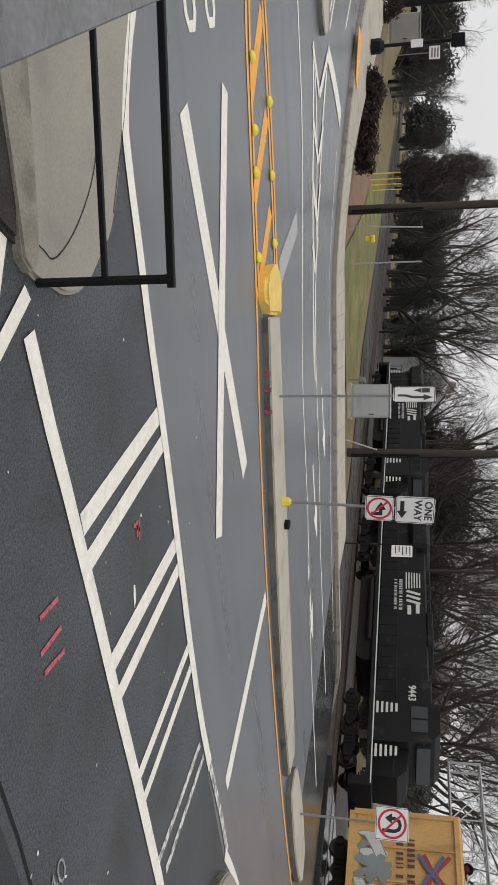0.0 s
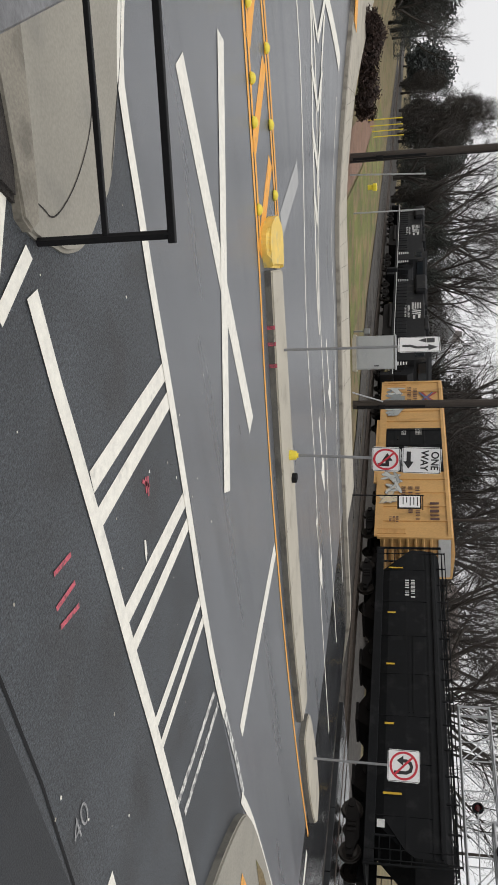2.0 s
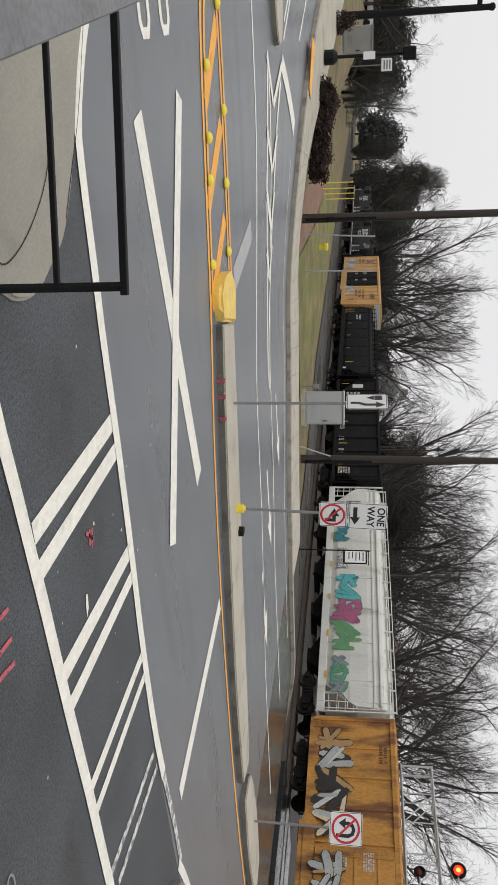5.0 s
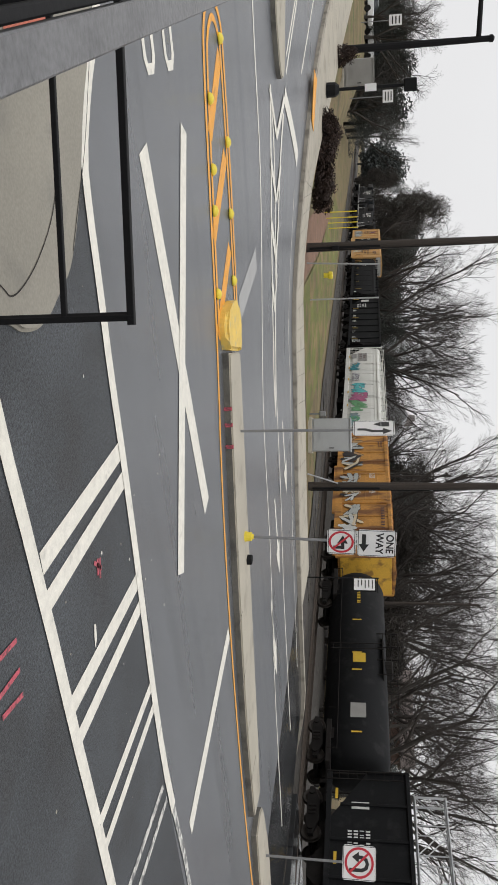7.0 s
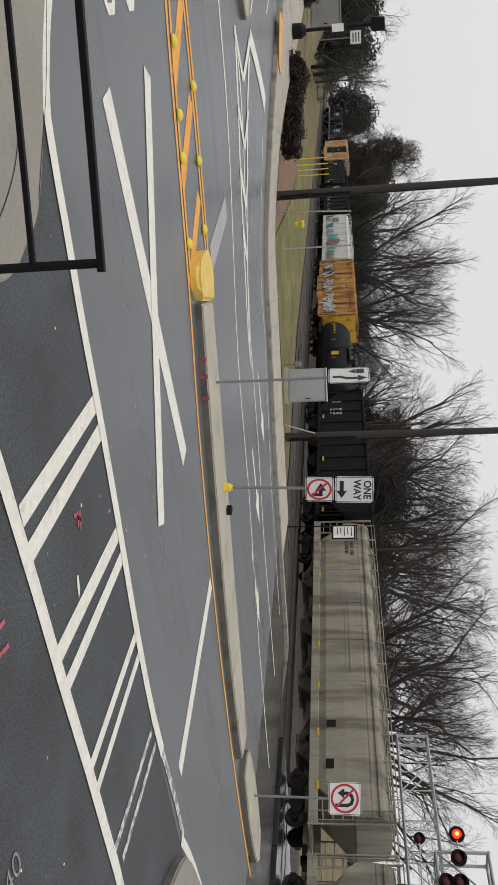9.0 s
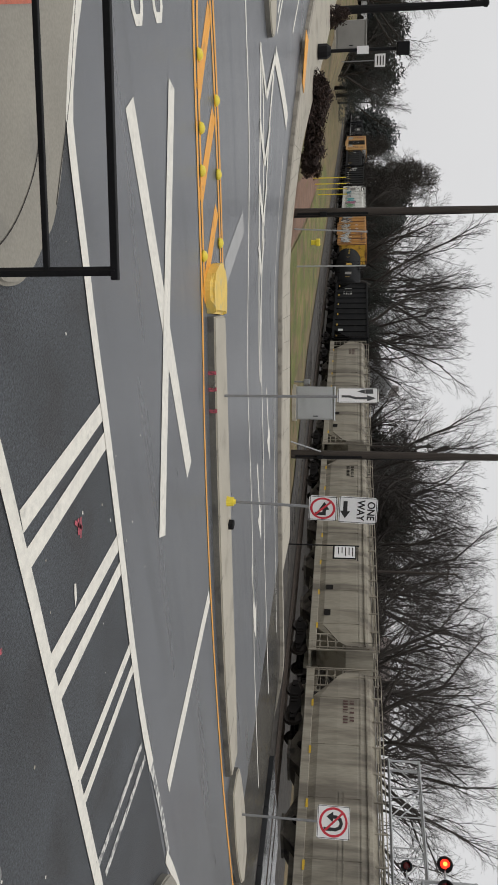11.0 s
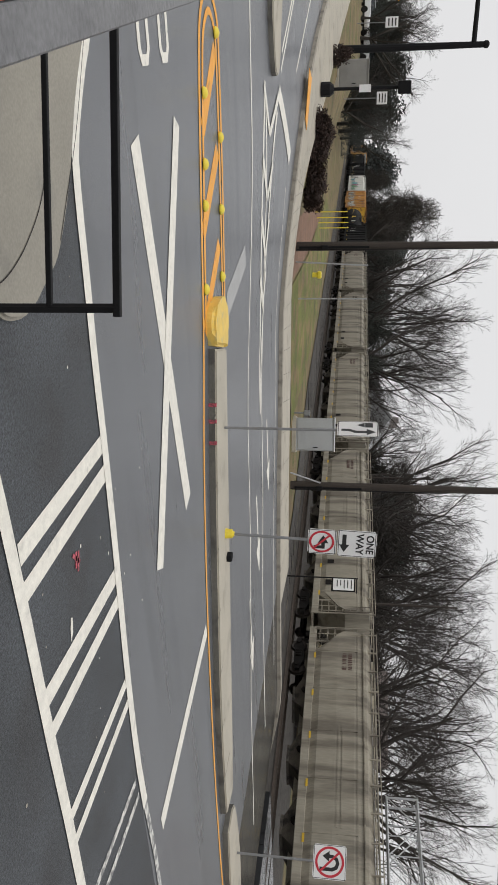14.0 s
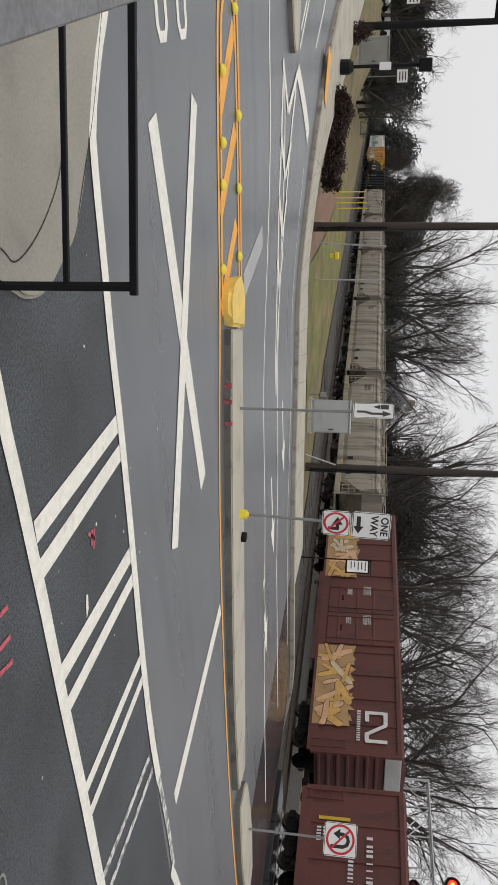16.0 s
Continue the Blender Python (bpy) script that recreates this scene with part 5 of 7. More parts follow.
for k, (s, lab) in enumerate(((218.4, "oxide-brown boxcar with golden graffiti along its lower side"), (240.0, "second oxide-brown boxcar with white stencils"))):
    car = boxcar(s, 19.6, CAR_BROWN, lab, CAR_BROWN, 0.385, 5.0, 12, H=5.2)
    b = bmesh.new()
    box(b, 19.6, 19.72, -1.42, 1.42, 4.35, 5.08, 0.02)
    part("end_panel", b, ROOF_GALV, car, "pale upper end panel")
    for i, (x, w) in enumerate(((0.5, 6.3), (12.7, 5.4)) if k == 0 else ((16.4, 2.4),)):
        tag(car, x, 0.95, w, 2.0, [SPRAY["gold"], SPRAY["peach"], SPRAY["cream"], SPRAY["gold"], SPRAY["peach"]], -1.55, 50 + 3 * i + k, SPRAY["rust"], SPRAY["tan"])
    if k == 0:
        strokes(car, [(17.2, 3.6, 17.2, 4.3), (17.12, 4.38, 17.9, 4.38), (17.12, 3.52, 17.75, 3.52), (17.9, 4.42, 18.5, 3.52), (18.42, 3.52, 18.9, 3.52), (18.9, 3.45, 18.9, 4.45)], 0.19, LABEL_WHITE, -1.54)
        bars(car, 17.1, 3.0, 1.8, 0.24, 1, y=-1.54)
        bars(car, 0.8, 3.7, 1.4, 0.34, 1, y=-1.54)
        bars(car, 0.8, 3.2, 1.8, 0.34, 1, y=-1.54)
    else:
        plate(car, 1.4, 1.6, 0.16, 1.3, LABEL_YELLOW, -1.54, "reflective_stripe")
        bars(car, 2.2, 3.5, 3.6, 0.36, 1, y=-1.54)
        bars(car, 2.2, 2.8, 2.6, 0.3, 1, y=-1.54)
        bars(car, 1.9, 1.5, 0.6, 1.3, 5, y=-1.54)


# ---- street furniture ----
def sign_face(post, w, h, z0, y, material=SIGN_WHITE, border=True):
    """Rounded sheet with a black edge line; returns the sheet."""
    b = bmesh.new()
    box(b, -w / 2, w / 2, y - 0.004, y, z0, z0 + h)
    es = [e for e in b.edges if abs(e.verts[0].co.y - e.verts[1].co.y) > 0.003]
    bmesh.ops.bevel(b, geom=es, offset=0.035, segments=3, affect="EDGES")
    face = part("sign_face", b, material, post)
    if border:
        b = bmesh.new()
        i, t = 0.014, 0.012
        for x0, x1, za, zb in ((-w / 2 + i, w / 2 - i, i, i + t), (-w / 2 + i, w / 2 - i, h - i - t, h - i), (-w / 2 + i, -w / 2 + i + t, i + t, h - i - t), (w / 2 - i - t, w / 2 - i, i + t, h - i - t)):
            box(b, x0, x1, y - 0.006, y - 0.0035, z0 + za, z0 + zb)
        part("border", b, SIGN_BLACK, face)
    return face


def flat_shape(face, polys, material, y, name="symbol"):
    b = bmesh.new()
    for poly in polys:
        prism(b, poly, -y, -y + 0.003, Matrix(((1, 0, 0, 0), (0, 0, -1, 0), (0, 1, 0, 0), (0, 0, 0, 1))))
    return part(name, b, material, face)


def ring(face, cx, cz, r, t, y, slash=True):
    b = bmesh.new()
    n = 36
    for k in range(n):
        a0, a1 = 2 * math.pi * k / n, 2 * math.pi * (k + 1) / n
        v = [b.verts.new((cx + rr * math.cos(a), y, cz + rr * math.sin(a))) for rr, a in ((r, a0), (r, a1), (r - t, a1), (r - t, a0))]
        b.faces.new(v)
    if slash:
        m = Matrix.Translation((cx, 0, cz)) @ Matrix.Rotation(radians(45), 4, "Y")
        box(b, -r + t / 2, r - t / 2, y - 0.001, y, -t * 0.45, t * 0.45, 0, m)
    part("red_ring", b, SIGN_RED, face)


def pole_part(post, h, r=0.03, material=POST_GREY, z0=0.0):
    b = bmesh.new()
    tube(b, (0, 0.035, z0), (0, 0.035, h), r, seg=8)
    part("pole", b, material, post)


# no left turn over one way
post = thing("traffic_sign", pose(-13.55, 8.92, 0.15, 0, 2.4, 88), "no-left-turn and one-way signs on a leaning grey post", "traffic sign")
pole_part(post, 3.05)
f1 = sign_face(post, 0.57, 0.56, 1.68, 0.0)
flat_shape(f1, [[(0.09, 1.8), (0.16, 1.8), (0.16, 2.02), (0.02, 2.02), (0.02, 1.95), (0.09, 1.95)][::-1], [(-0.15, 1.985), (0.03, 2.09), (0.03, 1.88)]], SIGN_BLACK, -0.006)
ring(f1, 0, 1.955, 0.25, 0.045, -0.009)
f2 = sign_face(post, 0.61, 0.76, 2.27, 0.0)
letters("ONE", 0.205, pose(0, -0.006, 2.9, 90), SIGN_BLACK, f2)
letters("WAY", 0.205, pose(0, -0.006, 2.7, 90), SIGN_BLACK, f2)
flat_shape(f2, [[(-0.2, 2.36), (0.05, 2.36), (0.05, 2.44), (-0.2, 2.44)], [(0.03, 2.3), (0.2, 2.4), (0.03, 2.5)]], SIGN_BLACK, -0.006)
b = bmesh.new()
tube(b, (0, 0.035, 0), (0, 0.035, 0.16), 0.11, 0.09, seg=12)
tube(b, (0, 0.035, 0.16), (0, 0.035, 0.2), 0.06, 0.05, seg=12)
part("base", b, REFLECTOR, post, "yellow flexible base")
# keep right
post = thing("traffic_sign", pose(-14.1, 6.77, 0.15, 0, 0, 2), "white lane-divider arrow sign on a slim grey post", "traffic sign")
pole_part(post, 3.0, 0.028)
f1 = sign_face(post, 0.61, 0.78, 2.22, 0.0)
flat_shape(f1, [[(0.02, 2.3), (0.1, 2.3), (0.1, 2.44), (0.17, 2.56), (0.17, 2.78), (0.25, 2.78), (0.13, 2.95), (0.01, 2.78), (0.09, 2.78), (0.09, 2.58), (0.02, 2.46)],
                [(-0.24, 2.75), (-0.06, 2.75), (-0.06, 2.9), (-0.24, 2.9)], [(-0.24, 2.74), (-0.15, 2.6), (-0.06, 2.74)]], SIGN_BLACK, -0.006)
# no u-turn
post = thing("traffic_sign", pose(-12.7, 17.4, 0.15, 0, 0.8, 22), "no-U-turn sign on a slim grey post", "traffic sign")
pole_part(post, 2.55)
f1 = sign_face(post, 0.76, 0.78, 1.82, 0.0)
pts = [(0.12, 1.98), (0.2, 1.98), (0.2, 2.28), (0.14, 2.4), (0.02, 2.44), (-0.1, 2.4), (-0.16, 2.28), (-0.16, 2.2), (-0.24, 2.2), (-0.12, 2.04), (0.0, 2.2), (-0.08, 2.2), (-0.08, 2.27), (-0.04, 2.34), (0.02, 2.36), (0.09, 2.33), (0.12, 2.26)]
flat_shape(f1, [pts], SIGN_BLACK, -0.006)
ring(f1, 0, 2.21, 0.34, 0.055, -0.009)
# notice by the railway
post = thing("notice_sign", pose(-26.5, 19.65, gz(-26.5, 19.65) - 0.1, 0, 0, 12), "white emergency notice in a black frame on a thin post", "sign")
b = bmesh.new()
tube(b, (-0.36, 0.03, 0), (-0.36, 0.03, 3.1), 0.028, seg=6)
tube(b, (-0.36, 0.03, 3.05), (0.4, 0.03, 3.05), 0.02, seg=6)
part("pole", b, BLACK_METAL, post)
b = bmesh.new()
box(b, -0.36, 0.36, 0.0, 0.03, 2.05, 3.0, 0.01)
part("frame", b, BLACK_METAL, post)
b = bmesh.new()
box(b, -0.3, 0.3, -0.006, 0.0, 2.12, 2.94)
face = part("sign_face", b, SIGN_WHITE, post)
for k in range(5):
    b = bmesh.new()
    box(b, -0.24, -0.24 + (0.46, 0.4, 0.44, 0.3, 0.36)[k], -0.009, -0.0055, 2.82 - k * 0.14, 2.86 - k * 0.14)
    part("text_bar", b, SIGN_BLACK, face)

# yellow dome markers and small black sensor on the median
for k, (x, y) in enumerate(((-15.58, -0.1), (-14.41, 0.79), (-15.54, 1.61), (-14.18, 1.89), (-14.02, 2.55), (-15.34, 2.86), (-15.2, 4.1), (-13.73, 3.93))):
    b = bmesh.new()
    lathe(b, [(0.105, 0.0), (0.1, 0.03), (0.075, 0.065), (0.03, 0.085)], 14)
    dome = finish("lane_dome", b, REFLECTOR, smooth=True)
    dome.matrix_basis = pose(x, y, gz(x, y) + 0.006)
    tagged(dome, "round yellow plastic dome marker on the hatched paint", "road marker", "lane domes")
b = bmesh.new()
box(b, -0.1, 0.1, -0.07, 0.07, 0, 0.13, 0.02)
o = finish("junction_box", b, BLACK_METAL)
o.matrix_basis = pose(-13.6, 9.5, 0.15)
tagged(o, "small black box lying on the median", "box")

# handrail beside the pavement corner
rail = thing("handrail", pose(0, 0, 0), "black square-tube handrail at the pavement corner", "handrail")
d = Vector((-0.6, -1.67, 0)).normalized()
p = Vector((-5.3, 1.64, 0.0))
for k in range(3):
    q = p + d * (k * 2.35)
    b = bmesh.new()
    box(b, -0.025, 0.025, -0.025, 0.025, 0.02, 1.04, 0.004, Matrix.Translation(q) @ pose(0, 0, 0, 0, 0, 20))
    part("post", b, BLACK_METAL, rail)
for z, w, over in ((1.033, 0.026, 0.06), (0.545, 0.02, 0.0)):
    b = bmesh.new()
    L = 5.4
    box(b, -over, L, -w, w, z - w, z + w, 0.004, Matrix.Translation(p) @ Matrix.Rotation(math.atan2(d.y, d.x), 4, "Z"))
    part("rail", b, BLACK_METAL, rail)

# the platform's guard rail close by
guard = thing("guard_rail", pose(0, 0, 0), "grey-topped guard rail with a black mesh panel on the platform", "guard rail")
a, c = Vector((-0.75, 0.042, 0)), Vector((-4.12, -0.24, 0))
ang = math.atan2(c.y - a.y, c.x - a.x)
L = (c - a).length
M = Matrix.Translation(a) @ Matrix.Rotation(ang, 4, "Z")
b = bmesh.new()
box(b, 0, L, -0.02, 0.06, 2.13, 2.17, 0.004, M)
part("top_rail", b, mat("worn_grey_rail", (0.15, 0.15, 0.155), 0.4, 0.25, 5, 60, 0.15, 0.3, second=(0.12, 0.12, 0.125), amount=0.6), guard, "worn grey metal cap rail")
b = bmesh.new()
box(b, 0, L, 0.065, 0.09, 2.1, 2.15, 0.004, M)
part("frame_bar", b, BLACK_METAL, guard)
for k in (0.1, L - 0.05):
    b = bmesh.new()
    box(b, k - 0.03, k + 0.03, 0.0, 0.07, -0.1, 2.13, 0.004, M)
    part("post", b, BLACK_METAL, guard)
# mesh panel across the far end of the rail
Q = Matrix.Translation((-4.09, -0.29, 0)) @ Matrix.Rotation(radians(-96), 4, "Z")
for x0, x1, z0, z1 in ((-0.03, 0.03, 0.95, 2.14), (1.47, 1.53, 0.0, 2.14), (0.03, 1.47, 2.08, 2.14), (0.03, 1.47, 1.06, 1.11)):
    b = bmesh.new()
    box(b, x0, x1, -0.025, 0.025, z0, z1, 0.004, Q)
    part("mesh_frame", b, BLACK_METAL, guard)
b = bmesh.new()
for k in range(-12, 19):
    for s in (-1, 1):
        pts = []
        for z in (1.11, 2.08):
            pts.append((0.03 + k * 0.085 + (z - 1.11) * 0.9 if s > 0 else 0.03 + k * 0.085 + (2.08 - z) * 0.9, z))
        (xa, za), (xb, zb2) = pts
        lo, hi = 0.03, 1.47
        t0 = max(0.0, min(1.0, (lo - xa) / (xb - xa))), max(0.0, min(1.0, (hi - xa) / (xb - xa)))
        ta, tb = min(t0), max(t0)
        if tb - ta > 0.02:
            tube(b, Q @ Vector((xa + (xb - xa) * ta, 0, za + (zb2 - za) * ta)), Q @ Vector((xa + (xb - xa) * tb, 0, za + (zb2 - za) * tb)), 0.004, seg=4, caps=False)
part("chain_link", b, BLACK_METAL, guard)


def utility_pole(x, y, h, lean, label):
    p = thing("utility_pole", pose(x, y, gz(x, y) - 0.1, 0, lean, 0), label, "utility pole")
    b = bmesh.new()
    lathe(b, [(0.2, 0), (0.18, h * 0.3), (0.155, h * 0.7), (0.13, h)], 14)
    part("pole", b, WOOD_POLE, p)
    b = bmesh.new()
    box(b, 0.16, 0.21, -0.05, 0.05, 0.2, 3.2)
    tube(b, (0.2, 0.1, 0.1), (0.17, 0.1, 7), 0.02, seg=6)
    part("conduit", b, BLACK_METAL, p)
    b = bmesh.new()
    box(b, 0.17, 0.28, -0.1, 0.1, 1.15, 1.45, 0.02)
    part("meter_box", b, BLACK_METAL, p)
    b = bmesh.new()
    box(b, -0.06, 0.06, -1.2, 1.2, h - 0.7, h - 0.58, 0.01)
    for yy in (-1.1, -0.4, 0.4, 1.1):
        tube(b, (0, yy, h - 0.58), (0, yy, h - 0.4), 0.04, seg=8)
    part("crossarm", b, WOOD_POLE, p)
    return p


utility_pole(-35.2, 8.2, 11.5, 0.0, "dark wooden utility pole beside the pavement")
utility_pole(-32.0, 18.3, 11.5, 0.0, "dark wooden utility pole beside the railway verge")
for i, (yy, zz) in enumerate(((-1.1, 10.95), (0.4, 10.95), (1.1, 10.95))):
    w = bmesh.new()
    for ax, ay, bx, by in ((-35.2, 8.2, -32.0, 18.3), (-32.0, 18.3, -26, 44), (-35.2, 8.2, -46, -34)):
        pr = None
        for k in range(13):
            t = k / 12
            q = Vector((ax + (bx - ax) * t, ay + (by - ay) * t + yy, zz - 0.1 - 1.2 * 4 * t * (1 - t) * 0.5))
            if pr:
                tube(w, pr, q, 0.012, seg=4, caps=False)
            pr = q
    tagged(finish("power_cable", w, BLACK_METAL), "thin black overhead cable strung between poles", "cable", "overhead cables")
for az, dist, top in ((37.8, 60, 10.2), (29.1, 85, 11.0), (44.2, 70, 8.0), (45.2, 70, 8.0), (58.7, 70, 13.0), (71.1, 70, 13.0)):
    x, y = -dist * math.cos(radians(az)), dist * math.sin(radians(az))
    p = thing("slim_pole", pose(x, y, gz(x, y) - 0.1), "slim dark wooden pole behind the railway", "utility pole", "slim poles")
    b = bmesh.new()
    lathe(b, [(0.13, 0), (0.11, top * 0.5), (0.08, top + 0.9)], 10)
    part("pole", b, WOOD_POLE, p)
    b = bmesh.new()
    box(b, -0.05, 0.05, -0.5, 0.5, top + 0.2, top + 0.3, 0.01)
    part("crossarm", b, WOOD_POLE, p)
# slim posts on the verge
for x, y, h, lean in ((-35.5, 8.95, 3.2, 3.0), (-37.1, 11.1, 3.2, 0.0), (-31.9, 17.6, 1.4, 20)):
    b = bmesh.new()
    tube(b, (0, 0, 0), (0, 0, h), 0.035, seg=8)
    lathe(b, [(0.045, h), (0.045, h + 0.03), (0.02, h + 0.05)], 8)
    o = finish("steel_post", b, GALV)
    o.matrix_basis = pose(x, y, gz(x, y) - 0.1, -lean, 0, 0)
    tagged(o, "slim galvanised steel post on the verge", "post", "verge posts")
for k, (x, y) in enumerate(((-52.7, 10.1), (-54.9, 10.9), (-57.2, 11.7), (-58.8, 12.4))):
    b = bmesh.new()
    tube(b, (0, 0, 0), (0, 0, 2.0), 0.032, seg=8)
    lathe(b, [(0.04, 2.0), (0.04, 2.06), (0.02, 2.1)], 8)
    o = finish("marker_post", b, REFLECTOR)
    o.matrix_basis = pose(x, y, gz(x, y) - 0.1)
    tagged(o, "thin yellow marker post in the clay", "marker post", "marker posts")
for x, y, h in ((-49.5, 13.3, 0.6),):
    b = bmesh.new()
    box(b, -0.13, 0.13, -0.13, 0.13, 0, h * 0.6, 0.03)
    box(b, -0.2, 0.2, -0.2, 0.2, h * 0.55, h, 0.05)
    o = finish("pipeline_marker", b, REFLECTOR)
    o.matrix_basis = pose(x, y, gz(x, y) - 0.1)
    tagged(o, "squat yellow utility marker on the lawn", "utility marker", "utility markers")


def cabinet(x, y, rz, w, d, h, material, label):
    c = thing("signal_cabinet", pose(x, y, gz(x, y) - 0.06, 0, 0, rz), label, "cabinet")
    b = bmesh.new()
    box(b, -w / 2 - 0.08, w / 2 + 0.08, -d / 2 - 0.08, d / 2 + 0.08, -0.1, 0.14, 0.02)
    part("plinth", b, CONCRETE, c)
    b = bmesh.new()
    box(b, -w / 2, w / 2, -d / 2, d / 2, 0.14, h, 0.02)
    body = part("body", b, material, c)
    b = bmesh.new()
    box(b, -w / 2 - 0.04, w / 2 + 0.04, -d / 2 - 0.06, d / 2 + 0.04, h, h + 0.06, 0.02)
    part("roof", b, material, c)
    b = bmesh.new()
    box(b, -w / 2 + 0.05, w / 2 - 0.05, -d / 2 - 0.03, -d / 2, 0.22, h - 0.08, 0.008)
    door = part("door", b, material, c)
    b = bmesh.new()
    box(b, w / 2 - 0.17, w / 2 - 0.13, -d / 2 - 0.075, -d / 2 - 0.03, h * 0.5, h * 0.62, 0.006)
    part("handle", b, BLACK_METAL, door)
    b = bmesh.new()
    for k in range(6):
        box(b, -0.2, 0.2, -d / 2 - 0.04, -d / 2 - 0.028, 0.4 + k * 0.04, 0.42 + k * 0.04)
    part("louvre", b, material, door)
    return c


cabinet(-33.5, 16.45, 62, 1.5, 0.7, 1.85, CABINET, "large aluminium signal cabinet with a door beside the verge")
c = thing("meter_pedestal", pose(-33.9, 15.55, -0.06, 0, 0, 62), "small grey meter pedestal beside the cabinet", "meter")
b = bmesh.new()
tube(b, (0, 0, 0), (0, 0, 0.55), 0.04, seg=8)
part("stem", b, POST_GREY, c)
b = bmesh.new()
box(b, -0.12, 0.12, -0.1, 0.1, 0.45, 0.75, 0.03)
part("box", b, POST_GREY, c)
cabinet(-45.3, 1.8, 90, 1.25, 0.8, 1.6, CABINET_TAN, "grey traffic-signal cabinet behind the pavement")

# signal mast, pedestrian signal, warning sign
mast = thing("signal_mast", pose(-43.4, 0.7, gz(-43.4, 0.7) - 0.1), "black signal mast with a long arm", "traffic signal")
b = bmesh.new()
tube(b, (0, 0, 0), (0, 0, 7.1), 0.2, 0.14, 12)
lathe(b, [(0.3, 0), (0.3, 0.12), (0.22, 0.5)], 12)
lathe(b, [(0.17, 7.1), (0.17, 7.25), (0.08, 7.32)], 12)
part("pole", b, BLACK_METAL, mast)
b = bmesh.new()
tube(b, (0, 0, 6.6), (-1.5, -7.5, 6.95), 0.12, 0.07, 10)
part("arm", b, BLACK_METAL, mast)
ped = thing("pedestrian_signal", pose(-34.9, 1.95, gz(-34.9, 1.95) + 0.12), "black pedestrian signal post with a push-button plate", "traffic signal")
b = bmesh.new()
tube(b, (0, 0, 0), (0, 0, 3.3), 0.065, seg=10)
part("pole", b, BLACK_METAL, ped)
b = bmesh.new()
lathe(b, [(0.28, 0), (0.28, 0.35), (0.16, 0.5)], 8)
part("base", b, BLACK_METAL, ped)
b = bmesh.new()
box(b, -0.2, 0.22, -0.24, 0.24, 3.0, 3.5, 0.03)
part("signal_head", b, BLACK_METAL, ped)
b = bmesh.new()
box(b, 0.07, 0.08, -0.14, 0.14, 1.5, 1.95)
part("button_plate", b, SIGN_WHITE, ped)


def far_sign(x, y, h, w, hh, face, label, diamond=False):
    s = thing("road_sign", pose(x, y, gz(x, y) - 0.1, 0, 0, 92), label, "traffic sign")
    pole_part(s, h, 0.03)
    b = bmesh.new()
    m = Matrix.Translation((0, 0, h - hh / 2)) @ Matrix.Rotation(radians(45 if diamond else 0), 4, "Y")
    box(b, -w / 2, w / 2, -0.01, 0.0, -hh / 2, hh / 2, 0, m)
    f = part("sign_face", b, face, s)
    if diamond:
        flat_shape(f, [[(-0.06, h - 0.85), (0.06, h - 0.85), (0.06, h - 0.5), (0.3, h - 0.2), (0.2, h - 0.12), (0.0, h - 0.4), (-0.06, h - 0.4)], [(0.12, h - 0.15), (0.38, h - 0.25), (0.36, h + 0.0)]], SIGN_BLACK, -0.014)
    else:
        for k in range(3):
            b = bmesh.new()
            box(b, -w * 0.35, w * 0.35, -0.014, -0.01, h - hh * (0.25 + 0.27 * k), h - hh * (0.15 + 0.27 * k))
            part("text_bar", b, SIGN_BLACK, f)


far_sign(-52.4, -2.2, 3.45, 0.98, 0.98, SIGN_YELLOW, "yellow diamond warning sign with a side-road arrow", True)
far_sign(-60, 4.0, 2.9, 0.8, 0.7, SIGN_WHITE, "white lane-use sign far down the street")
far_sign(-66, -0.6, 2.9, 0.7, 0.9, SIGN_WHITE, "white notice sign beside the parking lot")

# ---- crossing signals ----
RED_LIT = glow("lit_red_lens", (1.0, 0.025, 0.01), 2.6)
LAMP_CORE = glow("glowing_lamp_core", (1.0, 0.42, 0.06), 2.4)
LENS_OFF = mat("unlit_red_lens", (0.12, 0.01, 0.012), 0.15, 0.1, 5, 40, 0)


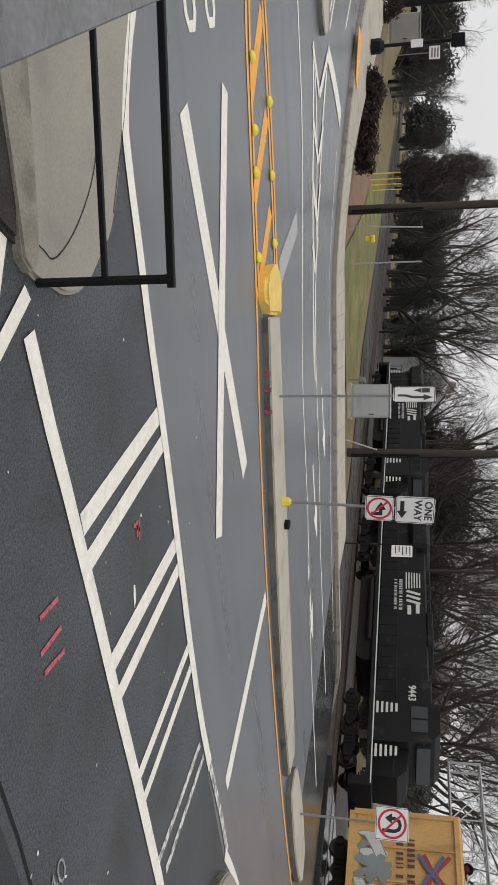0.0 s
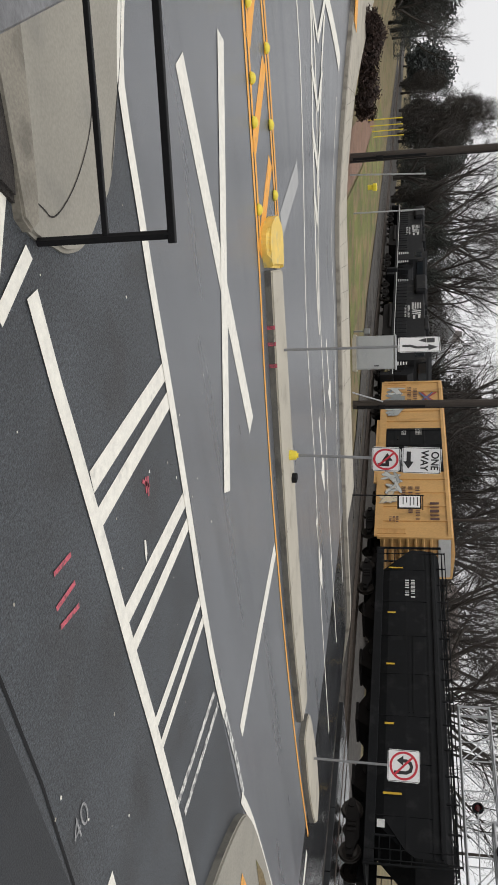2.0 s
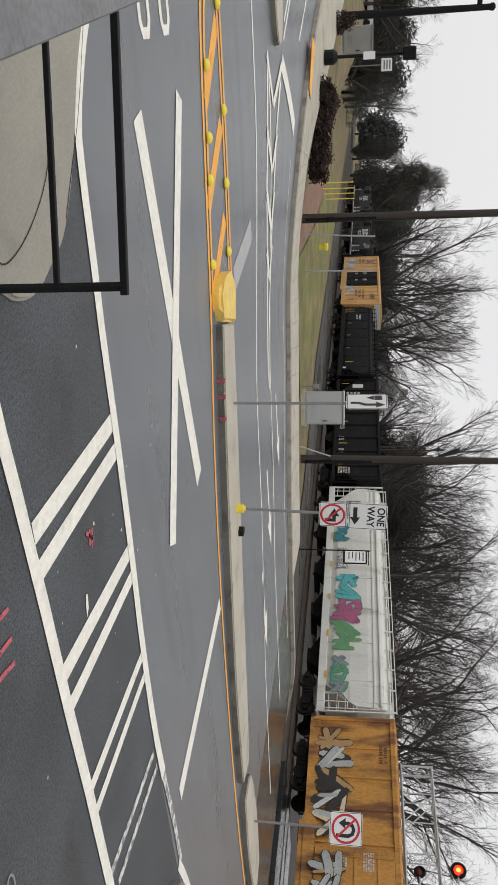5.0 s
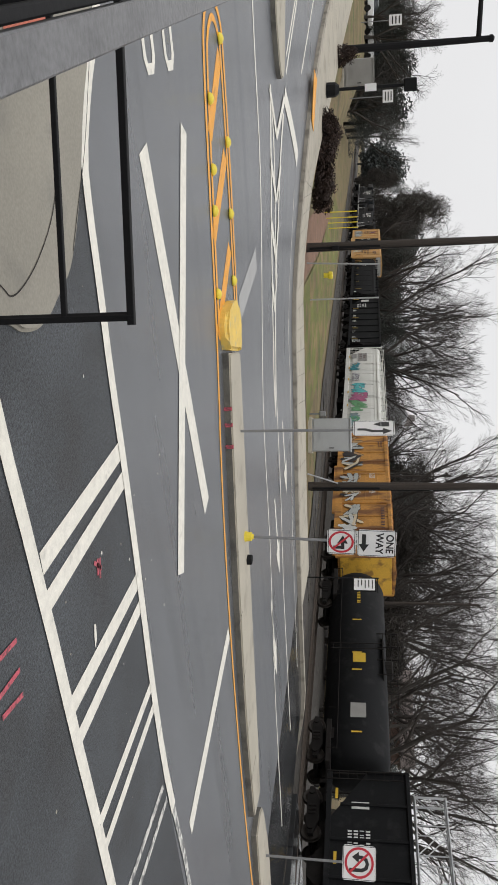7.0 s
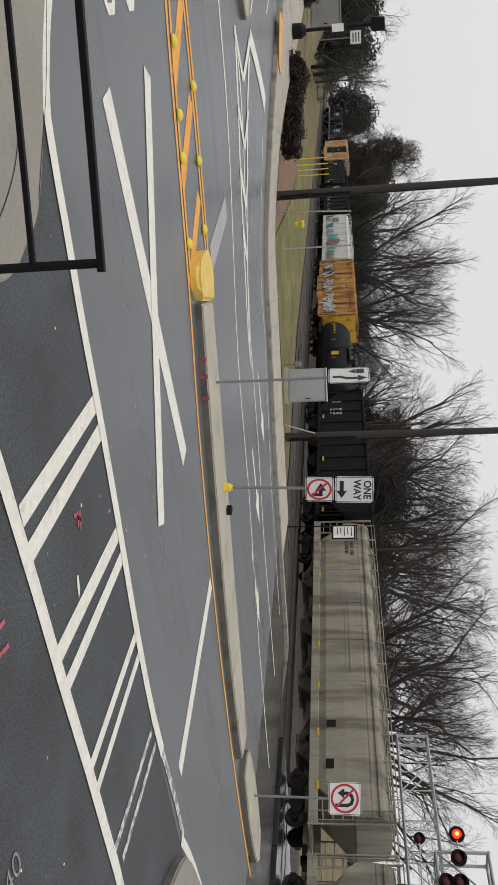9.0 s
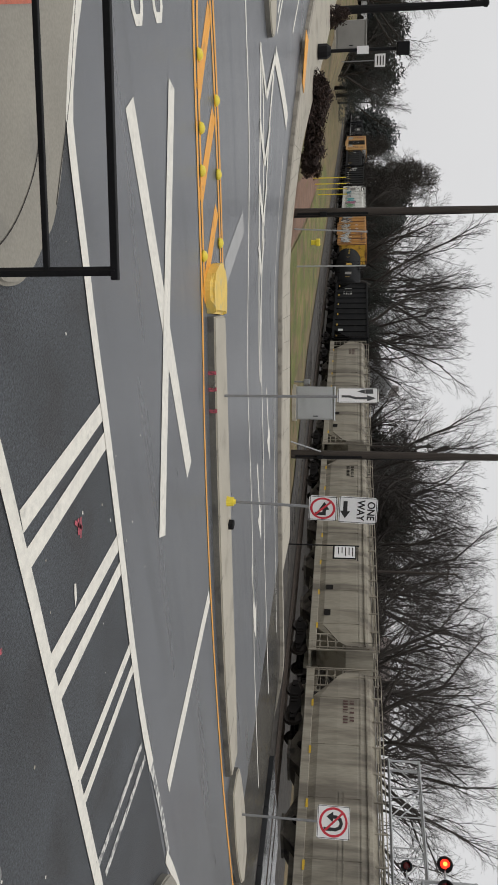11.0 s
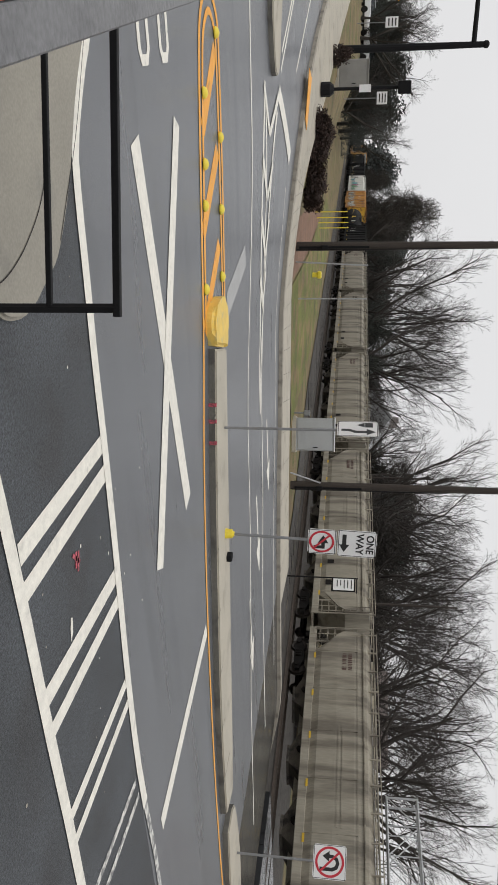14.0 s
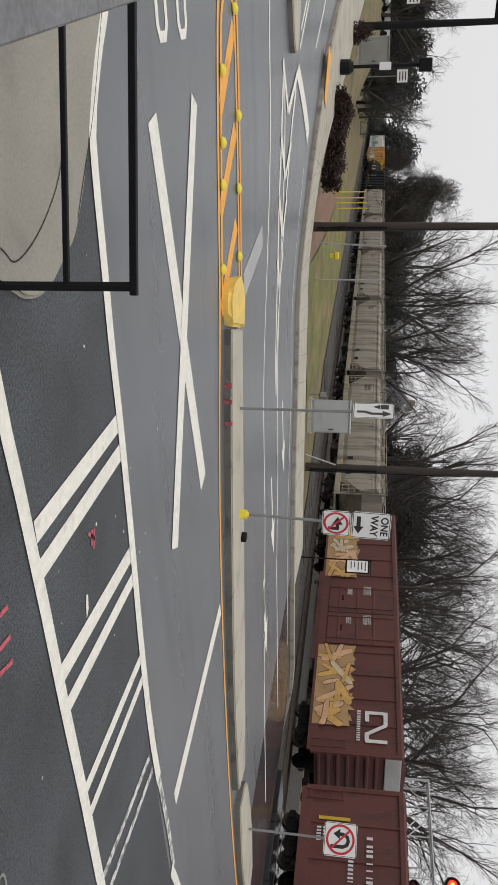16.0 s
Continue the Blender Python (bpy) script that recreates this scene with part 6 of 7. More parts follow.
def cantilever(y, x0, x1, z0, z1, lamps, label):
    c = thing("crossing_cantilever", pose(x1, y, gz(x1, y) - 0.1), label, "crossing signal")
    off = Vector((-x1, 0, -(gz(x1, y) - 0.1)))
    T = lambda x, yy, z: Vector((x, yy, z)) + off
    n = int((x1 - x0) / 1.5)
    for yy in (-0.35, 0.35):
        for z in (z0, z1):
            b = bmesh.new()
            tube(b, T(x0, yy, z), T(x1, yy, z), 0.048, seg=8)
            part("chord", b, GALV, c)
    b = bmesh.new()
    for k in range(n):
        xa, xb = x0 + (x1 - x0) * k / n, x0 + (x1 - x0) * (k + 1) / n
        for yy in (-0.35, 0.35):
            tube(b, T(xa, yy, z0), T(xa, yy, z1), 0.03, seg=6)
            tube(b, T(xa, yy, z1 if k % 2 else z0), T(xb, yy, z0 if k % 2 else z1), 0.03, seg=6)
        for z in (z0, z1):
            tube(b, T(xa, -0.35, z), T(xb, 0.35, z), 0.022, seg=6)
    part("lattice", b, GALV, c)
    b = bmesh.new()
    for z in (z0, z1):
        tube(b, T(x0, -0.4, z), T(x0, 0.4, z), 0.055, seg=8)
    for yy in (-0.35, 0.35):
        tube(b, T(x0, yy, z0 - 0.05), T(x0, yy, z1 + 0.05), 0.055, seg=8)
    part("end_frame", b, GALV, c)
    b = bmesh.new()
    for dx in (-0.35, 0.35):
        for yy in (-0.35, 0.35):
            tube(b, (dx, yy, 0), T(x1 + dx, yy, z1), 0.07, seg=8)
    part("mast", b, GALV, c)
    for x, z, lit in lamps:
        b = bmesh.new()
        m = Matrix.Translation(T(x, -0.55, z)) @ Matrix.Rotation(radians(18), 4, "Z") @ Matrix.Rotation(radians(90), 4, "X")
        lathe(b, [(0.255, -0.02), (0.255, 0.0), (0.16, 0.0), (0.15, 0.02), (0.13, -0.02)], 20, m)
        for k in range(7):
            a0, a1 = radians(10 + k * 23), radians(10 + (k + 1) * 23)
            v = [b.verts.new(m @ Vector((0.16 * math.cos(a), 0.16 * math.sin(a), zz))) for a, zz in ((a0, 0.0), (a1, 0.0), (a1, 0.2), (a0, 0.2))]
            b.faces.new(v)
        tube(b, m @ Vector((0, 0, -0.22)), m @ Vector((0, 0, -0.02)), 0.13, 0.16, 12)
        lamp = part("flasher", b, BLACK_METAL, c)
        b = bmesh.new()
        lathe(b, [(0.15, 0.025), (0.13, 0.05), (0.06, 0.065)], 16, m)
        part("lens", b, RED_LIT if lit else LENS_OFF, lamp)
        if lit:
            b = bmesh.new()
            lathe(b, [(0.075, 0.058), (0.06, 0.072), (0.02, 0.076)], 12, m)
            part("lamp_core", b, LAMP_CORE, lamp)
    for x, z, lit in lamps:
        b = bmesh.new()
        tube(b, T(x, -0.45, z), T(x, -0.35, min(z1, max(z0, z))), 0.03, seg=6)
        part("lamp_bracket", b, GALV, c)
    for (xa, za, _), (xb, zb, _) in zip(lamps[::2], lamps[1::2]):
        b = bmesh.new()
        tube(b, T(xa, -0.47, za), T(xb, -0.47, zb), 0.03, seg=6)
        part("lamp_arm", b, GALV, c)
    return c


cantilever(25.0, -16.1, -3.6, 5.08, 6.72, [(-16.6, 5.8, True), (-15.8, 5.76, False), (-15.0, 5.72, False), (-15.0, 5.3, False), (-10.55, 5.74, True), (-9.65, 5.8, False)],
           "galvanised lattice cantilever with flashing red crossing lamps")
cantilever(34.0, -28.2, -3.0, 4.72, 6.2, [(-18.8, 5.42, True), (-18.0, 5.42, False), (-17.55, 5.12, False), (-22.5, 5.3, False)],
           "galvanised lattice cantilever beyond the track with red lamps")
gate = thing("crossing_gate", pose(-3.4, 23.5, gz(-3.4, 23.5) - 0.05), "lowered crossing gate arm with red and white bands", "crossing gate")
zb = gz(-3.4, 23.5) - 0.05
GATE_WHITE, GATE_RED = mat("gate_white", (0.75, 0.75, 0.74), 0.5, 0.06, 3, 40, 0), mat("gate_red", (0.5, 0.03, 0.04), 0.5, 0.06, 3, 40, 0)
for k in range(23):
    x = -12.75 + k * 0.41
    b = bmesh.new()
    box(b, x + 3.4, x + 3.81, -0.03, 0.03, 1.1 - zb, 1.22 - zb)
    part("gate_band", b, GATE_RED if k % 2 else GATE_WHITE, gate)
b = bmesh.new()
box(b, -0.3, 0.3, -0.3, 0.3, 0.4, 1.6, 0.04)
tube(b, (0, 0, 0), (0, 0, 3.6), 0.07, seg=10)
part("gate_mast", b, GALV, gate)
for x in (-12.7, -10.4):
    b = bmesh.new()
    lathe(b, [(0.035, -0.05), (0.042, 0), (0.03, 0.05)], 12, pose(x + 3.4, -0.06, 1.3 - zb, 90))
    part("gate_lamp", b, RED_LIT, gate)

# ---- parking sign and lantern on the corner lawn ----
GOLD = mat("cream_sign", (0.7, 0.69, 0.64), 0.5, 0.06, 3, 40, 0)
pk = thing("parking_sign", pose(-4.69, 12.33, 0.16, 0, 0, 21), "black post with a round P sign and a vertical public-parking panel", "sign")
b = bmesh.new()
tube(b, (0, 0, 0), (0, 0, 3.25), 0.055, 0.045, 10)
lathe(b, [(0.065, 0), (0.065, 0.25), (0.055, 0.3)], 10)
lathe(b, [(0.06, 3.25), (0.07, 3.3), (0.02, 3.4)], 10)
part("post", b, BLACK_METAL, pk)
b = bmesh.new()
lathe(b, [(0.31, -0.03), (0.325, 0.0), (0.31, 0.03)], 28, pose(-0.42, 0, 2.72, 90))
disc = part("disc", b, BLACK_METAL, pk)
b = bmesh.new()
lathe(b, [(0.245, 0.0), (0.245, 0.006)], 28, pose(-0.42, -0.031, 2.72, 90))
part("disc_face", b, GOLD, disc)
letters("P", 0.32, pose(-0.42, -0.04, 2.72, 90), BLACK_METAL, disc)
b = bmesh.new()
for r in (0.2, 0.228):
    for k in range(32):
        a0, a1 = 2 * math.pi * k / 32, 2 * math.pi * (k + 1) / 32
        b.faces.new([b.verts.new((-0.42 + rr * math.cos(a), -0.0385, 2.72 + rr * math.sin(a))) for rr, a in ((r, a0), (r, a1), (r - 0.012, a1), (r - 0.012, a0))])
part("disc_ring", b, BLACK_METAL, disc)
b = bmesh.new()
tube(b, (0, 0, 2.1), (-0.42, 0, 2.35), 0.02, seg=6)
tube(b, (0, 0, 3.1), (-0.42, 0, 3.1), 0.02, seg=6)
tube(b, (0, 0, 2.35), (-0.42, 0, 2.35), 0.02, seg=6)
part("bracket", b, BLACK_METAL, pk)
b = bmesh.new()
box(b, 0.07, 0.31, -0.02, 0.02, 1.88, 3.14, 0.006)
panel = part("panel", b, BLACK_METAL, pk)
b = bmesh.new()
box(b, 0.085, 0.295, -0.026, -0.02, 1.895, 3.125)
part("panel_face", b, GOLD, panel)
letters("PUBLIC PARKING", 0.135, Matrix.Translation((0.19, -0.03, 2.43)) @ pose(0, 0, 0, 90) @ pose(0, 0, 0, 0, 0, 90), BLACK_METAL, panel)
b = bmesh.new()
lathe(b, [(0.07, 0), (0.07, 0.004)], 18, pose(0.19, -0.0275, 3.03, 90))
part("arrow_disc", b, BLACK_METAL, panel)
flat_shape(panel, [[(0.16, 3.0), (0.23, 3.03), (0.16, 3.06)]], GOLD, -0.033, "arrow")

lamp = thing("street_lantern", pose(-4.42, 13.41, 0.16, 0, 0, 18), "slim black lamp post with a dark verdigris lantern", "street lamp")
b = bmesh.new()
tube(b, (0, 0, 0), (0, 0, 3.05), 0.06, 0.045, 12)
lathe(b, [(0.075, 0), (0.075, 0.3), (0.06, 0.36)], 12)
lathe(b, [(0.05, 2.95), (0.1, 3.0), (0.1, 3.1), (0.05, 3.15)], 12)
part("post", b, BLACK_METAL, lamp)
b = bmesh.new()
for k in range(4):
    a = math.pi / 4 + k * math.pi / 2
    tube(b, (0.07 * math.cos(a), 0.07 * math.sin(a), 3.1), (0.15 * math.cos(a), 0.15 * math.sin(a), 3.48), 0.012, seg=5)
part("cage", b, BLACK_METAL, lamp)
b = bmesh.new()
lathe(b, [(0.17, 3.46), (0.185, 3.49), (0.175, 3.62), (0.08, 3.67), (0.045, 3.71), (0.06, 3.75), (0.06, 3.79), (0.02, 3.81)], 8)
part("cap", b, mat("verdigris", (0.03, 0.055, 0.052), 0.6, 0.2, 6, 40, 0.2), lamp, "verdigris lantern cap")


# ---- cars ----
def motor_car(x, y, z, rz, paint, label, van=False):
    c = thing("car", pose(x, y, z, 0, 0, rz), label, "car")
    P = Matrix(((1, 0, 0, 0), (0, 0, 1, 0), (0, 1, 0, 0), (0, 0, 0, 1)))
    b = bmesh.new()
    prism(b, [(-2.2, 0.35), (2.2, 0.35), (2.25, 0.7), (2.1, 0.85), (1.0, 0.98), (-1.9, 1.0), (-2.2, 0.9)], -0.9, 0.9, P)
    bmesh.ops.bevel(b, geom=b.edges[:], offset=0.06, segments=2, affect="EDGES")
    part("body", b, paint, c, smooth=False)
    b = bmesh.new()
    top = 1.65 if van else 1.42
    v = [b.verts.new(p) for p in [(-2.0 if van else -1.7, -0.84, 0.97), (1.1, -0.84, 0.97), (1.1, 0.84, 0.97), (-2.0 if van else -1.7, 0.84, 0.97), (-1.8 if van else -1.0, -0.66, top), (0.3, -0.66, top), (0.3, 0.66, top), (-1.8 if van else -1.0, 0.66, top)]]
    for f in ((0, 1, 5, 4), (1, 2, 6, 5), (2, 3, 7, 6), (3, 0, 4, 7)):
        b.faces.new([v[k] for k in f])
    part("window", b, GLASS, c)
    b = bmesh.new()
    box(b, -1.85 if van else -1.05, 0.34, -0.68, 0.68, top - 0.02, top + 0.04, 0.03)
    part("roof", b, paint, c)
    for wx in (-1.35, 1.35):
        for s in (-0.82, 0.82):
            b = bmesh.new()
            lathe(b, [(0.2, -0.1), (0.32, -0.1), (0.34, -0.05), (0.34, 0.05), (0.32, 0.1), (0.2, 0.1)], 16, pose(wx, s, 0.34, 90))
            part("wheel", b, UNDER, c)
    for s in (-0.65, 0.65):
        b = bmesh.new()
        box(b, 2.16, 2.27, s - 0.15, s + 0.15, 0.66, 0.8, 0.02)
        part("headlight", b, SIGN_WHITE, c)
        b = bmesh.new()
        box(b, -2.24, -2.16, s - 0.15, s + 0.15, 0.75, 0.9, 0.02)
        part("tail_light", b, SIGN_RED, c)


CAR_PAINT_WHITE = mat("white_car_paint", (0.7, 0.71, 0.72), 0.3, 0.04, 1, 20, 0)
CAR_PAINT_DARK = mat("dark_car_paint", (0.05, 0.055, 0.06), 0.3, 0.04, 1, 20, 0)
for x, y, rz, pt, lb, vn in ((-21.3, 37.6, 100, CAR_PAINT_WHITE, "white car waiting beyond the crossing", False), (-17.8, 40.5, 275, CAR_PAINT_WHITE, "white van waiting beyond the crossing", True),
                             (-13.5, 40.3, 275, CAR_PAINT_WHITE, "white pickup-sized car beyond the railway", False), (-13.2, 47.0, 275, CAR_PAINT_DARK, "dark car queued beyond the railway", False)):
    motor_car(x, y, gz(x, y), rz, pt, lb, vn)
for x, y, rz, pt, lb, vn in ((-93, -2.8, 60, CAR_PAINT_WHITE, "white car parked far down the street", False), (-98, 1.6, 60, CAR_PAINT_WHITE, "white van parked far down the street", True),
                             (-97, -7.0, 60, CAR_PAINT_DARK, "dark car parked far down the street", False)):
    motor_car(x, y, gz(x, y) - 0.1, rz, pt, lb, vn)


# ---- plants ----
def bare_tree(seed, h, spread=0.9, fork=0.16):
    """Meshes of trunk and limbs, and of the fine twigs: a short bole, a few wide limbs, side shoots all along them."""
    rnd = random.Random(seed)
    limbs, twigs = bmesh.new(), bmesh.new()
    long = (fork, 0.55, 0.3, 0.19, 0.13, 0.09)
    kids = (5, 5, 5, 4, 4)
    steps = (3, 6, 4, 3, 2, 1)
    stack = [(Vector((0, 0, 0)), Vector((rnd.uniform(-0.06, 0.06), rnd.uniform(-0.06, 0.06), 1)).normalized(), h * 0.019, 0, 1.0)]
    while stack:
        p, d, r, k, scale = stack.pop()
        l = h * long[k] * scale * rnd.uniform(0.8, 1.2)
        n = steps[k]
        pts = [p]
        dirs = [d]
        for i in range(n):
            wob = 0.07 if k == 0 else (0.16 if k < 4 else 0.22)
            d = (d + Vector((rnd.uniform(-1, 1), rnd.uniform(-1, 1), rnd.uniform(-1, 1))) * wob + Vector((0, 0, 0.055 if k < 3 else 0.03))).normalized()
            q = pts[-1] + d * (l / n)
            ra, rb = r * (1 - 0.55 * i / n), r * (1 - 0.55 * (i + 1) / n)
            tube(limbs if k < 3 else twigs, pts[-1], q, max(ra, 0.006), max(rb, 0.005), (8, 7, 5, 4, 3, 3)[k], caps=False)
            pts.append(q)
            dirs.append(d)
        if k == 5:
            continue
        turn = rnd.uniform(0, 6.283)
        for i in range(kids[k]):
            u = (0.7 + 0.3 * i / kids[k]) if k == 0 else 0.25 + 0.75 * (i + rnd.uniform(0.2, 1)) / kids[k]
            u = min(u, 1.0) * n
            j = min(int(u), n - 1)
            base = pts[j] + (pts[j + 1] - pts[j]) * (u - j)
            ax = dirs[j + 1]
            a = turn + i * 2.4 + rnd.uniform(-0.5, 0.5)
            o = ax.orthogonal().normalized()
            side = o * math.cos(a) + ax.cross(o) * math.sin(a)
            lean = spread * (rnd.uniform(0.55, 1.25) if k == 0 else rnd.uniform(0.5, 1.0))
            nd = (ax + side * lean).normalized()
            stack.append((base, nd, r * (0.55 if k == 0 else 0.43) * rnd.uniform(0.8, 1.1), k + 1, scale * (1.0 if k == 0 else 1.1 - 0.45 * u / n)))
    out = []
    for nm, b, m in (("trunk", limbs, BARK), ("crown", twigs, TWIG)):
        me = bpy.data.meshes.new(nm)
        b.to_mesh(me)
        b.free()
        me.materials.append(m)
        out.append(me)
    return out


TREES = [bare_tree(3, 15, 1.0, 0.14), bare_tree(8, 15, 0.75, 0.2), bare_tree(21, 15, 1.15, 0.12), bare_tree(34, 15, 0.65, 0.24)]


def plant(k, x, y, h, label, rz=0):
    t = thing("bare_tree", pose(x, y, gz(x, y) - 0.15, 0, 0, rz), label, "tree", "bare trees")
    for me in TREES[k]:
        o = new(me.name, me)
        o.parent = t
        o.scale = (h / 15,) * 3


def at(az, d):
    return -d * math.cos(radians(az)), d * math.sin(radians(az))


random.seed(5)
BARE = [(2, 45.8, 60, 15), (2, 48.7, 60, 15), (0, 51.2, 70, 14), (0, 42.6, 66, 14), (1, 38.6, 72, 15), (2, 35.8, 78, 15), (0, 33.4, 82, 17), (3, 31.4, 88, 16), (2, 29.4, 94, 15), (3, 47.2, 92, 15), (0, 40.4, 92, 15), (3, 28, 104, 12),
        (1, 22.4, 112, 17), (3, 21.0, 108, 18), (2, 19.8, 112, 19), (3, 18.6, 122, 21), (0, 17.3, 126, 21), (1, 16.0, 136, 21), (2, 14.6, 148, 20), (3, 24.3, 108, 9), (0, 26.4, 110, 9.5), (0, 37.2, 100, 17), (1, 63, 140, 9), (3, 39.2, 86, 16), (1, 34.4, 90, 17), (0, 44.3, 76, 15), (3, 50.0, 80, 15)]
for k, az, d, h in BARE:
    x, y = at(az, d)
    plant(k, x, y, h * 1.2 if az > 27 else h * 1.1, "tall bare winter tree behind the railway" if az < 40 else "bare spreading tree with dark forked limbs", random.uniform(0, 360))
for k, az, d, h in ((0, 0.3, 78, 8.5), (1, -0.8, 82, 8), (2, 4.6, 92, 8), (0, 3.4, 96, 7), (3, 6.2, 120, 10)):
    x, y = at(az, d)
    plant(k, x, y, h, "small bare tree beside the far parking lot", random.uniform(0, 360))


def clump(seed, n, rx, rz, leaf, material, thin=1.0):
    """A crown out of many small leaf clusters, uneven and open."""
    rnd = random.Random(seed)
    verts, faces = [], []
    blobs = []
    for k in range(14):
        up = 0.1 + 0.75 * (k + rnd.random()) / 14
        a, far = rnd.uniform(0, 6.283), rx * (0.75 - 0.55 * up) * math.sqrt(rnd.random())
        blobs.append((Vector((far * math.cos(a), far * math.sin(a), up * rz)), rnd.uniform(0.3, 0.5) * rx))
    for _ in range(n):
        c, r = rnd.choice(blobs)
        v = Vector((rnd.gauss(0, 1), rnd.gauss(0, 1), rnd.gauss(0, 0.8))).normalized() * r * rnd.uniform(0.55, 1.1)
        p = c + v
        if p.z < 0.05 * rz:
            p.z = 0.05 * rz + rnd.uniform(0, 0.2)
        a = Vector((rnd.gauss(0, 1), rnd.gauss(0, 1), rnd.gauss(0, 1))).normalized() * leaf * rnd.uniform(0.5, 1.2)
        b = a.orthogonal().normalized() * leaf * thin * rnd.uniform(0.25, 0.6)
        i = len(verts)
        verts += [p - a, p + b, p + a * 0.9, p - b * 0.8]
        faces.append((i, i + 1, i + 2, i + 3))
    me = bpy.data.meshes.new("crown")
    me.from_pydata([tuple(v) for v in verts], [], faces)
    me.materials.append(material)
    return me


EVERGREEN = [clump(k, 9500, 3.2, 9, 0.12, NEEDLES) for k in range(3)]
BRUSH = [clump(40 + k, 9500, 3.2, 9, 0.5, THICKET, 0.1) for k in range(3)]
trunk_bm = bmesh.new()
tube(trunk_bm, (0, 0, -0.2), (0, 0, 5.5), 0.25, 0.1, 8)
TRUNK = bpy.data.meshes.new("trunk")
trunk_bm.to_mesh(TRUNK)
trunk_bm.free()
TRUNK.materials.append(BARK)


def evergreen(k, x, y, s, label, wide=1.0, crowns=EVERGREEN):
    t = thing("evergreen_tree" if crowns is EVERGREEN else "leafless_thicket", pose(x, y, gz(x, y) - 0.15, 0, 0, random.uniform(0, 360)), label, "tree", "evergreens")
    for me in (TRUNK, crowns[k % 3]):
        o = new(me.name, me)
        o.parent = t
        o.scale = (s * wide, s * wide, s)


for i in range(26):
    az = 7.2 + 14.5 * (i + random.uniform(0, 1)) / 26
    d = 33.5 / math.sin(radians(az)) * random.uniform(1.04, 1.3)
    x, y = at(az, d)
    elev = np.interp(az, (6, 7.7, 9, 10.4, 11.6, 12.3, 13.1, 15, 22), (1.2, 2.0, 2.9, 4.3, 5.6, 5.3, 3.8, 3.4, 3.0))
    evergreen(i, x, y, (d * math.tan(radians(elev)) + 2.65) / 8.2 * random.uniform(0.7, 1.1), "dark tree with fine foliage behind the railway", 0.8, BRUSH if i % 3 == 0 else EVERGREEN)
for i in range(34):
    az = 22 + 28 * (i + random.uniform(0, 1)) / 34
    d = 37 / math.sin(radians(az)) * random.uniform(1.15, 1.5)
    x, y = at(az, d)
    elev = np.interp(az, (22, 24, 28.4, 29.5, 33, 38, 42, 44, 50), (2.4, 1.2, 1.6, 4.2, 5.0, 4.3, 3.2, 1.5, 1.4))
    evergreen(i, x, y, (d * math.tan(radians(elev)) + 2.65) / 8.2 * random.uniform(0.75, 1.1), "dark leafless thicket behind the railway", 1.3, BRUSH if i % 4 else EVERGREEN)
for i in range(26):
    az = -10 + 16 * (i + random.uniform(0, 1)) / 26
    x, y = at(az, random.uniform(95, 130))
    evergreen(i, x, y, random.uniform(0.55, 0.85), "dark tree beyond the far parking lot", 1.3)
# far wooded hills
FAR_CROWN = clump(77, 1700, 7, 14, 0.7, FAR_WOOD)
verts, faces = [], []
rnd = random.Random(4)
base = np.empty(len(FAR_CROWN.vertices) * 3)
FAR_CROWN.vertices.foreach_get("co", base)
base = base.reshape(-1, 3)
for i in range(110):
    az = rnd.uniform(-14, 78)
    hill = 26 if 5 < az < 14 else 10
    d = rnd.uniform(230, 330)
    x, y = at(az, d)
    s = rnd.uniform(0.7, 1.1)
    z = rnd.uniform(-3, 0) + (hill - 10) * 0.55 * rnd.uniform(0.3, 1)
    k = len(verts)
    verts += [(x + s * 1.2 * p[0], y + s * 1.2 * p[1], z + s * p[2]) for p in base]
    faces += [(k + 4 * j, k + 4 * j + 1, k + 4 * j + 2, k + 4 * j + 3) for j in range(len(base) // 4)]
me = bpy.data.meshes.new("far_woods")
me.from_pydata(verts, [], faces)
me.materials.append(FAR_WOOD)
tagged(new("far_woods", me), "wooded hills beyond the railway, haze put into their colour", "woods", kind="stuff")
# russet hedge along the pavement
BUSH = [clump(90 + k, 1500, 0.55, 1.1, 0.07, RED_LEAF) for k in range(3)]
for i in range(12):
    t = i / 11
    x, y = -33.6 - 1.6 * t + random.uniform(-0.2, 0.2), 3.0 + 3.4 * t
    o = new("hedge_bush", BUSH[i % 3])
    o.matrix_basis = pose(x, y, gz(x, y) - 0.05, 0, 0, random.uniform(0, 360)) @ Matrix.Diagonal((1.1, 1.1, random.uniform(0.72, 0.9), 1))
    tagged(o, "russet-leaved low shrub in a clipped row", "shrub", "hedge")
o = new("hedge_bush", BUSH[1])
o.matrix_basis = pose(-40.5, 0.9, gz(-40.5, 0.9) - 0.05)
tagged(o, "round brown shrub beside the signal mast", "shrub", "hedge")


# grass tufts on the corner lawn and the verge
def tufts(name, n, place, h, material, label):
    rnd = random.Random(len(name))
    verts, faces = [], []
    for _ in range(n):
        x, y, z = place(rnd)
        for _ in range(3):
            a = rnd.uniform(0, 6.28)
            hh = h * rnd.uniform(0.4, 1.2)
            dx, dy = math.cos(a), math.sin(a)
            i = len(verts)
            verts += [(x - dy * 0.008, y + dx * 0.008, z), (x + dy * 0.008, y - dx * 0.008, z), (x + dx * hh * 0.7, y + dy * hh * 0.7, z + hh)]
            faces.append((i, i + 1, i + 2))
    me = bpy.data.meshes.new(name)
    me.from_pydata(verts, [], faces)
    me.materials.append(material)
    tagged(new(name, me), label, "grass", kind="stuff")


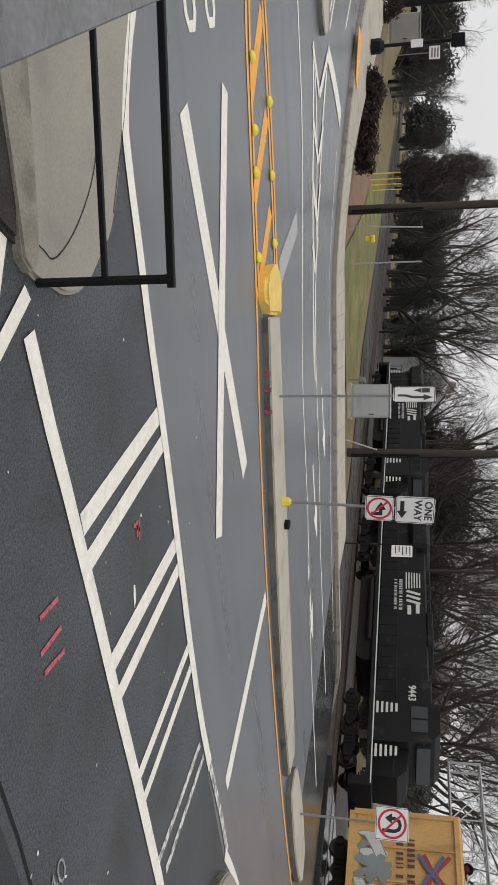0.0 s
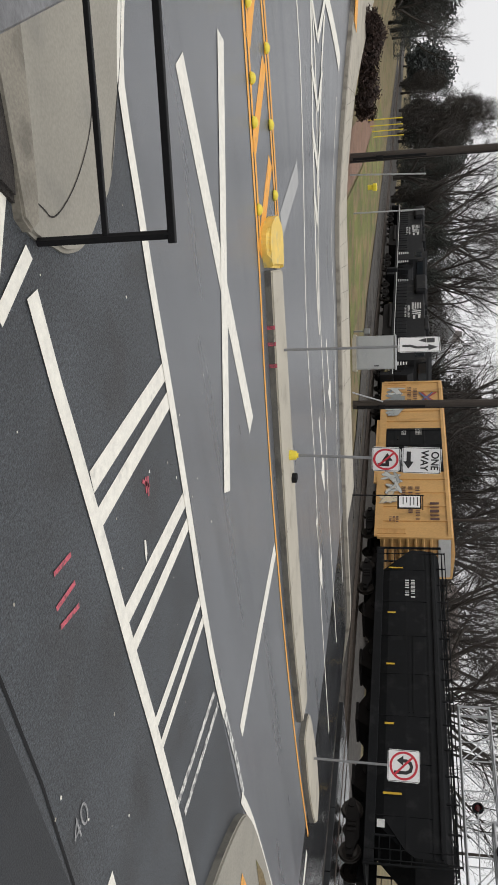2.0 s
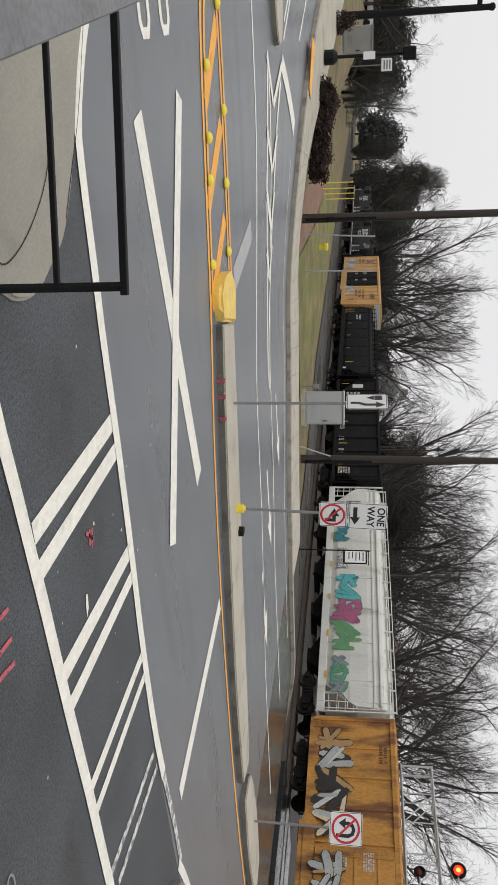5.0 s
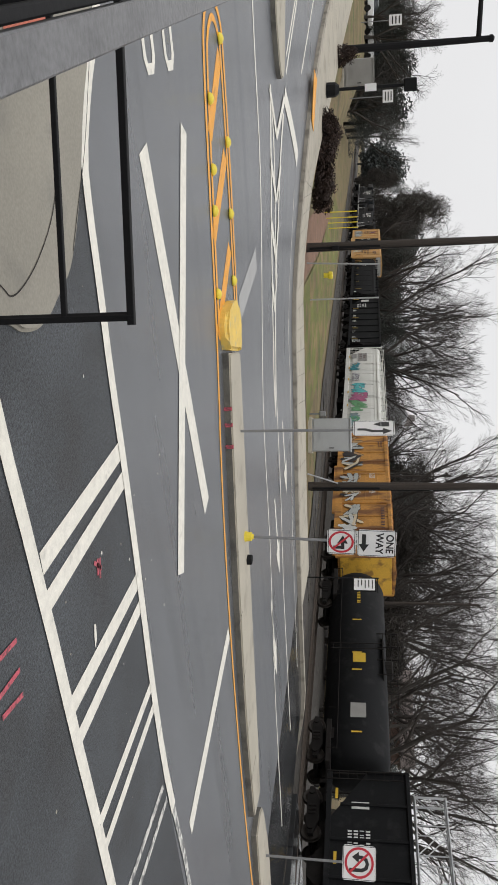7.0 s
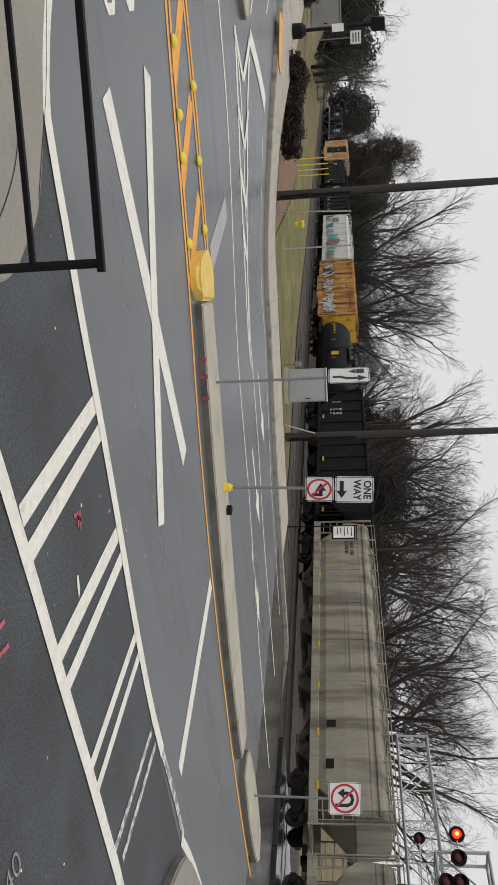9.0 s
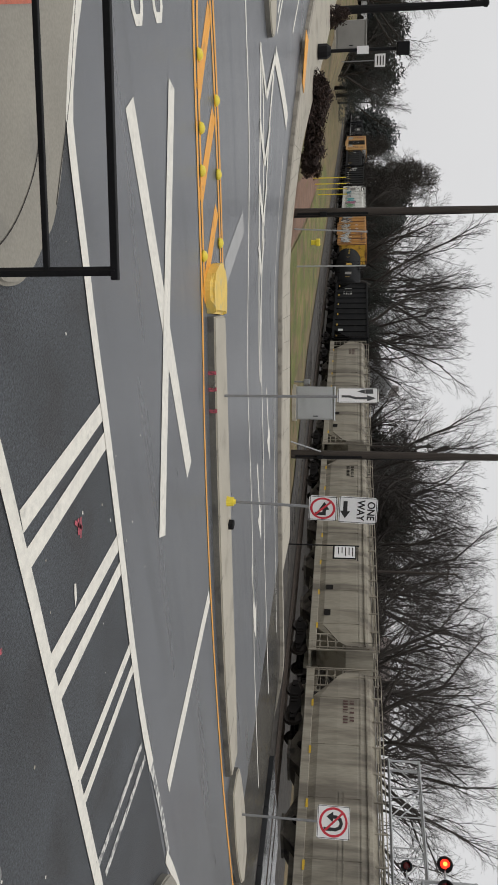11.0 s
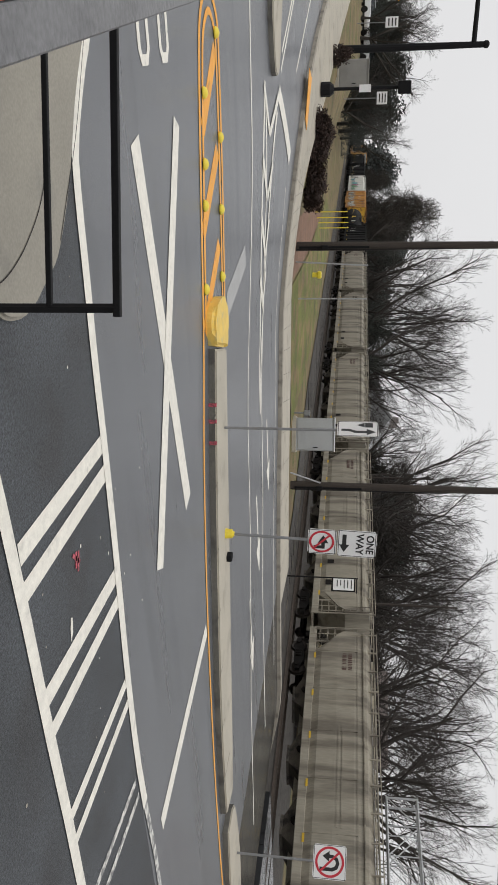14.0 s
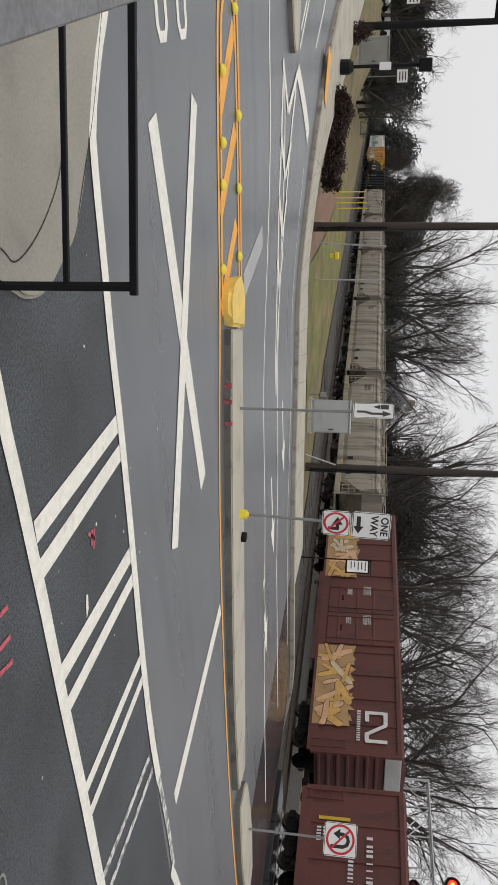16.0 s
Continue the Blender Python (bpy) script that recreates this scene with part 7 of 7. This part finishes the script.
BLADE = mat("grass_blades", (0.25, 0.16, 0.075), 0.9, 0.3, 0.8, 20, 0, second=(0.08, 0.115, 0.03), amount=0.6, island=True)
tufts("lawn_grass", 24000, lambda r: (r.uniform(-5.1, 4), r.uniform(11.0, 20), 0.195), 0.04, BLADE, "short mixed brown and green grass on the corner lawn")



# ---- houses behind the railway ----
def house(x, y, z, rz, w, d, h, roof_h, wall, roof, label, chimneys=1):
    hs = thing("house", pose(x, y, z, 0, 0, rz), label, "house")
    b = bmesh.new()
    box(b, -w / 2, w / 2, -d / 2, d / 2, -1, h)
    part("wall", b, wall, hs)
    b = bmesh.new()
    prism(b, [(-d / 2 - 0.5, h - 0.1), (d / 2 + 0.5, h - 0.1), (0, h + roof_h)], -w / 2 - 0.4, w / 2 + 0.4, Matrix(((0, 0, 1, 0), (1, 0, 0, 0), (0, 1, 0, 0), (0, 0, 0, 1))))
    r = part("roof", b, roof, hs)
    for k in range(chimneys):
        b = bmesh.new()
        cx = -w * 0.3 + k * w * 0.5
        box(b, cx - 0.4, cx + 0.4, -0.4, 0.4, h + roof_h * 0.4, h + roof_h + 1.0, 0.03)
        part("chimney", b, CHIMNEY, r)
    for k in range(3):
        b = bmesh.new()
        cx = -w * 0.33 + k * w * 0.33
        box(b, cx - 0.5, cx + 0.5, -d / 2 - 0.05, -d / 2 + 0.02, h - 2.0, h - 0.6)
        win = part("window", b, SIGN_WHITE, hs)
        b = bmesh.new()
        box(b, cx - 0.42, cx + 0.42, -d / 2 - 0.07, -d / 2 - 0.04, h - 1.92, h - 0.68)
        part("pane", b, GLASS, win)


BRICK = mat("old_brick", (0.2, 0.13, 0.11), 0.9, 0.3, 2, 12, 0.3)
SIDING = mat("pale_siding", (0.5, 0.505, 0.51), 0.7, 0.08, 1, 15, 0.1, stretch=(1, 1, 6))
ROOF_BROWN = mat("brown_shingles", (0.15, 0.125, 0.115), 0.9, 0.25, 1, 12, 0.3)
# Chimney and grey roof are lightened to put distance haze into their colours.
CHIMNEY = mat("hazed_chimney_brick", (0.3, 0.27, 0.26), 0.9, 0.2, 2, 12, 0.3)
ROOF_GREY = mat("hazed_pale_roof", (0.44, 0.45, 0.46), 0.9, 0.25, 1, 12, 0.3)
x, y = at(25.2, 118)
house(x, y, -1.0, -35, 8.5, 7, 6.0, 3.0, SIDING, ROOF_GREY, "pale two-storey house among trees, haze in its roof and chimney colours", 2)
x, y = at(45.3, 78)
house(x, y, -0.5, 40, 7.5, 7, 5.6, 1.3, BRICK, ROOF_BROWN, "low brick house with a brown shingle roof behind the railway", 0)


# ---- what moves ----
def motions():
    for vehicle, s, long in moving:
        rows = []
        for k in range(33):
            x = s - SPEED * k / 2
            za, zb = climb(x + 2), climb(x + long - 2)
            rows.append((k / 2, pose(x, TRACK_Y, RAIL_Z + za - 2 * (zb - za) / (long - 4), 0, -math.degrees(math.atan2(zb - za, long - 4)), 0)))
        walk(vehicle, rows)


motions()
